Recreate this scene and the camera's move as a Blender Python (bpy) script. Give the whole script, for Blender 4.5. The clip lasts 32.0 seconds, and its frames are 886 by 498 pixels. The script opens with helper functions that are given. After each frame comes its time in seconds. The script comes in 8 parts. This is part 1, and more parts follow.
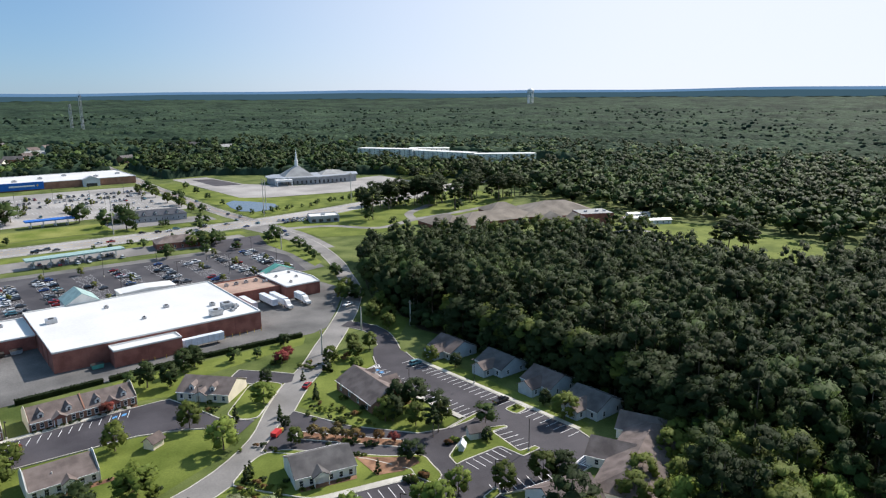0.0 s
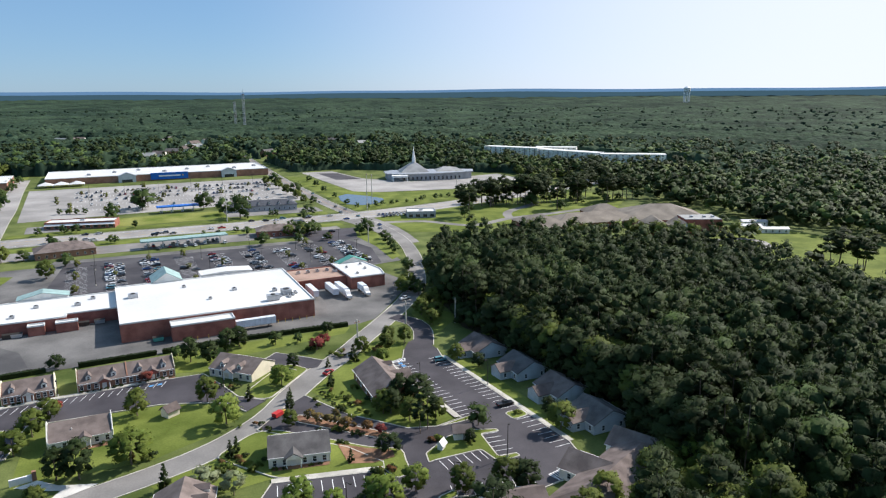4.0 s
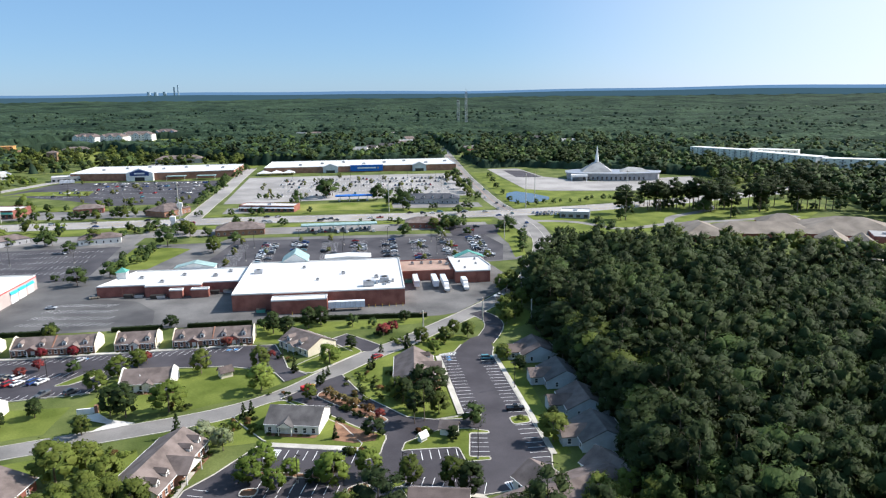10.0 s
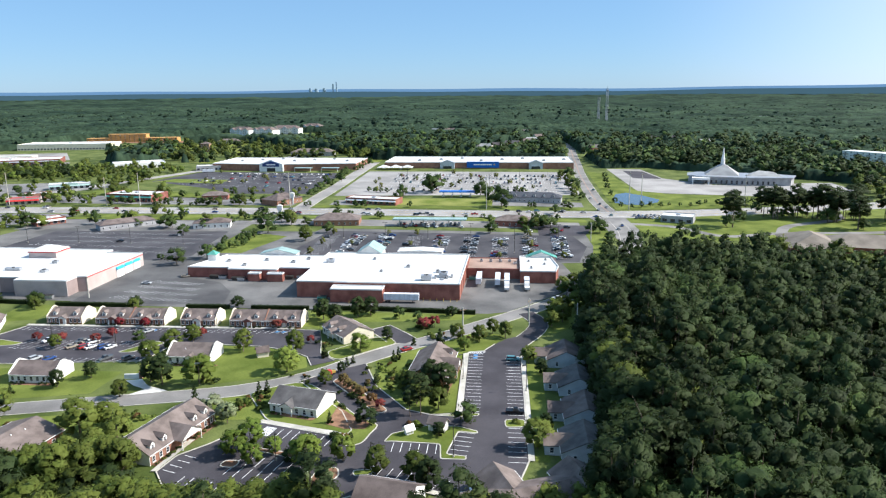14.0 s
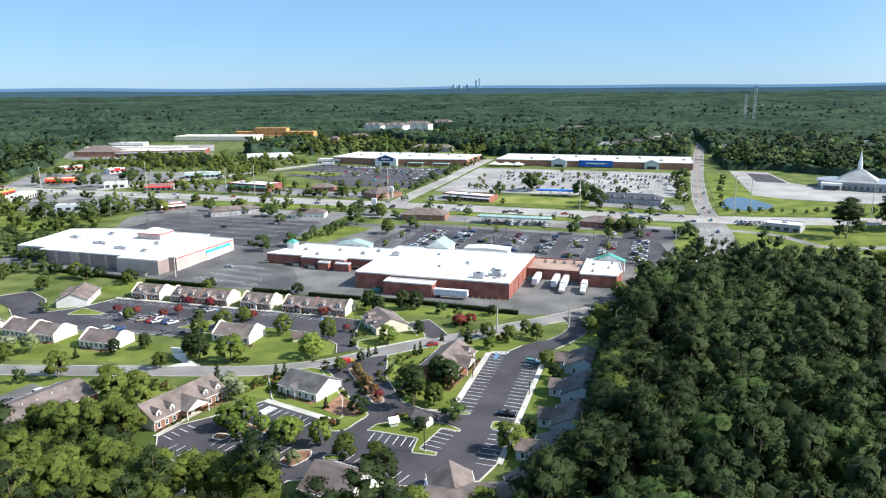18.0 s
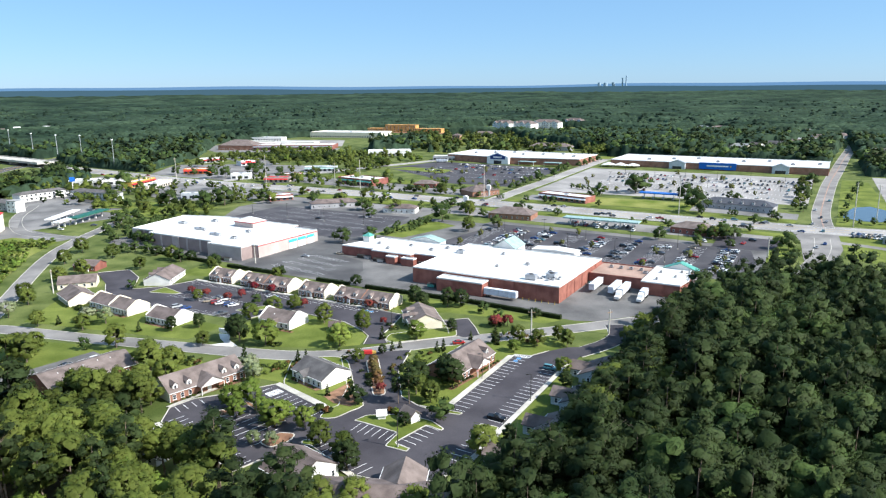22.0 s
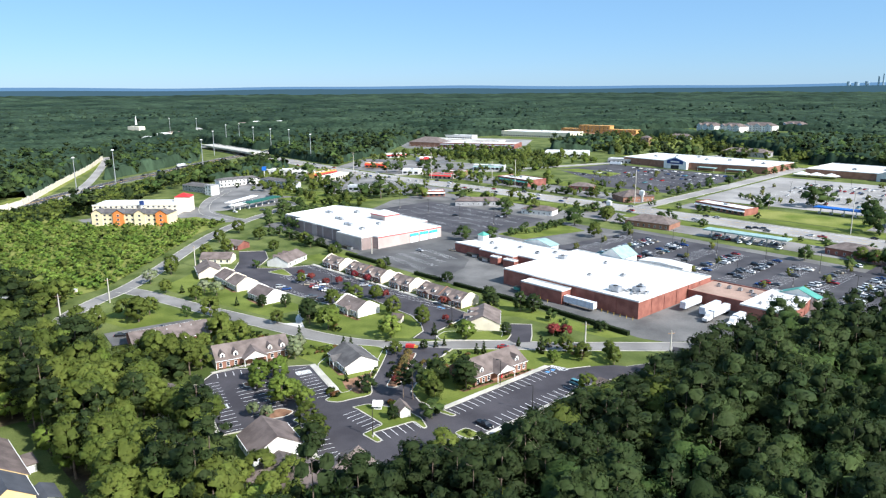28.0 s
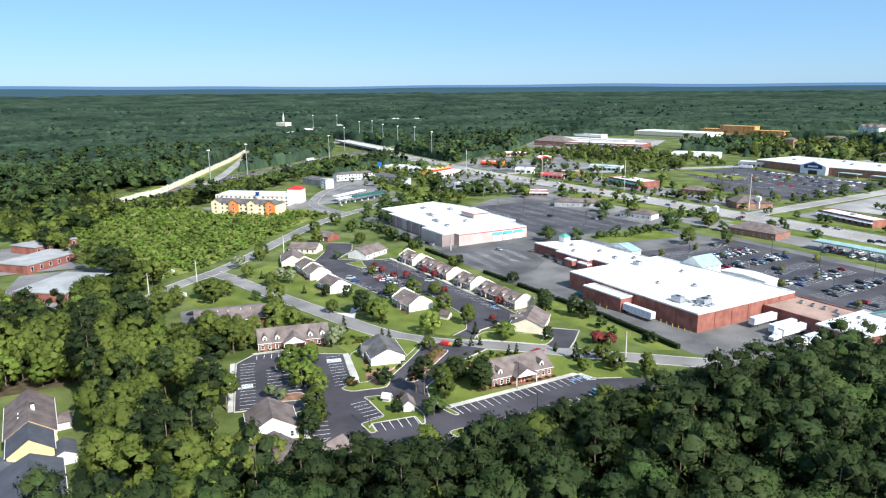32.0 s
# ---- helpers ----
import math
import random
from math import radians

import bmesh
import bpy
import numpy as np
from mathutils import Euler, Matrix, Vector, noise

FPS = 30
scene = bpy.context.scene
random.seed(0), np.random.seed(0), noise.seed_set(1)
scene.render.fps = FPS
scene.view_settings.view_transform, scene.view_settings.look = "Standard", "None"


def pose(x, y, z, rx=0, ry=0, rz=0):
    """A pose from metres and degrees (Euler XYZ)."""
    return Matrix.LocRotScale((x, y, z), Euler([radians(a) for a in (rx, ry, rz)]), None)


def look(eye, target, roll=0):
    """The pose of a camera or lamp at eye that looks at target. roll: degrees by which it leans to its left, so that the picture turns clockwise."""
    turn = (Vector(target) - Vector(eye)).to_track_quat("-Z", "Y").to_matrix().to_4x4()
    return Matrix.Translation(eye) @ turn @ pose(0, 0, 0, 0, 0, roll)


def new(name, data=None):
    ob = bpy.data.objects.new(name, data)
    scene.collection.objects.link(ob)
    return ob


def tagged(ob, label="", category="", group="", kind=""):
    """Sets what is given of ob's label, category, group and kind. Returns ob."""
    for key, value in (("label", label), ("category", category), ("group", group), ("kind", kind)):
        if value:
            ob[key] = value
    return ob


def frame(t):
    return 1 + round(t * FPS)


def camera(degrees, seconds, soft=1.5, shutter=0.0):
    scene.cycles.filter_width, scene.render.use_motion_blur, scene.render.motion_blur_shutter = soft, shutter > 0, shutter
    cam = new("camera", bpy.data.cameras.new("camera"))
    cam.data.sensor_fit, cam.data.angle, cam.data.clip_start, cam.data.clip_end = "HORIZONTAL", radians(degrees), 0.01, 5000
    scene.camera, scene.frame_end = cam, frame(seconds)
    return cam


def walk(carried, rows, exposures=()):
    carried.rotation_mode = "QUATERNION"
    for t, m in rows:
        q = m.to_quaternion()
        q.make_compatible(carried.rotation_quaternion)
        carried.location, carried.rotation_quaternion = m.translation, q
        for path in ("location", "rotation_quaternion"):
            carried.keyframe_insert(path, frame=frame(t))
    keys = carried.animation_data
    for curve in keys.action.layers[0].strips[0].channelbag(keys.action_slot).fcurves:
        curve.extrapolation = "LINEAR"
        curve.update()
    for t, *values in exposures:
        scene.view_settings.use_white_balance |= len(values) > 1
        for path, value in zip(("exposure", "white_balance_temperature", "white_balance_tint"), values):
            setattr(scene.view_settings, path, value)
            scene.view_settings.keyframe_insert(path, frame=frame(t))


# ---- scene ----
from mathutils.geometry import tessellate_polygon

cam = camera(64.9, 32.0, 1.2)
walk(cam, [
    (0, look((-125.72, -144.97, 96.25), (-64.58, -68.84, 74.65), -0.45)),
    (1, look((-117.25, -150.94, 95.99), (-60.22, -71.69, 74.39), -0.45)),
    (2, look((-108.43, -156.73, 95.77), (-55.77, -74.50, 74.16), -0.44)),
    (3, look((-99.24, -162.21, 95.58), (-51.28, -77.17, 73.97), -0.43)),
    (6, look((-69.73, -176.79, 95.32), (-36.93, -84.85, 73.64), -0.55)),
    (7, look((-59.81, -180.65, 95.22), (-32.43, -86.94, 73.55), -0.67)),
    (8, look((-49.87, -183.73, 95.10), (-27.81, -88.62, 73.47), -0.73)),
    (9, look((-39.85, -185.99, 94.97), (-23.12, -89.79, 73.38), -0.72)),
    (10, look((-29.71, -187.57, 94.85), (-18.33, -90.59, 73.27), -0.72)),
    (11, look((-19.53, -188.63, 94.74), (-13.47, -91.18, 73.15), -0.69)),
    (12, look((-9.36, -189.25, 94.65), (-8.60, -91.61, 73.04), -0.62)),
    (13, look((0.88, -189.36, 94.60), (-3.60, -91.83, 72.94), -0.54)),
    (14, look((11.19, -188.92, 94.60), (1.61, -91.78, 72.85), -0.50)),
    (17, look((41.94, -184.90, 95.02), (17.45, -90.48, 72.97), -0.44)),
    (18, look((51.97, -182.35, 95.05), (22.58, -89.35, 72.96), -0.47)),
    (19, look((61.80, -179.09, 95.04), (27.61, -87.76, 72.88), -0.51)),
    (20, look((71.44, -175.26, 95.02), (32.56, -85.85, 72.81), -0.51)),
    (21, look((80.91, -170.99, 95.00), (37.44, -83.72, 72.78), -0.49)),
    (22, look((90.17, -166.24, 95.00), (42.18, -81.37, 72.79), -0.48)),
    (23, look((99.10, -161.06, 95.03), (46.71, -78.83, 72.82), -0.47)),
    (24, look((107.59, -155.48, 95.11), (50.97, -76.11, 72.87), -0.45)),
    (25, look((115.65, -149.57, 95.23), (54.98, -73.26, 72.98), -0.41)),
    (28, look((138.35, -130.53, 95.75), (66.57, -64.52, 73.61), -0.31)),
    (29, look((144.79, -123.44, 95.83), (69.67, -61.26, 73.67), -0.28)),
    (30, look((150.72, -115.95, 95.84), (72.45, -57.80, 73.63), -0.24)),
    (31, look((156.36, -108.15, 95.83), (75.15, -54.21, 73.56), -0.26)),
    (32, look((161.86, -100.16, 95.81), (77.92, -50.59, 73.53), -0.35)),
], exposures=[(0, 0.33, 5980, 14), (6, 0.44, 5900, 14), (9, 0.54, 5850, 14), (13, 0.64, 5800, 12), (19, 0.75, 5750, 11), (32, 0.70, 5650, 11)])

# ---- daylight ----
SUN_AZ, SUN_EL = radians(81), radians(40)
sun_data = bpy.data.lights.new("sun", "SUN")
sun_data.energy, sun_data.angle, sun_data.color = 5.0, radians(0.6), (1.0, 0.91, 0.76)
sun = new("sun", sun_data)
sun.matrix_world = look((400 * math.sin(SUN_AZ), 400 * math.cos(SUN_AZ), 400), (0, 0, 400 - 400 * math.tan(SUN_EL)))
world = bpy.data.worlds.new("sky")
scene.world = world
world.use_nodes = True
wn = world.node_tree.nodes
sky = wn.new("ShaderNodeTexSky")
sky.sky_type, sky.sun_disc = "NISHITA", False
sky.sun_elevation, sky.sun_rotation = SUN_EL, SUN_AZ
sky.air_density, sky.dust_density, sky.ozone_density, sky.altitude = 0.85, 0.3, 5.0, 200
wn["Background"].inputs["Strength"].default_value = 0.082
link = world.node_tree.links.new
even, glow, ramp_, clear = wn.new("ShaderNodeMixRGB"), wn.new("ShaderNodeMixRGB"), wn.new("ShaderNodeMapRange"), wn.new("ShaderNodeTexGradient")
even.inputs["Fac"].default_value, even.inputs["Color2"].default_value = 0.5, (2.7, 4.7, 6.3, 1)
link(sky.outputs["Color"], even.inputs["Color1"])
# thin bright haze on the side where the sun stands
ramp_.interpolation_type = "SMOOTHSTEP"
ramp_.inputs["From Min"].default_value, ramp_.inputs["From Max"].default_value, ramp_.inputs["To Max"].default_value = 0.12, 0.88, 0.92
glow.inputs["Color2"].default_value = (9.2, 9.4, 9.6, 1)
link(clear.outputs["Fac"], ramp_.inputs["Value"])
link(ramp_.outputs["Result"], glow.inputs["Fac"])
link(even.outputs["Color"], glow.inputs["Color1"])
link(glow.outputs["Color"], wn["Background"].inputs["Color"])


# ---- the lie of the land ----
def soft_plus(v, s):
    return s * np.log1p(np.exp(np.clip(v / s, -30, 30)))


def gz(x, y):
    """Height of the ground: level round the offices, rising gently to the north and towards the horizon."""
    r = np.hypot(x, y)
    k = np.minimum(1.0, 1700 / np.maximum(r, 1))
    b = 0.0125 * soft_plus(y * k - 11.3, 34) - 0.008 * soft_plus(x * k - 22.7, 45)
    s = np.clip((r - 1590) / 3000, 0, 1) ** 1.4
    return b * (1 - s) + 97 * s


def hz(x, y):
    return float(gz(float(x), float(y)))


def rise(x, y):
    """The office park stands on a low rise: its height over the plain, which fades out to the north, the west and in the east woods."""
    h = 0.038 * soft_plus(98 - y, 25)
    h = 4.3 - soft_plus(4.3 - h, 0.8)
    return np.maximum(h, 0) / ((1 + np.exp(-(x + 112) / 30)) * (1 + np.exp((x - 170) / 30)))


def settle(x, y):
    """A place of the level plan, moved to where it lies on the rise."""
    h = rise(x, y)
    k = h / 95
    return x + k * (70 - x), y + k * (-165 - y), h


# ---- materials ----
def material(name, color, rough=0.8, var=0.25, scale=0.15, fine=6.0, bump=0.0, metal=0.0, per_object=0.0, per_island=0.0, other=None, spec=0.3, tint=0.0):
    """Base colour broken up at two scales (stains and grain), with relief and variation from object to object or piece to piece."""
    m = bpy.data.materials.new(name)
    m.use_nodes = True
    nt = m.node_tree
    n, k = nt.nodes, nt.links.new
    p = n["Principled BSDF"]
    p.inputs["Roughness"].default_value, p.inputs["Metallic"].default_value = rough, metal
    p.inputs["Specular IOR Level"].default_value = spec
    geo = n.new("ShaderNodeNewGeometry")
    big, small = n.new("ShaderNodeTexNoise"), n.new("ShaderNodeTexNoise")
    big.inputs["Scale"].default_value, big.inputs["Detail"].default_value = scale, 4
    small.inputs["Scale"].default_value, small.inputs["Detail"].default_value = fine, 3
    k(geo.outputs["Position"], big.inputs["Vector"])
    k(geo.outputs["Position"], small.inputs["Vector"])
    ramp = n.new("ShaderNodeValToRGB")
    a, b = color, other or tuple(min(1, c * (1 + var)) for c in color)
    ramp.color_ramp.elements[0].position, ramp.color_ramp.elements[1].position = 0.35, 0.65
    ramp.color_ramp.elements[0].color = (*(c * (1 - var) for c in a), 1)
    ramp.color_ramp.elements[1].color = (*b, 1)
    k(big.outputs["Fac"], ramp.inputs["Fac"])
    hsv = n.new("ShaderNodeHueSaturation")
    k(ramp.outputs["Color"], hsv.inputs["Color"])
    scale_v = n.new("ShaderNodeMapRange")
    scale_v.inputs["To Min"].default_value, scale_v.inputs["To Max"].default_value = 1 - var * 0.6, 1 + var * 0.6
    scale_v.inputs["From Min"].default_value, scale_v.inputs["From Max"].default_value = 0.3, 0.7
    k(small.outputs["Fac"], scale_v.inputs["Value"])
    value = scale_v.outputs["Result"]
    for amount, source in ((per_object, "o"), (per_island, "i")):
        if amount:
            if source == "o":
                src = n.new("ShaderNodeObjectInfo").outputs["Random"]
            else:
                src = geo.outputs["Random Per Island"]
            mr = n.new("ShaderNodeMapRange")
            mr.inputs["To Min"].default_value, mr.inputs["To Max"].default_value = 1 - amount, 1 + amount
            k(src, mr.inputs["Value"])
            mul = n.new("ShaderNodeMath")
            mul.operation = "MULTIPLY"
            k(value, mul.inputs[0])
            k(mr.outputs["Result"], mul.inputs[1])
            value = mul.outputs["Value"]
            hue = n.new("ShaderNodeMapRange")
            hue.inputs["To Min"].default_value, hue.inputs["To Max"].default_value = 0.5 - amount * 0.05, 0.5 + amount * 0.05
            k(src, hue.inputs["Value"])
            k(hue.outputs["Result"], hsv.inputs["Hue"])
    if tint:
        at, mr, mul = n.new("ShaderNodeAttribute"), n.new("ShaderNodeMapRange"), n.new("ShaderNodeMath")
        at.attribute_name = "tint"
        mr.inputs["To Min"].default_value, mr.inputs["To Max"].default_value = 1 - tint, 1 + tint
        mul.operation = "MULTIPLY"
        k(at.outputs["Fac"], mr.inputs["Value"])
        k(value, mul.inputs[0])
        k(mr.outputs["Result"], mul.inputs[1])
        value = mul.outputs["Value"]
    k(value, hsv.inputs["Value"])
    k(hsv.outputs["Color"], p.inputs["Base Color"])
    if bump:
        bp = n.new("ShaderNodeBump")
        bp.inputs["Strength"].default_value, bp.inputs["Distance"].default_value = 0.6, bump
        k(small.outputs["Fac"], bp.inputs["Height"])
        k(bp.outputs["Normal"], p.inputs["Normal"])
    return m


def foliage(name, color, other, per=0.22, leaf=0.24):
    """Leaves: rough, a little light comes through, each clump differs; the outer clumps are broken by gaps between their leaves."""
    for suffix in ("", "_core"):
        m = material(name + suffix, color, 0.7, 0.2, 0.05, 1.2, bump=0.35 if suffix else 0.0, per_island=per * (0.45 if suffix else 1), per_object=0.2, other=other, spec=0.12, tint=0.32)
        n, k = m.node_tree.nodes, m.node_tree.links.new
        p, out = n["Principled BSDF"], n["Material Output"]
        tr, mix = n.new("ShaderNodeBsdfTranslucent"), n.new("ShaderNodeMixShader")
        mix.inputs["Fac"].default_value = leaf if not suffix else 0.12
        k(p.inputs["Base Color"].links[0].from_socket, tr.inputs["Color"])
        k(p.outputs["BSDF"], mix.inputs[1])
        k(tr.outputs["BSDF"], mix.inputs[2])
        k(mix.outputs["Shader"], out.inputs["Surface"])
        if not suffix:
            gaps, cut, clear, top = n.new("ShaderNodeTexNoise"), n.new("ShaderNodeMath"), n.new("ShaderNodeBsdfTransparent"), n.new("ShaderNodeMixShader")
            gaps.inputs["Scale"].default_value, gaps.inputs["Detail"].default_value = 3.8, 2
            geo = n.new("ShaderNodeNewGeometry")
            k(geo.outputs["Position"], gaps.inputs["Vector"])
            cut.operation = "GREATER_THAN"
            cut.inputs[1].default_value = 0.47
            k(gaps.outputs["Fac"], cut.inputs[0])
            k(cut.outputs["Value"], top.inputs["Fac"])
            k(clear.outputs["BSDF"], top.inputs[1])
            k(mix.outputs["Shader"], top.inputs[2])
            k(top.outputs["Shader"], out.inputs["Surface"])
        M[name + suffix] = m


M = {}
M.update({
    "grass": material("grass", (0.09, 0.125, 0.03), 0.9, 0.3, 0.06, 2.5, 0.05, other=(0.15, 0.175, 0.055), spec=0.1),
    "lawn": material("lawn", (0.122, 0.160, 0.028), 0.9, 0.24, 0.07, 2.0, 0.04, other=(0.172, 0.204, 0.044), spec=0.1),
    "meadow": material("meadow", (0.15, 0.20, 0.03), 0.9, 0.25, 0.05, 1.5, 0.1, other=(0.24, 0.25, 0.07), spec=0.1),
    "asphalt": material("asphalt", (0.054, 0.049, 0.057), 0.85, 0.2, 0.08, 3.0, 0.01, other=(0.074, 0.068, 0.076)),
    "asphalt_dark": material("asphalt_dark", (0.058, 0.055, 0.063), 0.88, 0.22, 0.06, 2.5, 0.01, other=(0.086, 0.082, 0.088)),
    "asphalt_old": material("asphalt_old", (0.115, 0.112, 0.11), 0.9, 0.25, 0.05, 2.0, 0.01, other=(0.185, 0.178, 0.17)),
    "asphalt_mid": material("asphalt_mid", (0.085, 0.083, 0.085), 0.9, 0.2, 0.05, 2.0, 0.01, other=(0.125, 0.122, 0.12)),
    "road": material("road", (0.20, 0.19, 0.18), 0.9, 0.18, 0.06, 2.5, 0.01, other=(0.27, 0.255, 0.24)),
    "concrete_lot": material("concrete_lot", (0.30, 0.285, 0.27), 0.9, 0.2, 0.03, 1.5, other=(0.38, 0.36, 0.34)),
    "roof_grey": material("roof_grey", (0.33, 0.33, 0.325), 0.85, 0.15, 0.1, 2.0, other=(0.40, 0.40, 0.39)),
    "lot_grey": material("lot_grey", (0.17, 0.165, 0.16), 0.9, 0.25, 0.04, 2.0, other=(0.25, 0.24, 0.23)),
    "concrete": material("concrete", (0.50, 0.47, 0.41), 0.85, 0.2, 0.2, 3.0, 0.01, other=(0.6, 0.57, 0.5)),
    "concrete_pale": material("concrete_pale", (0.62, 0.60, 0.56), 0.85, 0.1, 0.2, 3.0, 0.01, other=(0.70, 0.68, 0.63)),
    "paint_white": material("paint_white", (0.72, 0.72, 0.72), 0.7, 0.15, 0.6, 5.0),
    "paint_blue": material("paint_blue", (0.10, 0.28, 0.55), 0.7, 0.15, 0.6, 5.0),
    "paint_yellow": material("paint_yellow", (0.55, 0.36, 0.08), 0.7, 0.2, 0.6, 5.0),
    "mulch": material("mulch", (0.20, 0.10, 0.06), 0.95, 0.3, 0.3, 4.0, 0.05, other=(0.30, 0.17, 0.10)),
    "leaf_litter": material("leaf_litter", (0.075, 0.05, 0.03), 0.95, 0.3, 0.3, 3.0, 0.05, other=(0.10, 0.085, 0.04)),
    "brick": material("brick", (0.265, 0.100, 0.076), 0.85, 0.2, 0.25, 5.0, 0.01, other=(0.325, 0.132, 0.10), per_object=0.06),
    "brick_light": material("brick_light", (0.30, 0.15, 0.10), 0.85, 0.18, 0.25, 5.0, 0.01, other=(0.35, 0.19, 0.13), per_object=0.06),
    "stucco_brown": material("stucco_brown", (0.30, 0.235, 0.22), 0.85, 0.12, 0.15, 4.0, 0.01),
    "stucco": material("stucco", (0.47, 0.40, 0.37), 0.85, 0.1, 0.15, 4.0, 0.01),
    "wall_yellow": material("wall_yellow", (0.78, 0.66, 0.42), 0.75, 0.08, 0.3, 5.0),
    "metal_deep_green": material("metal_deep_green", (0.025, 0.12, 0.085), 0.5, 0.12, 0.4, 3.0),
    "siding": material("siding", (0.76, 0.745, 0.70), 0.7, 0.08, 0.3, 5.0, 0.01),
    "siding_cream": material("siding_cream", (0.74, 0.67, 0.53), 0.7, 0.08, 0.3, 5.0, 0.01),
    "siding_blue": material("siding_blue", (0.50, 0.53, 0.56), 0.7, 0.1, 0.3, 5.0, 0.01),
    "siding_yellow": material("siding_yellow", (0.74, 0.55, 0.27), 0.7, 0.08, 0.3, 5.0, 0.01),
    "wall_orange": material("wall_orange", (0.72, 0.24, 0.06), 0.8, 0.1, 0.3, 5.0),
    "wall_grey": material("wall_grey", (0.36, 0.36, 0.37), 0.8, 0.15, 0.2, 4.0),
    "shingle": material("shingle", (0.146, 0.115, 0.104), 0.9, 0.2, 0.3, 7.0, 0.02, other=(0.2, 0.16, 0.145), per_object=0.12),
    "shingle_tan": material("shingle_tan", (0.215, 0.182, 0.148), 0.9, 0.2, 0.1, 5.0, 0.02, other=(0.275, 0.235, 0.192)),
    "shingle_grey": material("shingle_grey", (0.105, 0.098, 0.097), 0.9, 0.2, 0.3, 7.0, 0.02, other=(0.145, 0.136, 0.132), per_object=0.08),
    "shingle_dark": material("shingle_dark", (0.075, 0.08, 0.095), 0.9, 0.15, 0.3, 7.0, 0.02),
    "membrane": material("membrane", (0.66, 0.655, 0.635), 0.6, 0.06, 0.05, 1.0),
    "membrane_tan": material("membrane_tan", (0.34, 0.235, 0.185), 0.9, 0.2, 0.1, 2.0),
    "metal_grey": material("metal_grey", (0.45, 0.46, 0.48), 0.45, 0.15, 0.5, 4.0, metal=0.6),
    "metal_dark": material("metal_dark", (0.06, 0.055, 0.05), 0.5, 0.15, 0.5, 4.0, metal=0.4),
    "metal_green": material("metal_green", (0.10, 0.32, 0.26), 0.5, 0.12, 0.4, 3.0),
    "metal_teal": material("metal_teal", (0.30, 0.42, 0.40), 0.5, 0.15, 0.4, 3.0),
    "metal_blue": material("metal_blue", (0.02, 0.13, 0.50), 0.5, 0.1, 0.4, 3.0),
    "blue_bright": material("blue_bright", (0.05, 0.42, 0.72), 0.5, 0.08, 0.4, 3.0),
    "navy": material("navy", (0.03, 0.06, 0.20), 0.5, 0.1, 0.4, 3.0),
    "red": material("red", (0.50, 0.035, 0.035), 0.5, 0.12, 0.4, 3.0),
    "white": material("white", (0.78, 0.77, 0.75), 0.55, 0.08, 0.4, 3.0),
    "trailer_white": material("trailer_white", (0.66, 0.69, 0.74), 0.45, 0.12, 0.5, 3.0),
    # blue-grey of distance haze put into the far chimneys' base colour
    "haze_grey": material("haze_grey", (0.26, 0.36, 0.47), 0.9, 0.08, 0.02, 0.5),
    "wood": material("wood", (0.30, 0.20, 0.12), 0.85, 0.2, 0.6, 6.0, 0.01),
    "ply": material("ply", (0.55, 0.30, 0.10), 0.85, 0.2, 0.2, 3.0),
    "bark": material("bark", (0.13, 0.10, 0.075), 0.95, 0.3, 0.8, 6.0, 0.03, other=(0.22, 0.17, 0.13)),
    "rubber": material("rubber", (0.02, 0.02, 0.02), 0.9, 0.2, 1.0, 8.0),
    "shadow_glass": material("shadow_glass", (0.03, 0.035, 0.045), 0.12, 0.1, 0.5, 2.0, spec=0.6),
    "water": material("water", (0.06, 0.085, 0.10), 0.08, 0.1, 0.02, 0.5, 0.01, spec=0.6),
})
foliage("leaf_oak", (0.078, 0.106, 0.019), (0.112, 0.138, 0.026))
foliage("leaf_mid", (0.046, 0.079, 0.020), (0.070, 0.104, 0.028))
foliage("leaf_pine", (0.027, 0.044, 0.014), (0.041, 0.059, 0.018))
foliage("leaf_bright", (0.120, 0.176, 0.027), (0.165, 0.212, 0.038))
foliage("leaf_scrub", (0.100, 0.165, 0.024), (0.145, 0.200, 0.035))
foliage("leaf_yellow", (0.110, 0.132, 0.027), (0.155, 0.165, 0.043))
foliage("leaf_dark", (0.027, 0.045, 0.013), (0.041, 0.060, 0.018))
foliage("leaf_red", (0.21, 0.028, 0.035), (0.17, 0.05, 0.035))
foliage("leaf_rust", (0.22, 0.09, 0.04), (0.12, 0.11, 0.035))
foliage("leaf_white", (0.12, 0.165, 0.055), (0.26, 0.28, 0.17))


# ---- mesh helpers ----
def link_mesh(name, verts, faces, mats, face_mats=None, smooth=False):
    me = bpy.data.meshes.new(name)
    me.from_pydata([tuple(v) for v in verts], [], [tuple(f) for f in faces])
    for m in mats if isinstance(mats, (list, tuple)) else [mats]:
        me.materials.append(m)
    if face_mats is not None:
        me.polygons.foreach_set("material_index", face_mats)
    if smooth:
        me.polygons.foreach_set("use_smooth", [True] * len(me.polygons))
    me.update()
    return me


def empty(name, x, y, rot=0.0, z=None, **tags):
    ob = new(name)
    ob.empty_display_size = 1
    ob.matrix_world = pose(x, y, hz(x, y) if z is None else z, 0, 0, rot)
    return tagged(ob, **tags)


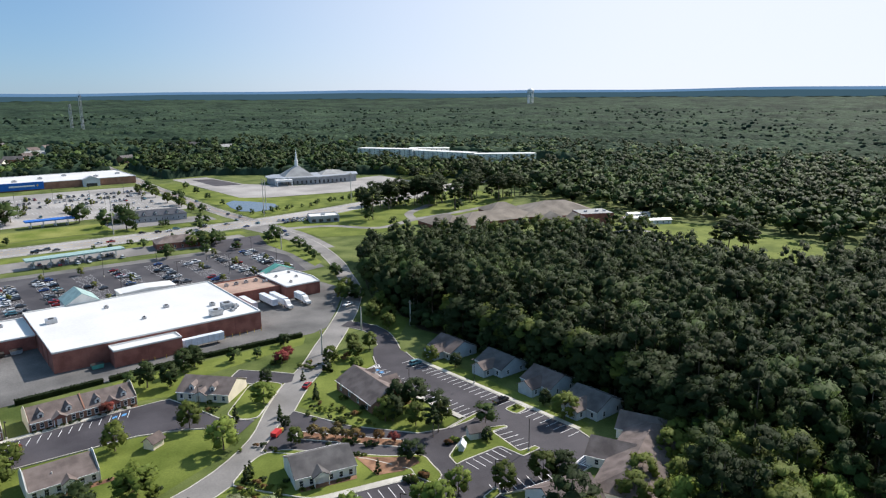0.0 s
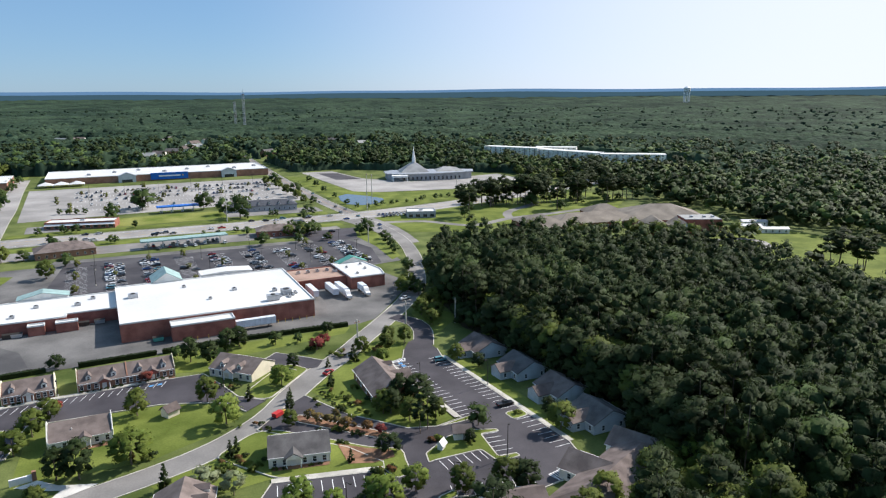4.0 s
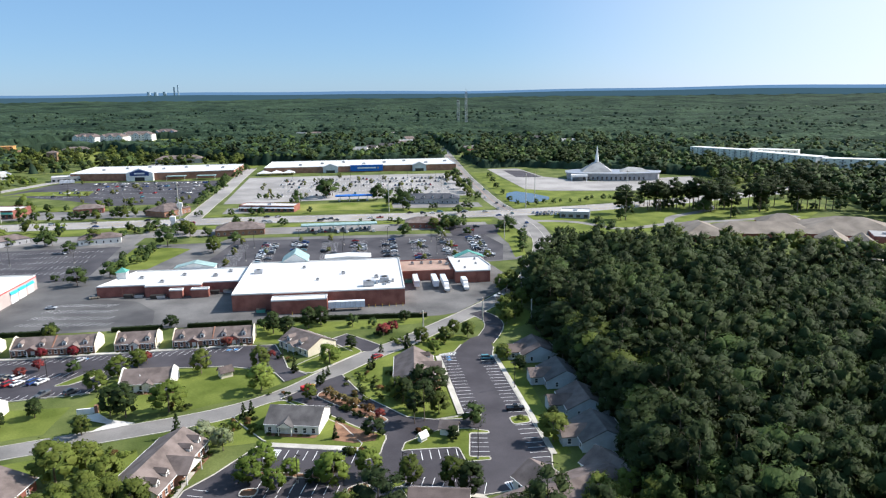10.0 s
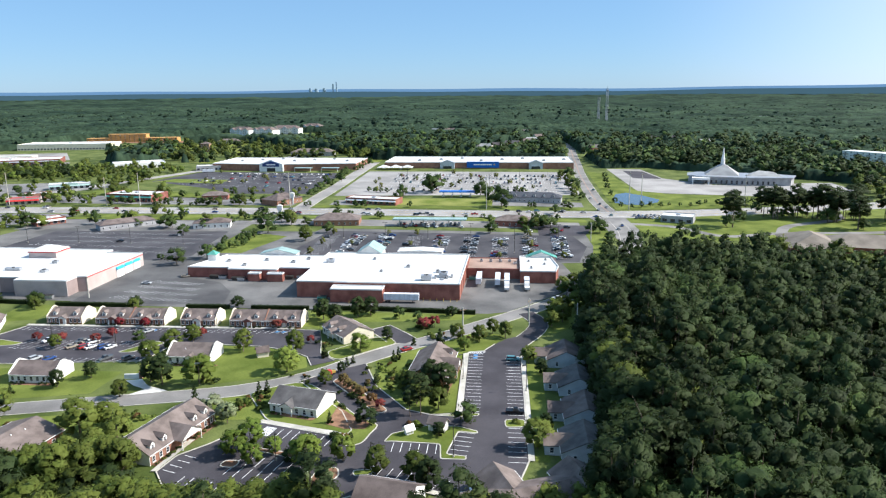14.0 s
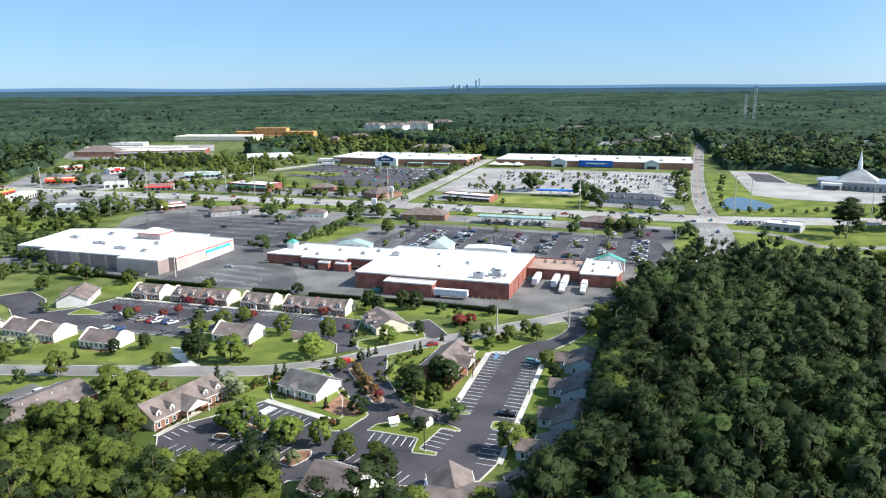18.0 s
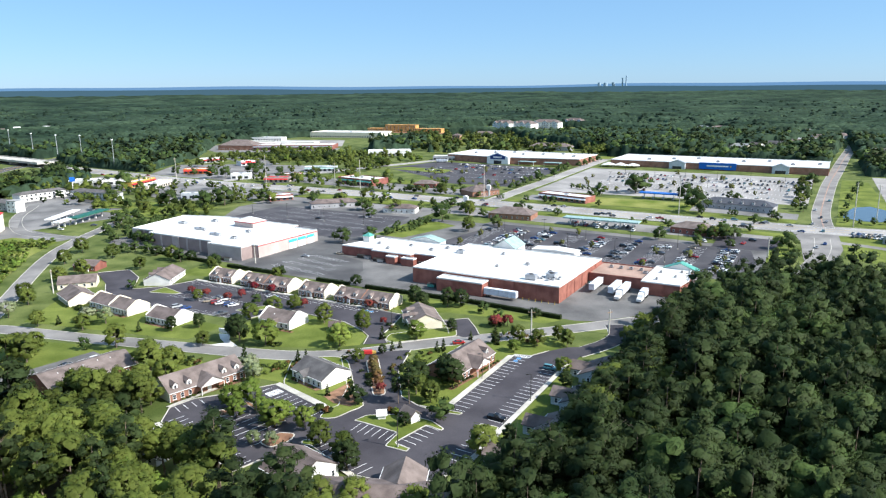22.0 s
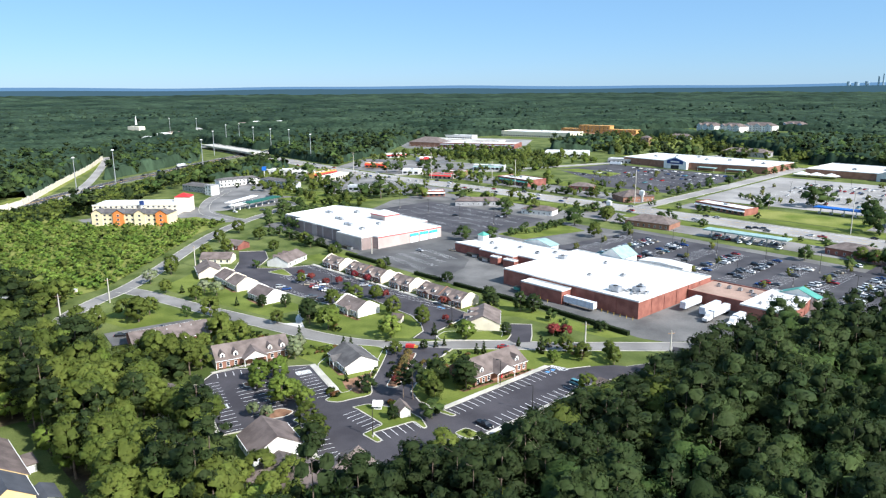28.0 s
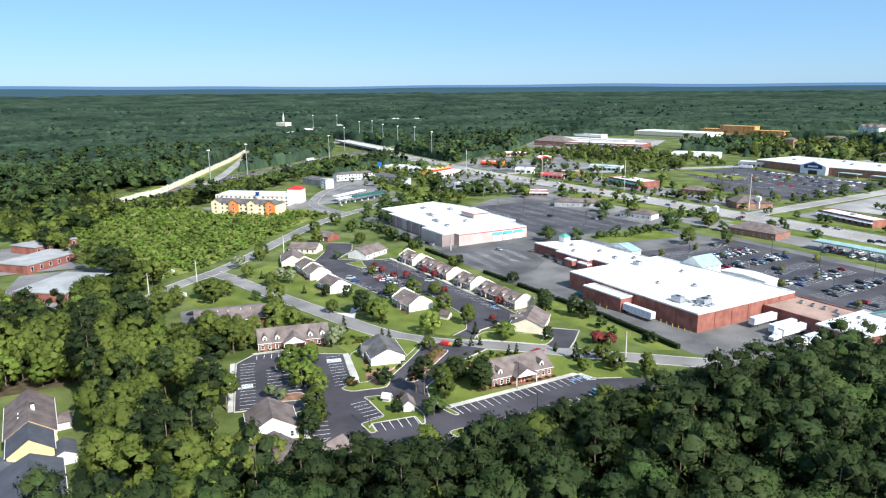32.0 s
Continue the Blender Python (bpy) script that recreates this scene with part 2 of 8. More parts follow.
class Geo:
    """Collects boxes, prisms and slabs of one part, in the thing's own axes."""

    def __init__(self):
        self.v, self.f = [], []

    def add(self, verts, faces):
        o = len(self.v)
        self.v += [tuple(p) for p in verts]
        self.f += [tuple(i + o for i in q) for q in faces]
        return self

    def box(self, x0, y0, z0, x1, y1, z1):
        return self.add([(x0, y0, z0), (x1, y0, z0), (x1, y1, z0), (x0, y1, z0), (x0, y0, z1), (x1, y0, z1), (x1, y1, z1), (x0, y1, z1)],
                        [(3, 2, 1, 0), (4, 5, 6, 7), (0, 1, 5, 4), (1, 2, 6, 5), (2, 3, 7, 6), (3, 0, 4, 7)])

    def prism(self, outline, z0, z1):
        n = len(outline)
        return self.add([(x, y, z0) for x, y in outline] + [(x, y, z1) for x, y in outline],
                        [tuple(range(n))[::-1], tuple(range(n, 2 * n))] + [(i, (i + 1) % n, n + (i + 1) % n, n + i) for i in range(n)])

    def sweep(self, outline, axis, a, b):
        """A closed outline in the plane across the axis ('x': (y, z); 'y': (x, z)), drawn from a to b."""
        n = len(outline)
        at = (lambda s, p: (s, p[0], p[1])) if axis == "x" else (lambda s, p: (p[0], s, p[1]))
        faces = [tuple(range(n)), tuple(range(n, 2 * n))[::-1]] + [(i, n + i, n + (i + 1) % n, (i + 1) % n) for i in range(n)]
        return self.add([at(a, p) for p in outline] + [at(b, p) for p in outline], faces)

    def tube(self, x, y, z0, z1, r0, r1, n=8):
        ring = [(math.cos(2 * math.pi * i / n), math.sin(2 * math.pi * i / n)) for i in range(n)]
        return self.add([(x + c * r0, y + s * r0, z0) for c, s in ring] + [(x + c * r1, y + s * r1, z1) for c, s in ring],
                        [tuple(range(n))[::-1], tuple(range(n, 2 * n))] + [(i, (i + 1) % n, n + (i + 1) % n, n + i) for i in range(n)])


def fixed(me):
    """Makes all faces of a mesh look outwards."""
    bm = bmesh.new()
    bm.from_mesh(me)
    bmesh.ops.recalc_face_normals(bm, faces=bm.faces)
    bm.to_mesh(me)
    bm.free()
    return me


def part(name, g, mat, parent, label="", at=None):
    """Links collected geometry as one mesh object under a thing or part."""
    me = fixed(link_mesh(name, g.v, g.f, M[mat])) if isinstance(g, Geo) else g
    ob = new(name, me)
    ob.parent = parent
    if at is not None:
        ob.matrix_basis = at
    return tagged(ob, label)


def thing(name, g, mat, x, y, rot=0.0, z=None, **tags):
    ob = new(name, fixed(link_mesh(name, g.v, g.f, M[mat])) if isinstance(g, Geo) else g)
    ob.matrix_world = pose(x, y, hz(x, y) if z is None else z, 0, 0, rot)
    return tagged(ob, **tags)


# ---- ground, roads and lots ----
def spread(near, step, far):
    a = list(np.arange(-near, near + 0.1, step))
    d, s = near, step
    while d < far:
        s *= 1.16
        d = min(far, d + s)
        a.append(d)
        a.insert(0, -d)
    return np.array(a)


gx, gy = spread(700, 14, 4700), spread(900, 14, 4700)
gxx, gyy = np.meshgrid(gx, gy)
nx, ny = len(gx), len(gy)
gv = np.stack([gxx.ravel(), gyy.ravel(), gz(gxx, gyy).ravel()], 1)
gf = [(j * nx + i, j * nx + i + 1, (j + 1) * nx + i + 1, (j + 1) * nx + i) for j in range(ny - 1) for i in range(nx - 1)]
tagged(new("ground", link_mesh("ground", gv, gf, M["grass"], smooth=True)), "rough green grass and woodland floor, gently rolling", "ground", kind="structure")

LAYER = [0]
HEIGHT = {}


def smooth_line(pts, step=6.0, closed=False):
    """A smooth line through the points, in steps of a few metres."""
    p = [Vector((*q, 0)) for q in pts]
    if len(p) < 3:
        n = max(2, int((p[1] - p[0]).length / 14) + 1)
        return [tuple(p[0].lerp(p[1], i / (n - 1)))[:2] for i in range(n)]
    out = []
    for i in range(len(p) - 1):
        a, b = p[i], p[i + 1]
        ta = (b - p[i - 1]) * 0.5 if i else (b - a)
        tb = (p[i + 2] - a) * 0.5 if i + 2 < len(p) else (b - a)
        n = max(1, int((b - a).length / step))
        for j in range(n):
            s = j / n
            out.append(tuple(a * (2 * s**3 - 3 * s**2 + 1) + ta * (s**3 - 2 * s**2 + s) + b * (3 * s**2 - 2 * s**3) + tb * (s**3 - s**2))[:2])
    return out + [tuple(p[-1])[:2]]


def sides(line, off):
    out = []
    for i, (x, y) in enumerate(line):
        a, b = line[max(0, i - 1)], line[min(len(line) - 1, i + 1)]
        d = Vector((b[0] - a[0], b[1] - a[1])).normalized()
        out.append((x - d.y * off, y + d.x * off))
    return out


def ribbon_mesh(name, line, a, b, dz, mat):
    """A strip between two offsets from a line, laid on the ground."""
    cols = [sides(line, a + (b - a) * k / 2) for k in range(3)]
    v = [(x, y, hz(x, y) + dz) for c in cols for x, y in c]
    n = len(line)
    f = [(k * n + i, k * n + i + 1, (k + 1) * n + i + 1, (k + 1) * n + i) for k in range(2) for i in range(n - 1)]
    return fixed(link_mesh(name, v, f, M[mat]))


def kerb_mesh(line, off, w=0.3, h=0.15, mat="concrete"):
    c = [sides(line, off), sides(line, off), sides(line, off + w), sides(line, off + w)]
    z = (-0.1, h, h, -0.1)
    n = len(line)
    v = [(x, y, hz(x, y) + z[k]) for k in range(4) for x, y in c[k]]
    f = [(k * n + i, k * n + i + 1, (k + 1) * n + i + 1, (k + 1) * n + i) for k in range(3) for i in range(n - 1)]
    return fixed(link_mesh("kerb", v, f, M[mat]))


def road(name, pts, width, mat="road", label="grey asphalt road", lines=None, kerbs=True, step=6.0):
    LAYER[0] += 1
    line = smooth_line(pts, step)
    ob = tagged(new(name, ribbon_mesh(name, line, -width / 2, width / 2, 0.05 + 0.003 * LAYER[0], mat)), label, "road", kind="structure")
    if kerbs:
        for off, s in ((width / 2, 0.3), (-width / 2, -0.3)):
            part("kerb", kerb_mesh(line, off, s), "", ob)
    for off, w, col in lines or ():
        part("lane_line", ribbon_mesh("lane_line", line, off - w / 2, off + w / 2, 0.065 + 0.003 * LAYER[0], col), "", ob)
    return ob


def flat_mesh(name, poly, dz, mat, cell=18.0):
    bm = bmesh.new()
    vs = [bm.verts.new((x, y, 0)) for x, y in poly]
    for tri in tessellate_polygon([[Vector((x, y, 0)) for x, y in poly]]):
        bm.faces.new([vs[i] for i in tri])
    for axis in (0, 1):
        lo, hi = min(p[axis] for p in poly), max(p[axis] for p in poly)
        c = math.floor(lo / cell) * cell + cell
        while c < hi:
            no = (1, 0, 0) if axis == 0 else (0, 1, 0)
            bmesh.ops.bisect_plane(bm, geom=bm.verts[:] + bm.edges[:] + bm.faces[:], plane_co=(c * no[0], c * no[1], 0), plane_no=no)
            c += cell
    for v in bm.verts:
        v.co.z = hz(v.co.x, v.co.y) + dz
    bmesh.ops.recalc_face_normals(bm, faces=bm.faces)
    if sum(f.normal.z for f in bm.faces) < 0:
        bmesh.ops.reverse_faces(bm, faces=bm.faces)
    me = bpy.data.meshes.new(name)
    bm.to_mesh(me)
    bm.free()
    me.materials.append(M[mat])
    return me


def flat(name, poly, mat, label, category, dz=None, kerb=None):
    """A level surface on the ground; kerb names the edges (by their first corner) that stay open."""
    LAYER[0] += 1
    dz = 0.05 + 0.003 * LAYER[0] if dz is None else dz
    ob = tagged(new(name, flat_mesh(name, poly, dz, mat)), label, category, kind="structure")
    HEIGHT[ob.name] = dz
    if kerb is not None:
        n, run = len(poly), []
        w = -0.35 if area(poly) > 0 else 0.35
        start = (kerb[-1] + 1) % n if kerb else 0
        for i in range(start, start + n + 1):
            run.append(poly[i % n])
            if i % n in kerb or i == start + n:
                if len(run) > 1:
                    part("kerb", kerb_mesh(run, 0, w, dz + 0.14), "", ob)
                run = []
    return ob


def area(poly):
    return sum(a[0] * b[1] - b[0] * a[1] for a, b in zip(poly, poly[1:] + poly[:1])) / 2


def rounded(poly, r=1.2):
    out = []
    for i, p in enumerate(poly):
        p, a, b = Vector(p), Vector(poly[i - 1]), Vector(poly[(i + 1) % len(poly)])
        k = min(r, (a - p).length * 0.4, (b - p).length * 0.4)
        s, e = p + (a - p).normalized() * k, p + (b - p).normalized() * k
        out += [tuple(s), tuple((s + e) * 0.25 + p * 0.5), tuple(e)]
    return out


def island(poly, mat="lawn", label="raised planting island with a pale concrete kerb", kerb_w=0.35, r=1.5):
    """A raised bed: a kerb ring that stands out of the asphalt, and its filling of grass or mulch."""
    poly = rounded(poly if area(poly) > 0 else poly[::-1], r)
    loop = poly + [poly[0], poly[1]]
    line = sides(loop, kerb_w)
    inner = line[1:-1]
    ring = poly[1:] + [poly[0]]
    n = len(ring)
    v = [(x, y, hz(x, y) - 0.05) for x, y in ring] + [(x, y, hz(x, y) + 0.32) for x, y in ring] + [(x, y, hz(x, y) + 0.32) for x, y in inner]
    f = [(i, (i + 1) % n, n + (i + 1) % n, n + i) for i in range(n)] + [(n + i, n + (i + 1) % n, 2 * n + (i + 1) % n, 2 * n + i) for i in range(n)]
    ob = tagged(new("planting_island", fixed(link_mesh("planting_island", v, f, M["concrete"]))), label, "kerb island", kind="structure")
    part("bed", link_mesh("bed", [(x, y, hz(x, y) + 0.30) for x, y in inner], [tuple(range(n))], M[mat]), "", ob)
    return ob


def stall_lines(parent, a, b, depth, n, side=1, skew=0.0, blue=(), w=0.09):
    """Painted stall lines at n + 1 even steps from a to b, running to one side; blue ones for reserved bays."""
    dz = HEIGHT[parent.name] + 0.015
    a, b = Vector(a), Vector(b)
    u = (b - a).normalized()
    v = Vector((-u.y, u.x)) * side
    v = (v + u * skew).normalized()
    for col, keep in (("paint_white", [i for i in range(n + 1)]), ("paint_blue", list(blue))):
        vs, fs = [], []
        for i in keep:
            p = a + (b - a) * (i / n)
            if col == "paint_blue":
                p = a + (b - a) * ((i + 0.5) / n) + v * depth * 0.3
                q = [p - u * 0.7, p + u * 0.7, p + u * 0.7 + v * 1.5, p - u * 0.7 + v * 1.5]
            else:
                q = [p - u * w, p + u * w, p + u * w + v * depth, p - u * w + v * depth]
            o = len(vs)
            vs += [(c.x, c.y, hz(c.x, c.y) + dz) for c in q]
            fs.append((o, o + 1, o + 2, o + 3))
        if vs:
            part("stall_marking" if col == "paint_white" else "bay_marking", fixed(link_mesh("stall_marking", vs, fs, M[col])), "", parent)


def hatch(parent, quad, n=7):
    dz = HEIGHT[parent.name] + 0.02
    p = [Vector(q) for q in quad]
    vs, fs = [], []

    def strip(a, b, w=0.16):
        d = (b - a).normalized()
        s = Vector((-d.y, d.x)) * w
        o = len(vs)
        vs.extend((c.x, c.y, hz(c.x, c.y) + dz) for c in (a - s, b - s, b + s, a + s))
        fs.append((o, o + 1, o + 2, o + 3))

    for i in range(4):
        strip(p[i], p[(i + 1) % 4])
    for i in range(1, n):
        strip(p[0].lerp(p[1], i / n), p[3].lerp(p[2], max(0, i - 1) / n))
    part("hatching", fixed(link_mesh("hatching", vs, fs, M["paint_white"])), "", parent)


road("road", [(-214, -22), (-202, -17.5), (-187, -14), (-162, -8), (-136, -1), (-112, 5.5), (-88, 12), (-72, 18.5), (-56, 30), (-44, 44), (-30.5, 58), (-15.5, 71), (-3, 84), (8, 95), (22, 110), (34, 124), (50, 147), (63, 178), (73, 203), (84, 245), (88, 285), (87, 318)], 8.4,
                 label="two-lane grey asphalt road with pale kerbs, curving past the offices")
road("road", [(-172, -66), (-190, -52), (-203, -38), (-216, -20), (-240, 4), (-276, 36), (-313, 72), (-339, 106), (-356, 135), (-381, 175), (-400, 215), (-420, 260), (-424, 324)], 8.5, label="grey asphalt side road climbing past the meadow")
road("road", [(-341, 110), (-366, 104), (-400, 104), (-453, 131), (-500, 172)], 8, label="grey asphalt drive to the motels")
road("road", [(-1150, 395), (-985, 381), (-800, 362), (-700, 355), (-560, 342), (-486, 338), (-338, 343), (-212, 345), (-110, 345), (-24, 342), (48, 343), (100, 347), (146, 355), (206, 370), (288, 396), (400, 440)], 27,
                 "concrete_lot", "wide pale grey highway with five lanes", [(-9, 0.25, "paint_white"), (-4, 0.3, "paint_yellow"), (4, 0.3, "paint_yellow"), (9, 0.25, "paint_white")], step=14)
road("road", [(87, 356), (84, 400), (84, 460), (86.5, 585), (92, 700), (97, 811), (108, 1009), (118, 1180)], 12, "road", "straight pale road running to the woods", [(0, 0.9, "membrane_tan")], step=14)
road("road", [(-159, 358), (-160, 430), (-160, 492), (-163, 600), (-164, 700)], 13, "concrete_lot", "pale access road between two store car parks", step=14)
road("road", [(-470, 357), (-440, 410), (-416, 458), (-367, 582), (-310, 736), (-270, 830)], 12, "concrete_lot", "pale slanting road to the north", step=14)
highway = road("road", [(-420, -175), (-500, -70), (-565, 20), (-640, 105), (-715, 205), (-790, 300), (-860, 420), (-930, 560)], 22, "asphalt_dark", "dual carriageway running under a bridge", [(0, 1.2, "paint_yellow"), (-5, 0.2, "paint_white"), (5, 0.2, "paint_white")], step=14)
ramp = road("road", [(-560, 40), (-650, 86), (-757, 130), (-862, 170), (-960, 205)], 9, "concrete_lot", "pale slip road beside a tall sound wall", step=14)
flat("verge", [(-430, -95), (-520, -15), (-552, 14), (-680, 78), (-810, 144), (-930, 197), (-940, 182), (-660, 50), (-530, -40)], "meadow", "mown yellow-green bank below the sound wall", "grass bank", dz=0.04)

yard = flat("parking_lot", [(-176, 106), (-176, 101), (2, 101), (10, 104), (24, 120), (41, 142), (46, 158), (40, 192), (62, 196), (66, 235), (60, 272), (-118, 280), (-122, 268), (-176, 268), (-330, 292), (-335, 245), (-312, 205), (-318, 118), (-312, 108)], "asphalt_old",
            "worn grey asphalt yard and car park round the stores", "parking lot")
lot_north = flat("parking_lot", [(-122, 198), (-90, 196), (50, 196), (58, 234), (52, 264), (-112, 272)], "asphalt_dark", "dark asphalt car park with painted bays", "parking lot")
lot_west = flat("parking_lot", [(-305, 262), (-182, 266), (-176, 196), (-188, 184), (-250, 188), (-308, 205)], "asphalt_dark", "dark asphalt car park, nearly empty", "parking lot")
lot_three = flat("parking_lot", [(-148, 425), (-152, 606), (72, 606), (74, 440)], "concrete_lot", "pale concrete car park before a long store", "parking lot")
lot_four = flat("parking_lot", [(-368, 515), (-348, 598), (-178, 590), (-176, 436), (-245, 434), (-290, 470)], "asphalt_dark", "dark asphalt car park before a hardware store", "parking lot")
flat("lawn", [(-285, 500), (-365, 512), (-352, 535), (-290, 530)], "lawn", "mown lawn beside the car park", "lawn")
flat("lawn", [(-172, 204), (-172, 262), (-150, 258), (-136, 252), (-149, 204)], "lawn", "grass strip with shrubs between car parks", "lawn")
for k in range(9):
    stall_lines(lot_north, (-106 + 18.5 * k, 203), (-106 + 18.5 * k, 258), 5, 20, 1)
    stall_lines(lot_north, (-106 + 18.5 * k, 203), (-106 + 18.5 * k, 258), 5, 20, -1)
for k in range(5):
    stall_lines(lot_three, (-112, 462 + 26 * k), (62, 462 + 26 * k), 5, 60, 1)
    stall_lines(lot_three, (-112, 462 + 26 * k), (62, 462 + 26 * k), 5, 60, -1)
    stall_lines(lot_four, (-330 + 6 * k, 495 + 20 * k), (-190, 470 + 25 * k), 5, 48, 1)
for k in range(5):
    stall_lines(lot_west, (-296 + 2 * k, 206 + 12 * k), (-190, 200 + 13 * k), 5, 36, 1)
west_yard = flat("parking_lot", [(-193, 103), (-142, 104), (-120, 108), (-124, 126), (-136, 142), (-158, 149), (-150, 181), (-160, 200), (-186, 186), (-193, 174)], "asphalt_mid", "dark worn asphalt yard with faded bays behind the stores", "parking lot")
for k in range(4):
    stall_lines(west_yard, (-178 + 2 * k, 112 + 9 * k), (-140 - 2 * k, 108 + 9 * k), 5, 15, 1, 0.5)
flat("asphalt_apron", [(-180, 292), (-180, 324), (60, 318), (60, 286)], "road", "grey service road and gas station apron", "apron")
flat("lawn", [(-150, 314), (-150, 327), (66, 322), (66, 310)], "lawn", "mown grass strip along the highway", "lawn")
flat("lawn", [(-320, 312), (-320, 325), (-175, 327), (-175, 314)], "lawn", "mown grass strip along the highway", "lawn")
flat("lawn", [(-118, 378), (-118, 412), (-4, 412), (-4, 376)], "meadow", "unmown green verge before the car park", "lawn")
flat("lawn", [(-150, 364), (-150, 374), (70, 372), (70, 362)], "lawn", "mown grass strip along the highway", "lawn")
flat("lawn", [(66, 206), (72, 246), (78, 284), (60, 284), (62, 236), (58, 200)], "lawn", "bright mown lawn beside the road", "lawn")
flat("lawn", [(30, 264), (60, 266), (70, 300), (30, 300)], "asphalt", "small dark asphalt car park beside a restaurant", "parking lot")
flat("church_lawn", [(94, 366), (150, 374), (240, 400), (300, 426), (320, 470), (230, 440), (150, 452), (125, 500), (118, 600), (96, 610)], "lawn", "broad bright green lawn before the church", "lawn")
flat("parking_lot", [(128, 470), (150, 456), (228, 446), (330, 478), (330, 540), (210, 515), (170, 560), (160, 640), (122, 640)], "concrete_lot", "curving pale church car park", "parking lot")
flat("parking_lot", [(140, 560), (168, 556), (160, 620), (138, 625)], "asphalt", "patch of dark new asphalt", "parking lot")
flat("pond", [(105, 446), (99, 420), (98, 398), (108, 389), (120, 390), (134, 404), (138, 418), (128, 440), (116, 456)], "water", "small still blue pond in a lawn", "pond", dz=0.3)
flat("crossing", [(70, 330), (104, 334), (100, 305), (96, 262), (92, 236), (82, 236), (79, 262), (76, 300)], "road", "wide grey approach to a road crossing", "road")
flat("school_lawn", [(100, 268), (96, 330), (150, 342), (240, 368), (330, 398), (345, 330), (300, 290), (240, 276), (170, 262), (130, 255)], "lawn", "mown school lawn with bare patches", "lawn")
road("road", [(92, 310), (125, 300), (150, 272), (190, 284), (240, 290), (300, 300)], 7, label="winding grey school drive", kerbs=False)
road("road", [(190, 284), (205, 310), (250, 340), (262, 384)], 7, label="winding grey school drive", kerbs=False)
flat("field", [(258, 150), (291, 178), (338, 180), (356, 112), (345, 45), (293, 25), (240, 25), (228, 80), (245, 110)], "lawn", "bright green playing field ringed by woods", "field")
road("road", [(258, 168), (274, 158), (291, 154), (296, 142), (287, 131), (272, 126), (262, 134)], 6, "concrete_lot", "pale looping school drive", kerbs=False)
flat("meadow", [(-205, -62), (-218, -44), (-224, -28), (-249, -4), (-284, 28), (-322, 64), (-345, 96), (-385, 90), (-400, 25), (-450, 10), (-500, -30), (-400, -90), (-302, -84), (-251, -60)], "meadow", "overgrown yellow-green meadow of scrub", "meadow")
flat("field", [(-420, 690), (-300, 760), (-160, 760), (-160, 705), (-330, 700)], "meadow", "open green field behind the stores", "field")
flat("field", [(-620, 990), (-430, 1010), (-330, 860), (-420, 820), (-560, 900)], "meadow", "open green field before the apartments", "field")

# office park
north_lot = flat("parking_lot", [(-196, 56), (-190, 71.5), (-78, 74.5), (-66, 74), (-62, 60), (-59.8, 50), (-52.8, 42.9), (-59.8, 37.8), (-63.5, 46), (-70, 50.3), (-82, 55), (-118, 57), (-122, 38), (-168, 32), (-204, 30), (-226, 46), (-250, 58), (-240, 70), (-222, 62), (-206, 46)], "asphalt", "dark asphalt office car park with white bays", "parking lot", kerb=(6, 15))
stall_lines(north_lot, (-190, 70.5), (-78, 73.5), 4.8, 42, -1, -0.5, (20, 21, 40, 41))
stall_lines(north_lot, (-178, 51.5), (-134, 52.5), 4.8, 17, 1, 0.5)
stall_lines(north_lot, (-178, 50.3), (-134, 51.3), 4.8, 17, -1, -0.5)
stall_lines(north_lot, (-166, 33), (-124, 36), 4.8, 16, 1, 0.4)
island([(-55.3, 45.5), (-51.2, 43.6), (-32.5, 62), (-37, 69.6), (-42.5, 67.6), (-57.5, 51.5)], "lawn", "kerbed lawn with shrubs before a cream office", r=2)
flat("sidewalk", [(-191, 72), (-191, 73.6), (-77, 76.6), (-77, 75)], "concrete", "pale concrete walk before the office row", "sidewalk", dz=0.33)
island([(-136, 45), (-131, 45), (-126, 50), (-122, 56), (-127, 58), (-131, 52)], "lawn")
island([(-194, 46), (-180, 49.6), (-178, 52.4), (-194, 56)], "lawn")
short_drive = flat("driveway", [(-46.5, 75.5), (-38.6, 82.7), (-30, 73), (-25.7, 67.3), (-29.3, 62.3), (-36.6, 63), (-42.4, 71.3)], "asphalt", "short dark asphalt drive with bays", "driveway", kerb=(3, 4))
stall_lines(short_drive, (-45, 74.2), (-38, 65.5), 4.2, 4, -1)
for poly in ([(-120, 20), (-88, 20), (-72, 27), (-61, 36.5), (-64, 45.6), (-70.5, 50), (-82, 54.6), (-117, 56)], [(-50, 86), (-8, 92), (-3, 99), (-76, 99), (-76, 80), (-64, 76)],
             [(-205, -8), (-140, 6), (-125, 10), (-124, 28), (-170, 28), (-204, 26), (-230, 36), (-222, 18)], [(-58, 66), (-44, 54), (-24, 62), (-40, 78)],
             [(-210, 74), (-192, 80), (-192, 100), (-212, 100)], [(-178, -48), (-186, -22), (-160, -14), (-130, -7), (-112, -2), (-96, -4), (-92, -14), (-104, -18), (-136, -12), (-150, -40)]):
    flat("lawn", poly, "lawn", "smooth mown green lawn", "lawn", dz=0.03 + 0.004 * (len(poly) % 5))
flat("driveway", [(-119, 20.5), (-114, 22), (-109.5, 17), (-101, 13.4), (-106, 11), (-112.5, 9), (-109, 14), (-114, 16.5)], "concrete_pale", "white concrete driveway apron", "driveway", dz=0.2)

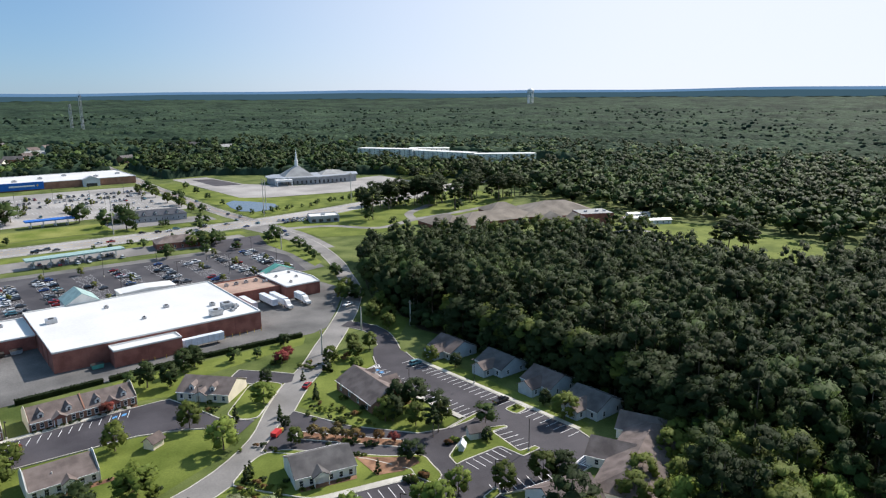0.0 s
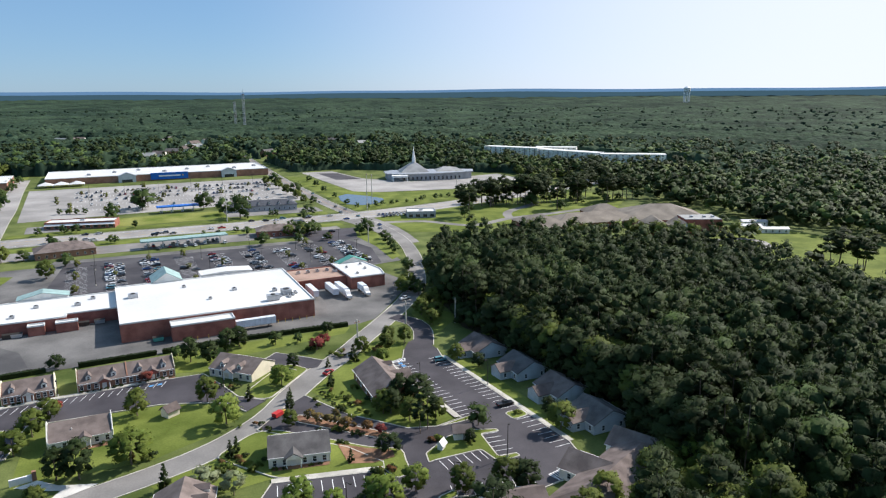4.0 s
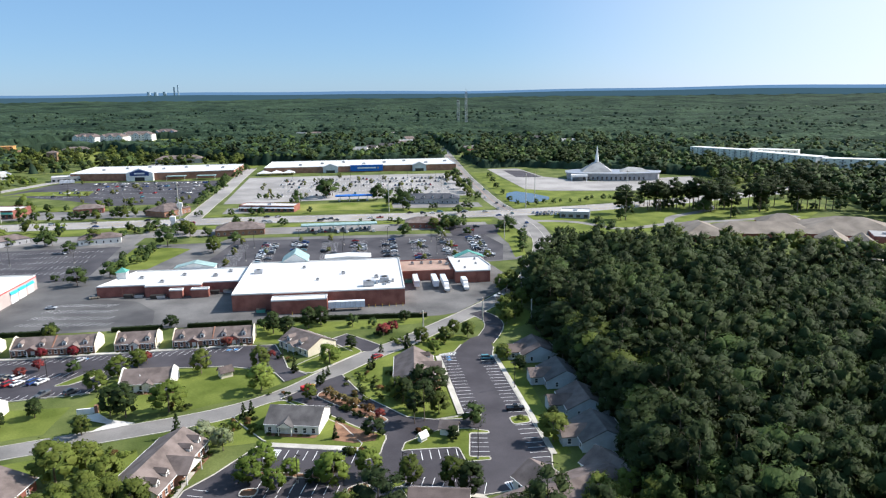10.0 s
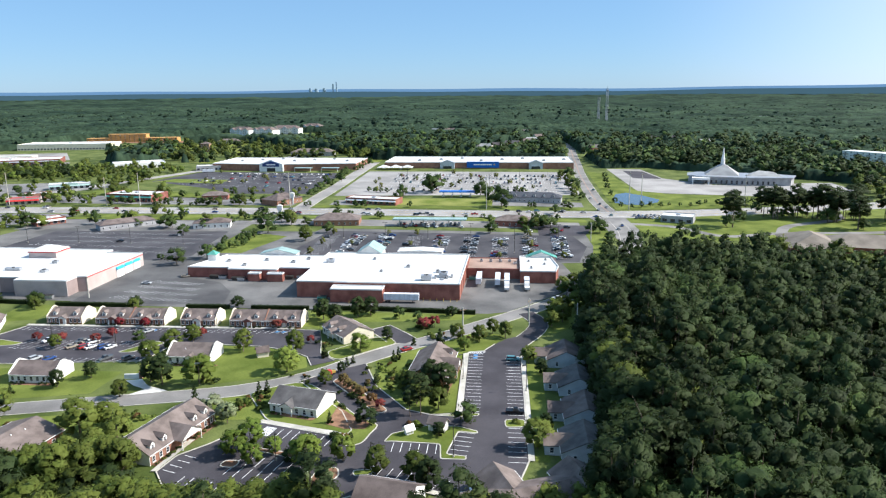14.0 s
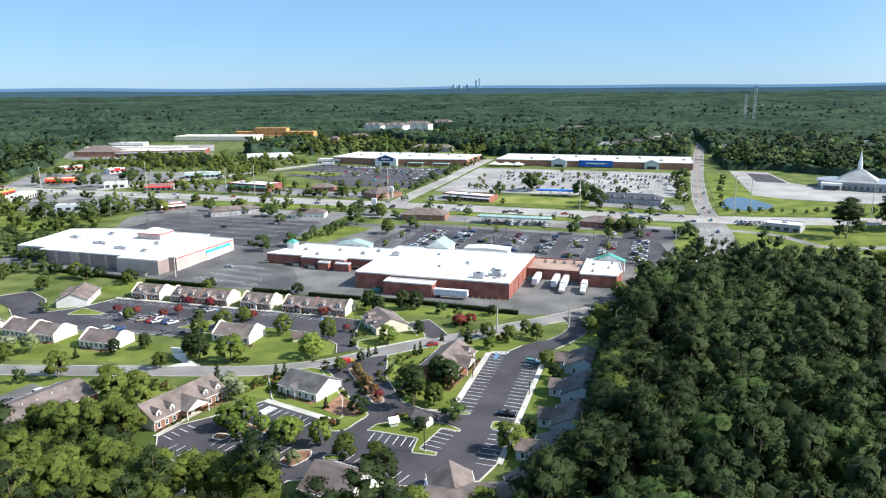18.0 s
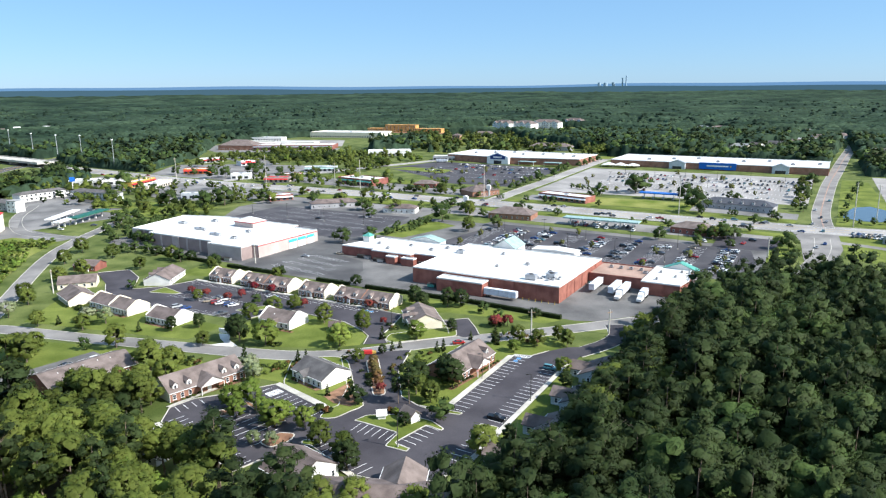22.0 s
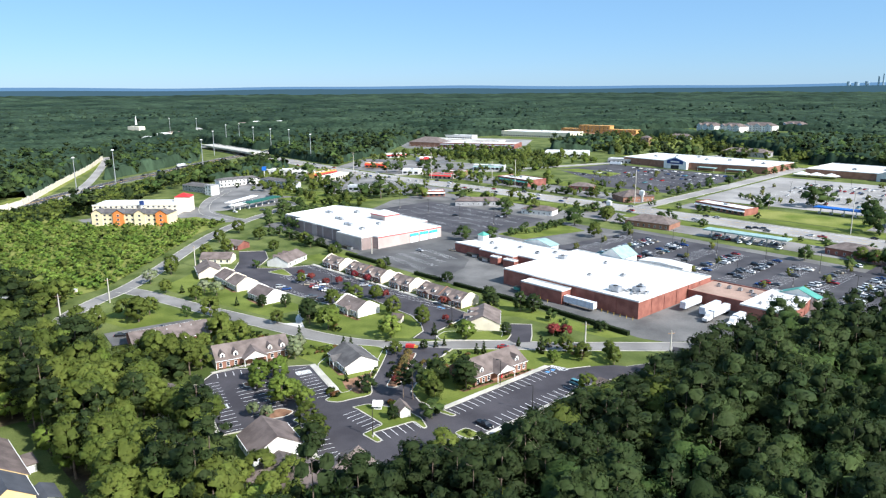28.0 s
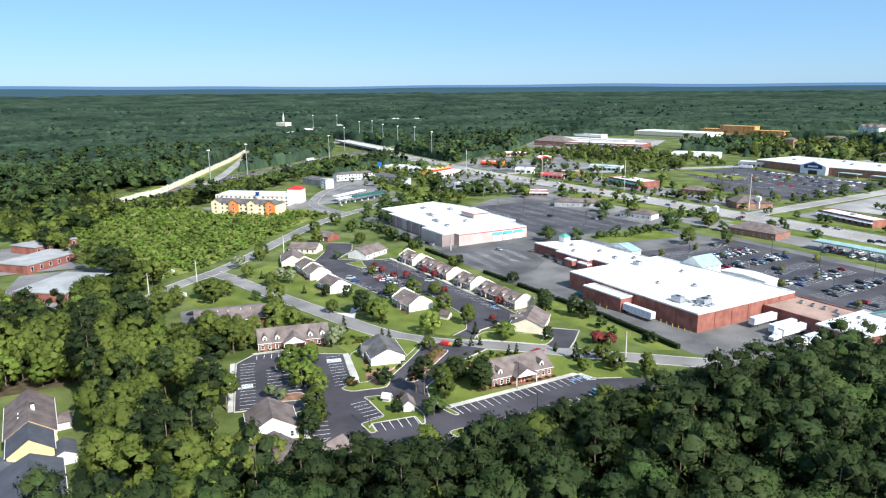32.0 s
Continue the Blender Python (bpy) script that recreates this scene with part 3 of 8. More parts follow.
office_lot = flat("parking_lot", [(-41, 41), (-49, 35), (-60, 24), (-41, 3), (-35.5, -9), (-37, -13.5), (-64, -6.5), (-73, -20), (-79, -27), (-80.5, -35), (-75, -42.5), (-36, -52.5), (-34, -45), (-25, -40), (-27, -32), (-9, -39), (4, -37), (12, -31), (14.3, -22), (14.3, 52), (16.5, 60), (17, 75), (10, 71), (5, 64), (1, 56.5), (-4.6, 55), (-4.6, 4.5), (-14, 2.5), (-22, 5.5), (-34, 22)],
                  "asphalt", "dark fresh asphalt office car park", "parking lot", kerb=(0, 20, 21, 22))
road("road", [(14, 66), (21, 80), (23, 92), (18, 103)], 7.5, "asphalt", "short dark drive joining the road")
stall_lines(office_lot, (-4.3, 6), (-4.3, 53.5), 5, 18, -1, 0, (17, 16))
stall_lines(office_lot, (14, 4.5), (14, 52), 5, 18, 1)
stall_lines(office_lot, (14, -23), (14, -4), 5, 7, 1)
stall_lines(office_lot, (-63, -8), (-37.5, -14.2), 5, 10, -1)
stall_lines(office_lot, (-73.5, -41.5), (-37, -50.8), 5, 14, 1)
stall_lines(office_lot, (-62, -29.5), (-40, -35), 4.8, 8, 1)
stall_lines(office_lot, (-62, -30.5), (-40, -36), 4.8, 8, -1)
stall_lines(office_lot, (-27, -32), (-7, -38.2), 5, 8, 1)
stall_lines(office_lot, (-22.5, -15.2), (-10.5, -15.2), 5, 5, -1)
stall_lines(office_lot, (-5.2, -7.5), (-7, -20), 5, 5, 1)
stall_lines(office_lot, (-77, -26.5), (-79.5, -34), 4, 3, 1)
hatch(office_lot, [(-4.5, 54.2), (0.5, 54.2), (1.5, 56), (-4.4, 55)])
hatch(office_lot, [(-1, -34), (4, -33), (4.6, -37), (0, -38)])
hatch(office_lot, [(-55.5, -46.6), (-52.3, -47.4), (-51.2, -43), (-54.4, -42.2)])
hatch(office_lot, [(-60.5, -8.8), (-57.5, -9.5), (-58.7, -14.2), (-61.8, -13.4)])
island([(-49.5, 24.5), (-47, 29), (-27, 4.5), (-30, 1.5)], "mulch", "long raised median bed of brown mulch with a pale kerb", r=2)
island([(-25.5, -15), (-24, -10), (-14, -4), (-5, -4), (0.5, -6.5), (0.5, -8), (-5, -7.2), (-7.4, -20.2), (-2, -20.8), (-2, -22.8), (-9, -23), (-9.8, -15), (-23, -14.6)], "lawn", "grass island with a pale concrete kerb, holding a small shed", r=0.8)
island([(-35.7, -19), (-31, -16.6), (-30, -11), (-28, -5), (-36, 0.4), (-46, 12), (-55.4, 22), (-61, 23), (-66, 20), (-74, 13), (-62, -5), (-37.5, -11)], "lawn", "broad kerbed lawn with beds round a white office", r=2.5)
island([(8, 1.5), (14.2, 2), (14.2, -3), (8.2, -3.8)], "lawn")
island([(-66, -31.5), (-65.5, -28), (-61, -28), (-61.5, -32)], "mulch")
island([(-41, -38), (-40, -31), (-35, -29), (-33.5, -33), (-36, -39)], "mulch")
island([(-31, -30.5), (-30, -33.4), (-25.5, -32), (-25, -29.2)], "lawn")
island([(-64, -19.8), (-62, -22), (-44, -27), (-42.5, -24.4)], "mulch", "narrow raised bed of mulch between parking bays")
island([(-14, 2.2), (-4.8, 4.2), (0.6, 5), (0.4, 3.2), (-5, 2)], "lawn")
walk_pale = ([(-6.6, 5.2), (-4.9, 5.2), (-4.9, 54), (-6.6, 53)], [(14.6, -22), (16, -22), (16, 52), (14.6, 52)], [(-64, -6.2), (-63.6, -4.4), (-36.6, -11.2), (-37, -13)], [(-75.6, -43), (-75.9, -44.6), (-36.4, -54.6), (-36, -53)],
             [(-20, -36.4), (-18.8, -34.8), (-7.5, -38.5), (-6, -40.8)], [(-80.9, -35), (-82.2, -35.2), (-79.5, -18), (-78, -18)])
for poly in walk_pale:
    flat("sidewalk", poly, "concrete", "pale concrete walk along the parking bays", "sidewalk", dz=0.33)
flat("mulch_bed", [(-44, -6), (-38, -8.5), (-32, -8), (-31, -4.5), (-37, 0), (-43, 6)], "mulch", "reddish mulch bed beside an office", "planting bed", dz=0.335)
for poly in ([(-64, -4), (-52, -7), (-45, -8), (-36.5, -9), (-41.5, 3), (-60, 23), (-74, 13), (-90, 6), (-84, -6)], [(-38, 44), (-33, 22), (-22, 6.5), (-14, 3.5), (-6.8, 6), (-6.8, 55), (2, 58), (9, 74), (-2, 79), (-14, 66)],
             [(16.2, -22), (20, -22), (22, 52), (16.2, 52)], [(20, 78), (26, 76), (44, 92), (38, 118), (27, 104), (25, 92)]):
    flat("lawn", poly, "lawn", "smooth mown green lawn round the offices", "lawn", dz=0.03 + 0.004 * (len(poly) % 5))
flat("parking_lot", [(-152, -50), (-146, -16), (-128, -18), (-134, -52)], "asphalt_old", "old grey asphalt yard beside a brick building", "parking lot")
for poly in ([(-600, 268), (-480, 262), (-420, 240), (-385, 255), (-330, 300), (-330, 325), (-560, 326), (-630, 330)], [(-548, 150), (-470, 146), (-400, 100), (-380, 190), (-450, 205), (-560, 250)], [(-640, 440), (-590, 360), (-470, 358), (-430, 420), (-380, 480), (-470, 500), (-560, 480)], [(-830, 640), (-720, 580), (-560, 660), (-580, 700), (-800, 700)], [(-430, 385), (-350, 375), (-170, 372), (-170, 400), (-400, 420)], [(-140, 376), (-60, 378), (-60, 400), (-140, 402)], [(-10, 380), (70, 376), (70, 398), (-10, 410)], [(104, 310), (150, 318), (146, 350), (104, 346)], [(-440, 20), (-350, 20), (-345, 110), (-440, 110)], [(-340, 265), (-240, 262), (-175, 268), (-175, 305), (-330, 305)], [(-640, 520), (-540, 470), (-520, 500), (-630, 560)]):
    flat("parking_lot", poly, "lot_grey", "grey asphalt apron round roadside shops", "parking lot", dz=0.06 + 0.004 * (len(poly) % 3))
for poly in ([(-470, 205), (-440, 187), (-380, 214), (-395, 232), (-440, 226)], [(-420, 180), (-350, 180), (-345, 235), (-400, 225)], [(-330, 304), (-210, 304), (-210, 312), (-330, 312)], [(-640, 345), (-560, 330), (-540, 318), (-630, 326)], [(-395, 425), (-235, 405), (-245, 432), (-390, 450)], [(-600, 270), (-575, 250), (-555, 262), (-580, 285)]):
    flat("lawn", poly, "lawn", "mown lawn between shops", "lawn", dz=0.3)
for poly in ([(-262, -112), (-214, -122), (-184, -98), (-200, -76), (-228, -62), (-262, -74)], [(-345, -122), (-270, -132), (-264, -80), (-335, -78)]):
    flat("parking_lot", poly, "lot_grey", "grey asphalt yard round low brick shops", "parking lot")


# ---- houses and offices ----
WINDOW_MESH = {}


def window(parent, x, y, z, w, h, rot, name="window", frame_mat="white", far=False):
    """A framed window standing a little proud of a wall: frame with sill and cross bar, and its pane."""
    key = (round(w, 2), round(h, 2), frame_mat, far)
    if key not in WINDOW_MESH:
        t = 0.1
        f = Geo()
        ring = [(-w / 2, 0), (w / 2, 0), (w / 2, h), (-w / 2, h), (-w / 2 + t, t), (w / 2 - t, t), (w / 2 - t, h - t), (-w / 2 + t, h - t)]
        q = [(i, (i + 1) % 4, 4 + (i + 1) % 4, 4 + i) for i in range(4)]
        f.add([(a, d, c) for d in (-0.06, 0.05) for a, c in ring], q + [tuple(8 + i for i in k)[::-1] for k in q] + [(i, 8 + i, 8 + (i + 1) % 4, (i + 1) % 4) for i in range(4)] + [(4 + i, 4 + (i + 1) % 4, 12 + (i + 1) % 4, 12 + i) for i in range(4)])
        if far:
            p = [(a, 0.0, c) for a, c in ring[4:]]
            me = fixed(link_mesh("window", f.v + p, f.f + [(16, 17, 18, 19)], [M[frame_mat], M["shadow_glass"]], [0] * len(f.f) + [1]))
            WINDOW_MESH[key] = me, None
        else:
            f.box(-w / 2 + t, -0.05, h / 2 - 0.03, w / 2 - t, 0.04, h / 2 + 0.03).box(-w / 2 - 0.06, -0.14, -0.09, w / 2 + 0.06, 0.05, 0)
            p = Geo().box(-w / 2 + t, -0.02, t, w / 2 - t, 0.03, h - t)
            WINDOW_MESH[key] = fixed(link_mesh("window", f.v, f.f, M[frame_mat])), fixed(link_mesh("pane", p.v, p.f, M["shadow_glass"]))
    a, b = WINDOW_MESH[key]
    ob = part(name, a, "", parent, at=pose(x, y, z, 0, 0, rot))
    if b:
        part("pane", b, "", ob)
    return ob


def door(parent, x, y, z, w, h, rot, mat="white"):
    g = Geo().box(-w / 2 - 0.12, -0.06, 0, -w / 2, 0.05, h + 0.12).box(w / 2, -0.06, 0, w / 2 + 0.12, 0.05, h + 0.12).box(-w / 2, -0.06, h, w / 2, 0.05, h + 0.12)
    ob = part("door", g, "white", parent, at=pose(x, y, z, 0, 0, rot))
    part("door_leaf", Geo().box(-w / 2, -0.03, 0, w / 2, 0.03, h), mat, ob)


def gable_roof(L, D, eave, ridge, over=0.45, thick=0.22, x0=None, x1=None):
    g = Geo()
    a, b = (-L / 2 - over if x0 is None else x0), (L / 2 + over if x1 is None else x1)
    s = (ridge - eave) / (D / 2)
    e = eave - s * over
    g.sweep([(-D / 2 - over, e), (0, ridge), (0, ridge + thick), (-D / 2 - over, e + thick)], "x", a, b)
    g.sweep([(D / 2 + over, e + thick), (0, ridge + thick), (0, ridge), (D / 2 + over, e)], "x", a, b)
    return g


def house(x, y, rot, L, D, eave, ridge, walls="siding", roof="shingle", label="", hip=False, ends=False, end_mat=None, dormers=(), dormer_mat="siding", porch=None, porch_w=4.0, porch_out=1.5,
          win=6, back_win=4, side_win=0, chimney=None, name="office_house", category="house", group="", porch_mat="siding", door_mat="white", z=None, face=None, vents=()):
    """A one-storey house with its long side along x and its front to -y."""
    far = math.hypot(x, y) > 220
    ob = empty(name, x, y, rot, z, label=label, category=category, group=group)
    if hip:
        part("wall", Geo().box(-L / 2, -D / 2, -1.0, L / 2, D / 2, eave), walls, ob)
        o, t = 0.5, 0.22
        k = max(0.3, L / 2 - D / 2)
        v = [(-L / 2 - o, -D / 2 - o, eave), (L / 2 + o, -D / 2 - o, eave), (L / 2 + o, D / 2 + o, eave), (-L / 2 - o, D / 2 + o, eave), (-k, 0, ridge), (k, 0, ridge)]
        v += [(a, b, c - t) for a, b, c in v[:4]]
        part("roof", Geo().add(v, [(0, 1, 5, 4), (1, 2, 5), (2, 3, 4, 5), (3, 0, 4), (6, 7, 1, 0), (7, 8, 2, 1), (8, 9, 3, 2), (9, 6, 0, 3), (9, 8, 7, 6)]), roof, ob)
    else:
        w = Geo().sweep([(-D / 2, -1.0), (D / 2, -1.0), (D / 2, eave), (0, ridge), (-D / 2, eave)], "x", -L / 2, L / 2)
        part("wall", w, walls, ob)
        part("roof", gable_roof(L, D, eave, ridge, x0=-L / 2 + 0.2 if ends else None, x1=L / 2 - 0.2 if ends else None), roof, ob)
        for s in (-1, 1):
            if ends or end_mat:
                shape = [(-D / 2 - 0.1, -1.0), (D / 2 + 0.1, -1.0), (D / 2 + 0.1, eave + 0.55), (0.9, ridge + 0.55), (-0.9, ridge + 0.55), (-D / 2 - 0.1, eave + 0.55)]
                if not ends:
                    shape = [(-D / 2 - 0.1, -1.0), (D / 2 + 0.1, -1.0), (D / 2 + 0.1, eave - 0.12), (0, ridge - 0.12), (-D / 2 - 0.1, eave - 0.12)]
                e = Geo().sweep(shape, "x", s * L / 2 - 0.03 + (0.1 if s > 0 else -0.2), s * L / 2 + 0.03 + (0.2 if s > 0 else -0.1))
                part("end_wall", e, end_mat or walls, ob)
    if face:
        part("front_facing", Geo().box(-L / 2 + 0.3, -D / 2 - 0.08, 0, L / 2 - 0.3, -D / 2 - 0.01, eave - 0.1), face, ob, "brick facing")
    for i in range(win):
        wx = -L / 2 + L * (i + 0.5) / win
        if porch is None or abs(wx - porch) > porch_w / 2:
            window(ob, wx, -D / 2 - 0.1, 0.8, 1.1, 1.6, 0, far=far)
    for i in range(back_win):
        window(ob, -L / 2 + L * (i + 0.5) / back_win, D / 2 + 0.1, 0.8, 1.1, 1.5, 180, far=far)
    for i in range(side_win):
        for s in (-1, 1):
            window(ob, s * (L / 2 + 0.28), -D / 2 + D * (i + 0.5) / side_win, 0.8, 1.0, 1.6, 90 * s, far=far)
    slope = (ridge - eave) / (D / 2)
    if not far and not hip and L > 8:
        for sy in (-1, 1):
            yy = sy * (D / 2 + 0.47)
            zz = eave - slope * 0.45
            part("gutter", Geo().box(-L / 2 - (0.0 if ends else 0.4), min(yy, yy + sy * 0.13), zz + 0.02, L / 2 + (0.0 if ends else 0.4), max(yy, yy + sy * 0.13), zz + 0.2), "white", ob)
    for dx in dormers:
        by = -D / 2 + 0.9
        z0 = eave + slope * 0.9
        d = Geo().sweep([(dx - 0.8, z0 - 0.3), (dx + 0.8, z0 - 0.3), (dx + 0.8, z0 + 1.3), (dx, z0 + 2.1), (dx - 0.8, z0 + 1.3)], "y", by, by + 2.6)
        dm = part("dormer", d, dormer_mat, ob)
        r = Geo().sweep([(dx - 1.0, z0 + 1.15), (dx, z0 + 2.12), (dx, z0 + 2.28), (dx - 1.0, z0 + 1.31)], "y", by - 0.2, by + 3.4)
        r.sweep([(dx + 1.0, z0 + 1.31), (dx, z0 + 2.28), (dx, z0 + 2.12), (dx + 1.0, z0 + 1.15)], "y", by - 0.2, by + 3.4)
        part("dormer_roof", r, roof, dm)
        window(dm, dx, by - 0.03, z0 + 0.05, 0.9, 1.2, 0, far=far)
    if porch is not None:
        h = eave + porch_w / 2 * 0.6
        f = -D / 2 - porch_out
        part("porch_gable", Geo().sweep([(porch - porch_w / 2, eave - 0.3), (porch + porch_w / 2, eave - 0.3), (porch + porch_w / 2, eave), (porch, h), (porch - porch_w / 2, eave)], "y", f, -D / 2 + 0.2), porch_mat, ob)
        r = Geo()
        o = 0.35
        zz = eave - o * 0.6
        r.sweep([(porch - porch_w / 2 - o, zz), (porch, h), (porch, h + 0.2), (porch - porch_w / 2 - o, zz + 0.2)], "y", f - 0.3, -D / 2 + (h - eave) / slope)
        r.sweep([(porch + porch_w / 2 + o, zz + 0.2), (porch, h + 0.2), (porch, h), (porch + porch_w / 2 + o, zz)], "y", f - 0.3, -D / 2 + (h - eave) / slope)
        part("porch_roof", r, roof, ob)
        for px in (-porch_w / 2 + 0.2, porch_w / 2 - 0.2):
            part("column", Geo().tube(porch + px, f + 0.2, 0, eave - 0.3, 0.16, 0.14, 8), "white", ob)
        door(ob, porch, -D / 2 - 0.12, 0, 1.1, 2.1, 0, door_mat)
    if chimney is not None:
        c = part("chimney", Geo().box(chimney - 0.5, 0.6, eave, chimney + 0.5, 1.5, ridge + 1.1), "siding", ob)
        part("chimney_cap", Geo().box(chimney - 0.6, 0.5, ridge + 1.1, chimney + 0.6, 1.6, ridge + 1.25), "metal_dark", c)
    for vx, vy in vents:
        part("vent_pipe", Geo().tube(vx, vy, ridge - abs(vy) * slope - 0.1, ridge - abs(vy) * slope + 0.6, 0.16, 0.16, 8), "white", ob)
    return ob


TH = dict(walls="brick_light", roof="shingle", ends=True, win=8, back_win=5, group="row of brick offices", name="office_building", category="office")
for tx, ty, tl, em, lab in ((-176, 80.5, 15, "siding_cream", "small brick office with brown shingle roof and pale end walls"), (-110.5 - 7.5, 81.5, 14.5, "siding_cream", "small pale office with brown roof, dormers and white porch")):
    house(tx, ty, 1.2, tl, 11, 3.0, 5.8, end_mat=em, label=lab, dormers=(-4.5, 4.5), porch=0, porch_w=3.2, **TH)
for tx, ty, em in ((-147.3, 81, "siding_cream"), (-89.5, 82, "siding_cream")):
    b = house(tx, ty, 1.2, 29.5, 11, 3.0, 5.8, end_mat=em, label="long brick office pair with brown shingle roof and dormers", dormers=(-11.5, -4, 4, 11.5), porch=-7, porch_w=3.6, porch_mat="brick", **{**TH, "win": 14})
    part("party_wall", Geo().sweep([(-5.6, 2.4), (5.6, 2.4), (5.6, 3.3), (0, 6.35), (-5.6, 3.3)], "x", -0.2, 0.2), "brick_light", b)
    part("porch_gable", Geo().sweep([(6, 2.6), (9.6, 2.6), (9.6, 3.0), (7.8, 4.3), (6, 3.0)], "y", -6.8, -5.4), "brick", b)
    part("porch_roof", Geo().sweep([(5.6, 2.9), (7.8, 4.35), (10, 2.9), (10, 3.1), (7.8, 4.55), (5.6, 3.1)], "y", -7.0, -3.2), "shingle", b)
    door(b, 7.8, -5.62, 0, 1.1, 2.1, 0)
house(-53.5, 70, -48, 17, 13, 3.0, 6.0, "siding_cream", "shingle", "cream office with brown hipped gables and a red shrub", end_mat="siding_cream", dormers=(-4, 3), porch=0, win=6, name="office_building", category="office")
house(-104, 42, 0.5, 15.8, 11.5, 3.0, 6.0, "siding", "shingle", "white office with plain brown shingle roof and tall end gables", ends=True, end_mat="siding", porch=1, porch_w=3, win=6, name="office_building", category="office", vents=((-2, -3),))
house(-149.5, 22, 0.5, 15.5, 11, 3.0, 5.8, "siding", "shingle", "white office with plain brown roof beside a car park", ends=True, end_mat="siding", win=7, name="office_building", category="office")
house(-177, 23, -3, 13, 11, 3.0, 5.8, "siding", "shingle", "pale office with brown roof in a stepped row", ends=True, end_mat="siding_cream", win=6, name="office_building", category="office")
house(-191, 23.6, -3, 14, 11, 3.0, 5.8, "siding", "shingle", "pale office with brown roof in a stepped row", ends=True, end_mat="siding_cream", win=6, name="office_building", category="office")
house(-213, 22, -18, 17, 12, 3.0, 6.2, "siding_cream", "shingle", "cream office under repair with brown roof", end_mat="siding_cream", win=6, name="office_building", category="office")
house(-236, 38, 48, 17, 11, 3.0, 5.6, "siding_cream", "shingle", "cream cottage with steep brown roof", end_mat="siding_cream", win=5, name="office_building", category="office")
house(-262, 62, 20, 13, 10, 3.0, 5.2, "brick", "shingle", "small brick cottage with brown roof", porch=2, porch_w=3, win=4, name="office_building", category="office")
house(-205, 65, -62, 20, 13, 3.0, 6.0, "siding", "shingle", "white office with stepped brown roof on a lawn", end_mat="siding", dormers=(-5, 0, 5), win=6, name="office_building", category="office")
house(-53.7, 5.1, -13, 15.0, 11.8, 3.2, 6.0, "siding", "shingle_grey", "white office with dark grey roof and tall white gable", end_mat="siding", porch=-1.5, porch_w=4, porch_out=1.6, win=6, name="office_building", category="office")
house(-16.4, 35.3, 86, 23, 12.8, 3.2, 6.8, "brick_light", "shingle", "long brick office with brown roof and white gabled porch", end_mat="brick_light", dormers=(-8, 8), porch=0, porch_w=8, porch_out=2.6, win=10, name="office_building", category="office", door_mat="red")
house(-86.6, -18.1, 76, 25.5, 13, 3.2, 6.6, "brick_light", "shingle", "long brick office with brown roof, dormers and white porch", end_mat="siding", dormers=(-10.5, -6, 6, 10.5), porch=0, porch_w=8, porch_out=2.8, win=10, name="office_building", category="office")
house(-125.2, -33.4, 80, 28, 17.5, 3.4, 6.2, "brick", "shingle", "low brick warehouse with big brown roof and white roof vents", win=4, name="warehouse", category="warehouse", vents=((-9, -2.5), (-5, -2), (-1, -2.5), (4, -2), (8, -2.5)))
house(-18.9, -46.2, -11, 12.8, 12.8, 3.4, 7.0, "siding", "shingle", "white office with brown roof and blank white gable", end_mat="siding", win=5, side_win=4, name="office_building", category="office")
house(10.5, -46.2, 23, 40, 14, 3.2, 6.4, "siding", "shingle", "wide office with brown hipped roof half hidden by trees", hip=True, win=8, name="office_building", category="office")
house(26.5, -36, 113, 13, 10, 3.0, 6.0, "siding", "shingle", "brown-roofed end wing of an office", win=2, back_win=2, name="office_wing", category="office")
house(7.5, -39.5, 113, 11, 10, 3.0, 6.0, "siding", "shingle", "short brown-roofed wing of an office", win=2, back_win=2, name="office_wing", category="office")
for ex, ey, er in ((30, 49, 0), (32, 26, 0), (32, 4.5, 0), (29.6, -15.5, 0)):
    house(ex, ey, er + 90, 12.4, 12.4, 3.0, 6.0, "siding_blue", "shingle_grey" if ey in (26, -15.5) else "shingle", "grey-blue office with brown roof in the shade of tall trees", end_mat="siding_blue", porch=None, win=4, side_win=2, group="offices along the woods", name="office_building", category="office")
    house(ex - 7.2, ey + 0.5, er, 7, 6, 3.0, 4.8, "siding_blue", "shingle", "small brown-roofed office entrance wing", win=2, back_win=0, group="offices along the woods", name="entrance_wing", category="office")
house(-64, -55.5, 2, 17, 10, 3.0, 6.0, "siding", "shingle", "white house with brown roof among trees", win=4, name="office_building", category="office")
shed = house(-10.9, -6.5, -20, 4.6, 3.2, 2.6, 4.0, "siding", "shingle", "small white mailbox shed with a brown roof", win=0, back_win=0, name="shed", category="shed")
door(shed, 0.6, -1.63, 0, 1.0, 2.0, 0, "wall_grey")
kiosk = house(-19.0, -9.7, 40, 2.2, 1.4, 1.9, 2.8, "white", "white", "small white entrance sign kiosk", win=0, back_win=0, name="kiosk", category="kiosk")
house(-80.3, 46, 30, 4.0, 3.4, 2.2, 3.6, "siding_cream", "shingle", "tiny cream pump house with a brown roof", win=0, back_win=0, name="pump_house", category="shed")
TOWN = dict(group="row of townhouses in the woods", name="townhouse", category="house", z=0)
house(-51.5, -106, 0, 22, 11.5, 5.4, 9.4, "siding", "shingle", "townhouse with brown roof, skylights and white chimney", end_mat="siding_yellow", chimney=3, win=4, side_win=2, vents=((2, -2.5), (5, -2.5)), **TOWN)
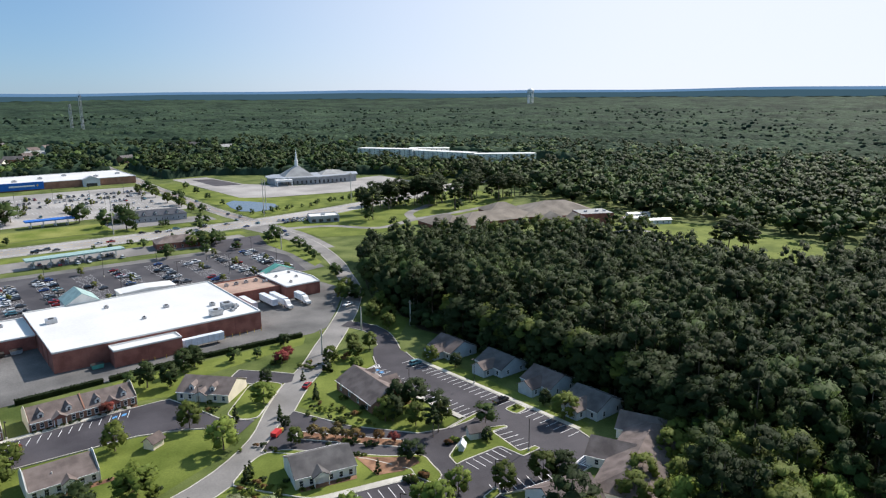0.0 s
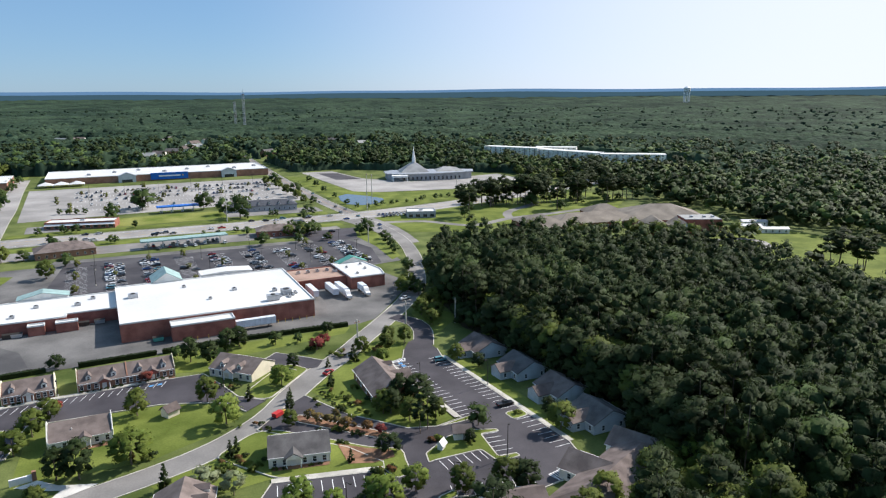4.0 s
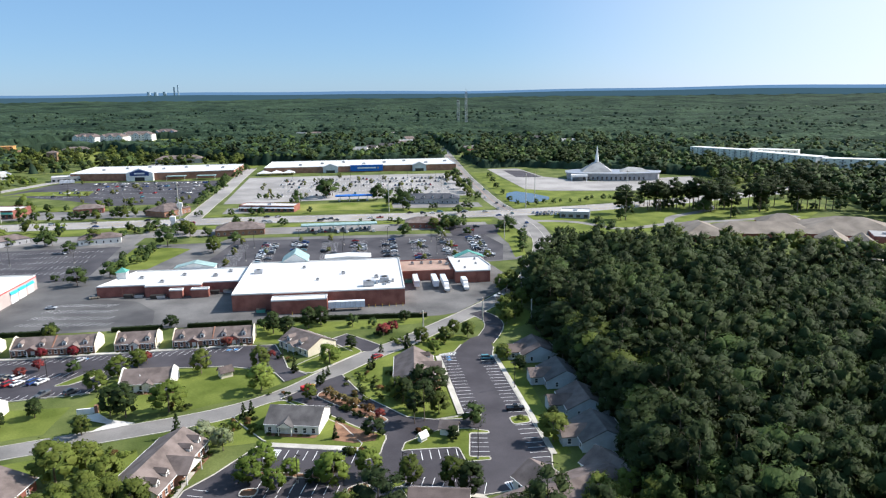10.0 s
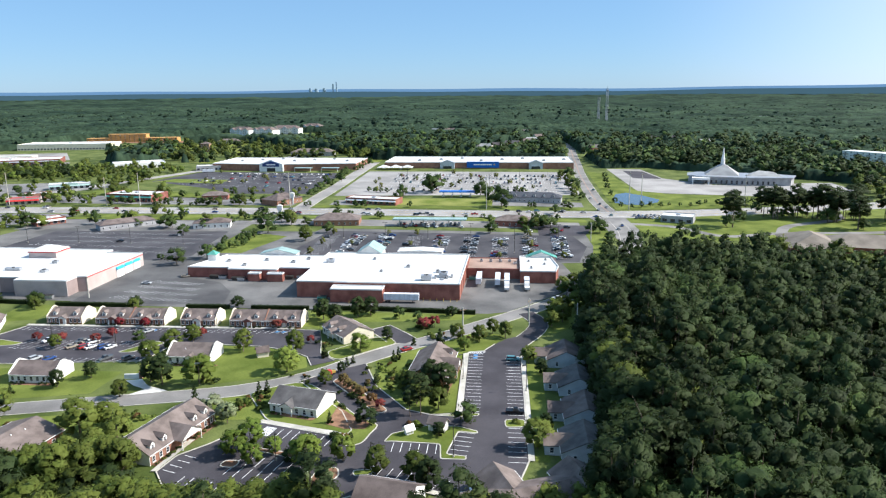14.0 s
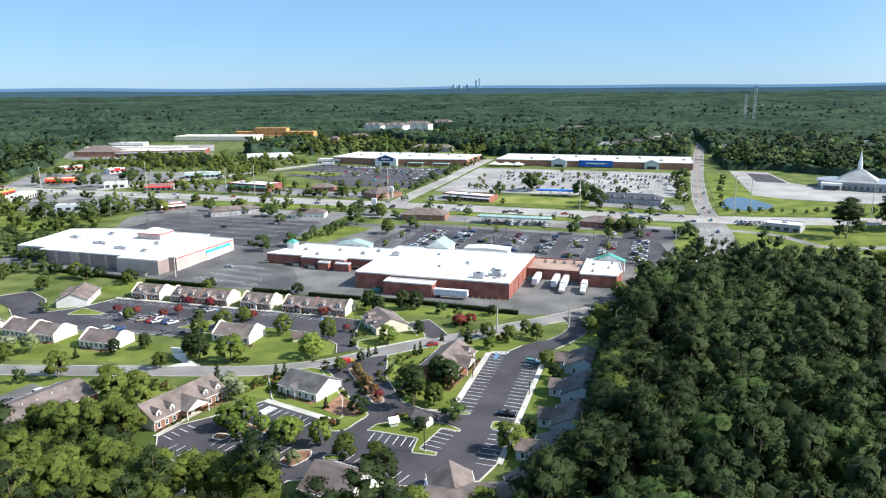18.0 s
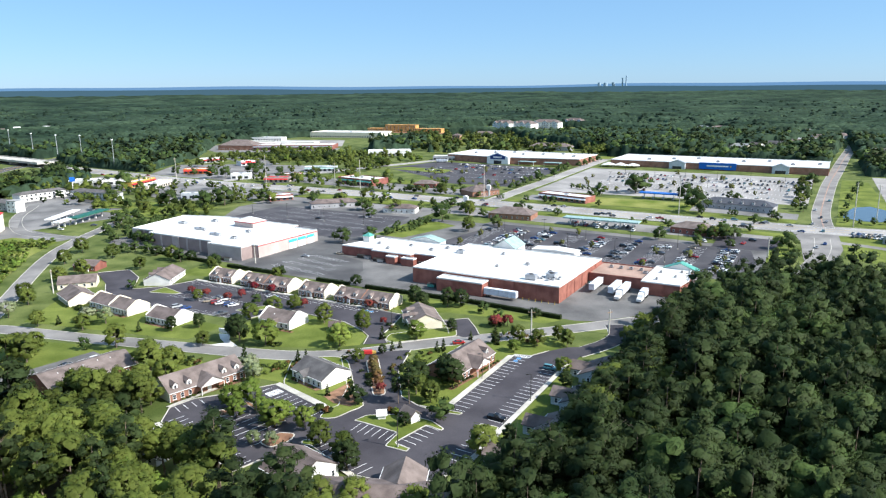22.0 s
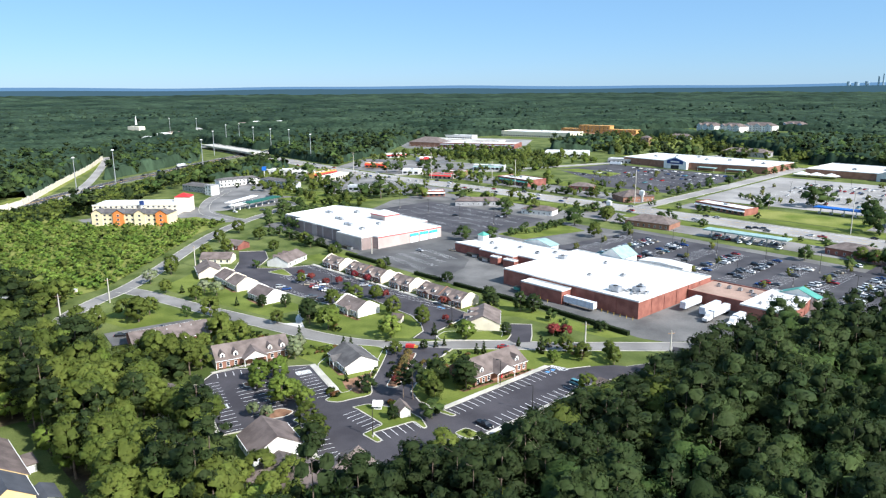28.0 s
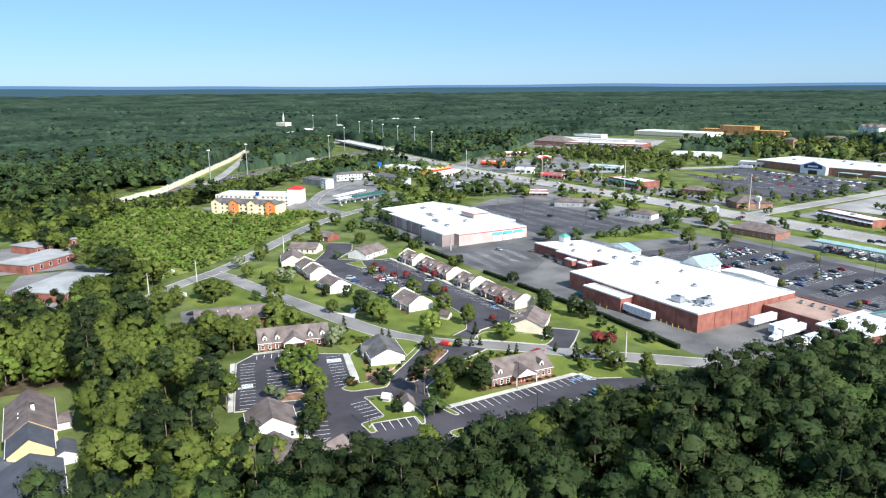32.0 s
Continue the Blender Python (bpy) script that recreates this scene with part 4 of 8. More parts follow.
house(-34.6, -106, 0, 10.6, 10, 5.2, 8.7, "siding_yellow", "shingle_dark", "yellow townhouse with dark grey roof", end_mat="siding_yellow", win=3, side_win=2, **TOWN)
house(-14.5, -106, 0, 20, 13, 3.4, 6.4, "siding_yellow", "shingle_dark", "yellow townhouse with broad dark grey roof", end_mat="siding_yellow", chimney=5, win=4, side_win=2, **TOWN)
house(-30.4, -112, 0, 8, 6.5, 3.0, 4.6, "siding_yellow", "shingle_dark", "low yellow garage wing with a dark roof", hip=True, win=2, back_win=0, name="garage_wing", category="garage", z=0)
house(-32, -98.4, 0, 7, 5, 2.8, 4.0, "white", "shingle_dark", "white screened porch with a dark roof", win=3, back_win=3, name="screened_porch", category="porch", z=0)
house(-54, -98.6, 0, 6, 5, 2.6, 3.8, "siding", "shingle", "small brown-roofed garden room", hip=True, win=2, back_win=2, name="garden_room", category="porch", z=0)


# ---- large stores ----
def store(name, poly, h, walls, label, category="store", base=None, roof="membrane", pil=10.0, units=(), coping=None, panel=None, pil_w=0.25):
    """A flat-roofed store: wall ring with parapet, pale roof, pilasters, and rooftop units."""
    poly = poly if area(poly) > 0 else poly[::-1]
    cx, cy = sum(p[0] for p in poly) / len(poly), sum(p[1] for p in poly) / len(poly)
    z0 = min(hz(*p) for p in poly) if base is None else base
    ob = empty(name, cx, cy, 0, z0, label=label, category=category)
    loc = [(px - cx, py - cy) for px, py in poly]
    part("wall", Geo().prism(loc, -2, h), walls, ob)
    part("roof", Geo().prism(loc_inset(loc, 0.35), h - 0.2, h + 0.06), roof, ob)
    for i, a in enumerate(loc):
        b = loc[(i + 1) % len(loc)]
        d = Vector((b[0] - a[0], b[1] - a[1]))
        n = Vector((d.y, -d.x)).normalized()
        u = d.normalized()
        ang = math.degrees(math.atan2(u.y, u.x))
        part("parapet", Geo().box(0, -0.12, h - 0.1, d.length, 0.33, h + 0.5), coping or walls, ob, at=pose(a[0], a[1], 0, 0, 0, ang))
        k = int(d.length / pil) if pil else 0
        for j in range(1, k):
            p = part("pilaster", Geo().box(-pil_w, -0.16, -2, pil_w, 0.02, h - 0.15), panel or walls, ob, at=pose(a[0] + d.x * j / k, a[1] + d.y * j / k, 0, 0, 0, ang))
    for ux, uy, uw, ud, uh in units:
        roof_unit(ux, uy, z0 + h + 0.06, uw, ud, uh)
    return ob


def loc_inset(poly, w):
    c = list(poly) + [poly[0], poly[1]]
    return sides(c, w)[1:-1]


def roof_unit(x, y, z, w, d, h):
    u = empty("roof_unit", x, y, 0, z, label="grey metal air conditioning unit on a flat roof", category="roof unit", group="roof units")
    part("housing", Geo().box(-w / 2, -d / 2, 0.15, w / 2, d / 2, h), "metal_grey", u)
    part("curb", Geo().box(-w / 2 + 0.1, -d / 2 + 0.1, 0, w / 2 - 0.1, d / 2 - 0.1, 0.15), "metal_dark", u)
    part("fan_hood", Geo().tube(0, 0, h, h + 0.25, min(w, d) * 0.35, min(w, d) * 0.33, 10), "metal_dark", u)


grocery = store("grocery_store", [(-88.7, 119.5), (-11.7, 118.6), (-10.9, 179.5), (-88.7, 180)], 7.2, "brick", "big red brick grocery store with a white flat roof", base=1.8,
                units=[(-28, 126, 5, 3, 2.4), (-20.5, 133, 4, 5, 2.2), (-24, 140, 2, 2, 1.2), (-82, 158, 4, 3, 1.8), (-40, 150, 2, 2, 1), (-60, 165, 1.6, 1.6, 1), (-52, 140, 1.5, 1.5, 0.8)], coping="membrane")
for i in range(6):
    roof_unit(-26 + 1.9 * i, 128 + (i % 3) * 2.2, 9.06, 1.1, 3.4, 0.8)
store("store_annex", [(-71, 112.4), (-46.9, 112.4), (-46.9, 119.4), (-71, 119.4)], 5.6, "brick", "low brick annex with a white roof against a store", base=1.8, coping="membrane")
wing = store("shop_row", [(-157, 151), (-134, 151), (-134, 148), (-108, 148), (-108, 152), (-88.8, 152), (-88.8, 180), (-147, 180)], 5.4, "brick", "long low brick shop row with a white flat roof", base=1.6, coping="membrane",
             units=[(-140, 165, 2, 2, 1), (-120, 168, 2, 2, 1), (-104, 164, 2.4, 2, 1.1), (-98, 172, 2, 2, 1), (-128, 156, 2, 2, 1)])
for x0, x1 in ((-122, -116), (-112, -104)):
    store("stock_room", [(x0, 144.4), (x1, 144.4), (x1, 147.8), (x0, 147.8)], 4.0, "brick", "small brick stock room behind a shop row", base=1.6, pil=0, coping="membrane")
store("dock_building", [(-10.8, 158), (16.2, 158), (16.2, 182), (-10.8, 182)], 4.8, "brick", "low brick loading dock building with a tan gravel roof", base=1.8, roof="membrane_tan",
      units=[(-4, 174, 1.6, 1.6, 1.2), (1, 174, 1.6, 1.6, 1.2), (6, 174, 1.6, 1.6, 1.2), (11, 174, 1.6, 1.6, 1.2), (14, 170, 2, 2, 1)])
store("corner_shop", [(16.4, 151), (34, 151), (36, 162), (33, 184), (16.4, 184)], 5.6, "brick", "brick corner shop with a white roof", base=1.8, coping="membrane", units=[(22, 158, 1.2, 1.2, 0.8), (29, 166, 1.2, 1.2, 0.8), (21, 172, 1.2, 1.2, 0.8), (30, 176, 1.2, 1.2, 0.8)])


def entrance_gable(x, y, rot, w, d, eave, ridge, mat, wall_mat, label):
    ob = empty("entrance_tower", x, y, rot, label=label, category="store entrance")
    part("wall", Geo().sweep([(-w / 2, -0.5), (w / 2, -0.5), (w / 2, eave), (0, ridge), (-w / 2, eave)], "y", -d / 2, d / 2), wall_mat, ob)
    r = Geo().sweep([(-w / 2 - 0.5, eave - 0.3), (0, ridge), (0, ridge + 0.25), (-w / 2 - 0.5, eave - 0.05)], "y", -d / 2 - 0.4, d / 2 + 0.4)
    r.sweep([(w / 2 + 0.5, eave - 0.05), (0, ridge + 0.25), (0, ridge), (w / 2 + 0.5, eave - 0.3)], "y", -d / 2 - 0.4, d / 2 + 0.4)
    part("roof", r, mat, ob)
    return ob


entrance_gable(-66, 186, 0, 13, 14, 7.5, 11.5, "metal_teal", "siding", "pale store entrance with a green metal gable roof")
entrance_gable(-38, 185, 0, 24, 9, 8.2, 8.7, "membrane", "siding", "flat white store entrance block")
entrance_gable(-118, 184, 0, 20, 7, 6.0, 8.2, "metal_teal", "siding", "shop row entrance with a green metal roof")
entrance_gable(28, 184.5, 0, 16, 5, 5.6, 8.6, "metal_green", "siding", "corner shop entrance with a green metal roof")
tw = empty("clock_tower", -150, 168, 0, label="small white corner tower with a green pyramid roof", category="tower")
part("shaft", Geo().box(-2.3, -2.3, -1, 2.3, 2.3, 8.5), "siding", tw)
part("roof", Geo().add([(-2.8, -2.8, 8.5), (2.8, -2.8, 8.5), (2.8, 2.8, 8.5), (-2.8, 2.8, 8.5), (0, 0, 10.6)], [(3, 2, 1, 0), (0, 1, 4), (1, 2, 4), (2, 3, 4), (3, 0, 4)]), "metal_green", tw)

depot = store("retail_warehouse", [(-306, 123), (-284, 123), (-284, 118), (-226, 117.5), (-226, 113), (-199, 113), (-199, 121), (-195, 122), (-193.5, 173), (-215, 174), (-215, 180), (-282, 182), (-314, 172)], 8.6, "stucco_brown", "big pink-brown stucco retail warehouse with a white roof", base=0.2,
              units=[(-262, 140, 9, 2, 1.4), (-240, 132, 8, 2, 1.4), (-290, 150, 6, 3, 1.2), (-228, 148, 3, 2, 1.4), (-222, 130, 3, 3, 1.2), (-276, 165, 4, 3, 1.2)], coping="membrane", pil=11, panel="stucco", pil_w=0.7)
part("front_facing", Geo().box(-0.05, 0, -1, 0.12, 51, 8.1), "stucco", depot, "pale stucco front", at=depot.matrix_world.inverted() @ pose(-194.86, 122, 0.2, 0, 0, -1.6))
for x0, x1, y in ((-226, -199, 112.9), (-306, -300, 122.9), (-262, -256, 117.6)):
    part("corner_block", Geo().box(x0, y - 0.3, -1, x1, y + 0.05, 8.5), "stucco", depot, "pale stucco corner block", at=depot.matrix_world.inverted() @ pose(0, 0, 0.2))
part("red_band", Geo().box(-0.2, 0, 8.15, 0.16, 51, 8.5), "red", depot, "red band below the eaves", at=depot.matrix_world.inverted() @ pose(-194.9, 122, 0, 0, 0, -1.6))
tower = empty("store_tower", -243, 165, 0, 0.2, label="square pink tower with a white pyramid roof on a store", category="tower")
part("shaft", Geo().box(-8, -6, 6, 8, 6, 12.2), "stucco", tower)
part("trim", Geo().box(-8.3, -6.3, 11.6, 8.3, 6.3, 12.2), "red", tower)
part("roof", Geo().add([(-8.6, -6.6, 12.2), (8.6, -6.6, 12.2), (8.6, 6.6, 12.2), (-8.6, 6.6, 12.2), (-1, 0, 15), (1, 0, 15)], [(3, 2, 1, 0), (0, 1, 5, 4), (1, 2, 5), (2, 3, 4, 5), (3, 0, 4)]), "membrane", tower)
for i in range(3):
    yy = 150 + 8 * i
    bay = empty("bay_door", -194.2 + 0.06 * i + 0.55, yy, 86, 0.2, label="white roller door with a bright blue awning", category="door", group="roller doors")
    part("door_leaf", Geo().box(-3, -0.1, 0, 3, 0.2, 5.9), "white", bay)
    part("awning", Geo().add([(-3.3, 0, 7.3), (3.3, 0, 7.3), (3.3, -0.7, 6.0), (-3.3, -0.7, 6.0), (-3.3, 0, 6.0), (3.3, 0, 6.0)], [(0, 1, 2, 3), (3, 2, 5, 4), (0, 3, 4), (1, 5, 2)]), "blue_bright", bay)

big = store("superstore", [(-140, 640), (84, 638), (84, 716), (-140, 718)], 8.0, "brick_light", "very long brick superstore with a white roof", base=6.6, units=[(-100 + 25 * i, 660 + 14 * (i % 3), 4, 4, 1.6) for i in range(8)], coping="membrane", pil=14)
for gx_, wd, mt in ((-64, 17, "metal_blue"), (40, 16, "metal_blue")):
    e = empty("store_entrance", gx_, 637.5, 0, 6.6, label="blue-grey gabled entrance of a superstore", category="store entrance")
    part("wall", Geo().sweep([(-wd / 2, -1), (wd / 2, -1), (wd / 2, 7.8), (0, 11), (-wd / 2, 7.8)], "y", -3, 3), "siding_blue", e)
    part("opening", Geo().box(-5, -3.15, 0, 5, -3.02, 4.2), "shadow_glass", e)
    part("roof", Geo().sweep([(-wd / 2 - 0.6, 7.6), (0, 11.1), (wd / 2 + 0.6, 7.6), (wd / 2 + 0.6, 7.9), (0, 11.5), (-wd / 2 - 0.6, 7.9)], "y", -3.4, 3.2), "metal_grey", e)
sign = empty("store_sign", -22, 637.2, 0, 6.6, label="big blue sign panel on a superstore front", category="sign")
part("panel", Geo().box(-19, -0.5, 2.2, 19, 0.3, 9.4), "metal_blue", sign)
part("bar", Geo().box(-11, -0.62, 5.2, 11, -0.5, 6.6), "white", sign, "plain white bar where lettering stands")
part("mark", Geo().tube(0, 0, 0, 0.12, 0.9, 0.9, 8), "paint_yellow", sign, "small yellow mark", at=pose(13.5, -0.5, 5.9, 90, 0, 0))
garden = empty("garden_centre", -125, 628, 0, 6.2, label="white canopy roofs of a garden centre", category="canopy")
for i, ox in enumerate((-14, 0, 14)):
    part("canopy", Geo().add([(ox - 7, -6, 4), (ox + 7, -6, 4), (ox + 7, 6, 4), (ox - 7, 6, 4), (ox, 0, 7)], [(3, 2, 1, 0), (0, 1, 4), (1, 2, 4), (2, 3, 4), (3, 0, 4)]), "membrane", garden)
    for px, py in ((-6.5, -5.5), (6.5, -5.5), (-6.5, 5.5), (6.5, 5.5)):
        part("post", Geo().tube(ox + px, py, -1, 4, 0.15, 0.15, 6), "metal_grey", garden)
store("hardware_store", [(-345, 618), (-268, 606), (-171, 620), (-171, 690), (-345, 696)], 8.0, "brick_light", "long hardware store with a white roof and blue gable", base=7.2, units=[(-320 + 22 * i, 650 + 12 * (i % 3), 3.5, 3.5, 1.5) for i in range(7)], coping="membrane", pil=14)
e = empty("store_entrance", -268, 607, 0, 7.2, label="tall blue and white gabled store entrance", category="store entrance")
part("wall", Geo().sweep([(-14, -1), (14, -1), (14, 9), (0, 14), (-14, 9)], "y", -4, 4), "white", e)
part("sign", Geo().sweep([(-10, 6), (10, 6), (10, 9.4), (0, 12.6), (-10, 9.4)], "y", -4.3, -4.02), "navy", e, "navy blue sign panel")
part("bar", Geo().box(-5.5, -4.45, 7.6, 5.5, -4.3, 9.2), "white", e, "plain white bar where lettering stands")
part("opening", Geo().box(-5, -4.2, 0, 5, -4.02, 4.4), "shadow_glass", e)
for ox in (38, 70):
    part("canopy", Geo().box(ox - 10, -6, 4.2, ox + 10, 2, 4.8), "metal_teal", e)
    for px in (-9.5, 9.5):
        part("post", Geo().tube(ox + px, -5.6, -1, 4.2, 0.2, 0.2, 6), "white", e)


# ---- small shops, canopies, hotel ----
def shop(x, y, rot, w, d, h, walls, label, roof="membrane", awning=None, hip=False, name="shop", sign=None, dormers=()):
    if hip:
        return house(x, y, rot, w, d, h, h + min(w, d) * 0.22, walls, "shingle" if roof == "membrane" else roof, label, hip=True, dormers=dormers, win=max(3, int(w / 4)), back_win=0, name=name, category="shop")
    ob = empty(name, x, y, rot, label=label, category="shop")
    part("wall", Geo().box(-w / 2, -d / 2, -1.5, w / 2, d / 2, h), walls, ob)
    part("roof", Geo().box(-w / 2 + 0.3, -d / 2 + 0.3, h - 0.3, w / 2 - 0.3, d / 2 - 0.3, h + 0.05), roof, ob)
    for a in ((-w / 2, -d / 2, w / 2, -d / 2 + 0.3), (-w / 2, d / 2 - 0.3, w / 2, d / 2), (-w / 2, -d / 2 + 0.3, -w / 2 + 0.3, d / 2 - 0.3), (w / 2 - 0.3, -d / 2 + 0.3, w / 2, d / 2 - 0.3)):
        part("parapet", Geo().box(a[0], a[1], h, a[2], a[3], h + 0.6), walls, ob)
    n = max(2, int(w / 5))
    for i in range(n):
        window(ob, -w / 2 + w * (i + 0.5) / n, -d / 2 - 0.08, 0.5, w / n * 0.6, min(2.4, h * 0.55), 0, "shop_window", "metal_grey", far=math.hypot(x, y) > 330)
    if awning:
        part("awning", Geo().add([(-w / 2, -d / 2, h * 0.85), (w / 2, -d / 2, h * 0.85), (w / 2, -d / 2 - 1.4, h * 0.62), (-w / 2, -d / 2 - 1.4, h * 0.62), (-w / 2, -d / 2, h * 0.6), (w / 2, -d / 2, h * 0.6)], [(0, 1, 2, 3), (3, 2, 5, 4), (0, 3, 4), (1, 5, 2)]), awning, ob)
    if sign:
        part("sign", Geo().box(-w * 0.2, -d / 2 - 0.2, h * 0.7, w * 0.2, -d / 2 - 0.02, h + 0.9), sign, ob)
    part("roof_unit", Geo().box(-1.5, -1, h + 0.05, 1.5, 1.2, h + 1.2), "metal_grey", ob)
    return ob


def front(a, b, depth, h, walls, label, **more):
    """A shop given by the two ends of its front."""
    u = Vector((b[0] - a[0], b[1] - a[1]))
    n = Vector((-u.y, u.x)).normalized() * depth / 2
    return shop((a[0] + b[0]) / 2 + n.x, (a[1] + b[1]) / 2 + n.y, math.degrees(math.atan2(u.y, u.x)), u.length, depth, h, walls, label, **more)


front((-554, 377), (-531, 391), 13, 5, "wall_orange", "orange and white roadside shop with a flat roof", awning="red")
front((-624, 466), (-611, 491), 13, 5, "white", "white restaurant with a red band", awning="red")
front((-551, 463), (-545, 481), 13, 5, "white", "red and white burger restaurant", awning="red", sign="red")
front((-471, 368), (-454, 378), 12, 5, "white", "white roadside shop with a flat roof")
front((-418, 362), (-395, 372), 12, 5, "stucco", "tan and red roadside restaurant", awning="red", roof="red")
front((-420, 388), (-402, 400), 12, 5, "brick_light", "tan brick restaurant with a flat roof")
front((-438, 448), (-407, 467), 14, 5, "siding_blue", "white bank with a pale green roof", awning="metal_teal", sign="metal_teal")
shop(-320, 398, -8, 46, 24, 6, "brick", "red brick drugstore with a pale roof", awning="metal_green")
front((-329, 275), (-317, 291), 12, 4.5, "brick", "low brick roadside restaurant with white arches", awning="white")
front((-272, 261), (-246, 288), 12, 4, "wall_grey", "row of shops with a grey hipped roof", hip=True)
front((-210, 272), (-186, 279), 12, 4, "siding", "pale shop with a hipped roof and red corner", hip=True)
shop(-250, 404, 15, 22, 13, 4, "brick", "brick restaurant with a brown hipped roof", hip=True)
shop(-183, 384, 60, 28, 20, 4.5, "brick_light", "tan restaurant with a brown hipped roof", hip=True)
shop(-113, 298, 6, 32, 18, 4, "brick_light", "low brick restaurant with a brown hipped roof", hip=True)
shop(-104, 388, -14, 46, 15, 4.5, "brick", "brick shop row with pale gabled roof", awning="white")
shop(28, 404, -8, 52, 16, 4.5, "wall_grey", "long shop row with a dark roof and small dormers", hip=True, roof="shingle_dark", dormers=(-20, -12, -4, 4, 12, 20))
shop(14, 300, -8, 26, 15, 4, "brick", "low brown-roofed restaurant beside a lawn", hip=True)
shop(132, 322, -20, 22, 16, 4.5, "wall_grey", "small dark restaurant with a pale flat roof", awning=None)
front((-469, 617), (-420, 650), 34, 6, "white", "pale flat shop building behind trees")
shop(-345, 622, 20, 40, 18, 5, "wall_grey", "low grey store wing with a flat roof")
front((-747, 610), (-690, 626), 36, 7, "brick_light", "brown plaza shop with a gabled roof", hip=True)
front((-690, 626), (-580, 680), 44, 6.5, "brick", "long shopping plaza with white roofs", awning="metal_grey")
flat("parking_lot", [(-850, 780), (-670, 830), (-600, 730), (-770, 665)], "concrete_lot", "pale car park before a large store", "parking lot")
front((-800, 684), (-650, 722), 20, 6, "siding_cream", "long pale plaza building with white roofs", awning="white")
front((-700, 668), (-612, 700), 16, 5.5, "siding", "white-roofed plaza building behind a shop row")
front((-835, 760), (-770, 778), 20, 6, "siding", "white-roofed plaza building beside a car park")
front((-778, 866), (-639, 891), 60, 9, "siding_cream", "large pale flat-roofed store with a brick end")
shop(-270, 790, 5, 60, 20, 6, "wall_grey", "long low grey building behind trees", hip=True)
shop(-206, 892, 20, 44, 24, 6, "siding_blue", "pale blue metal building at the wood's edge", roof="metal_teal")
shop(-310, 918, -5, 72, 24, 6, "brick_light", "long brick building with a dark blue roof", hip=True, roof="navy")
shop(-480, 1002, 5, 40, 18, 5, "wall_grey", "low grey house in a field", hip=True)
front((-588, 261), (-563, 277), 16, 5, "white", "white roadside shop with a flat roof")
front((-560, 279), (-543, 295), 14, 4.5, "siding", "white roadside shop with a flat roof")
front((-512, 278), (-528, 318), 9, 5, "paint_yellow", "long gas station canopy with a yellow band", awning="red")
front((-478, 270), (-500, 316), 12, 4.5, "siding_cream", "pale roadside shop row with a flat roof")
front((-412, 252), (-396, 262), 9, 4.5, "siding_blue", "small white roadside shop with a flat roof")


def gas_canopy(x, y, rot, w, d, mat, label, pumps=5):
    ob = empty("gas_canopy", x, y, rot, label=label, category="canopy")
    part("roof", Geo().box(-w / 2, -d / 2, 4.6, w / 2, d / 2, 5.3), mat, ob)
    part("deck", Geo().box(-w / 2 + 0.3, -d / 2 + 0.3, 5.3, w / 2 - 0.3, d / 2 - 0.3, 5.4), mat, ob)
    for i in range(pumps):
        px = -w / 2 + w * (i + 0.5) / pumps
        c = part("column", Geo().box(px - 0.3, -0.3, -0.5, px + 0.3, 0.3, 4.6), "white", ob)
        part("pump", Geo().box(px - 1.6, -0.35, 0, px - 0.7, 0.35, 1.9), "metal_grey", c)


gas_canopy(-45.5, 293, 1, 52, 9, "metal_teal", "long pale green gas station canopy", 6)
gas_canopy(-36, 423, 0, 32, 9, "metal_blue", "blue gas station canopy", 4)
gas_canopy(-396, 153, 113, 41, 8, "metal_deep_green", "long green metal canopy of a car lot", 5)
gas_canopy(-411, 142, 122, 43, 6, "white", "long pale canopy of a car lot", 4)
gas_canopy(-389, 129, 115, 21, 6, "white", "short pale canopy of a car lot", 3)


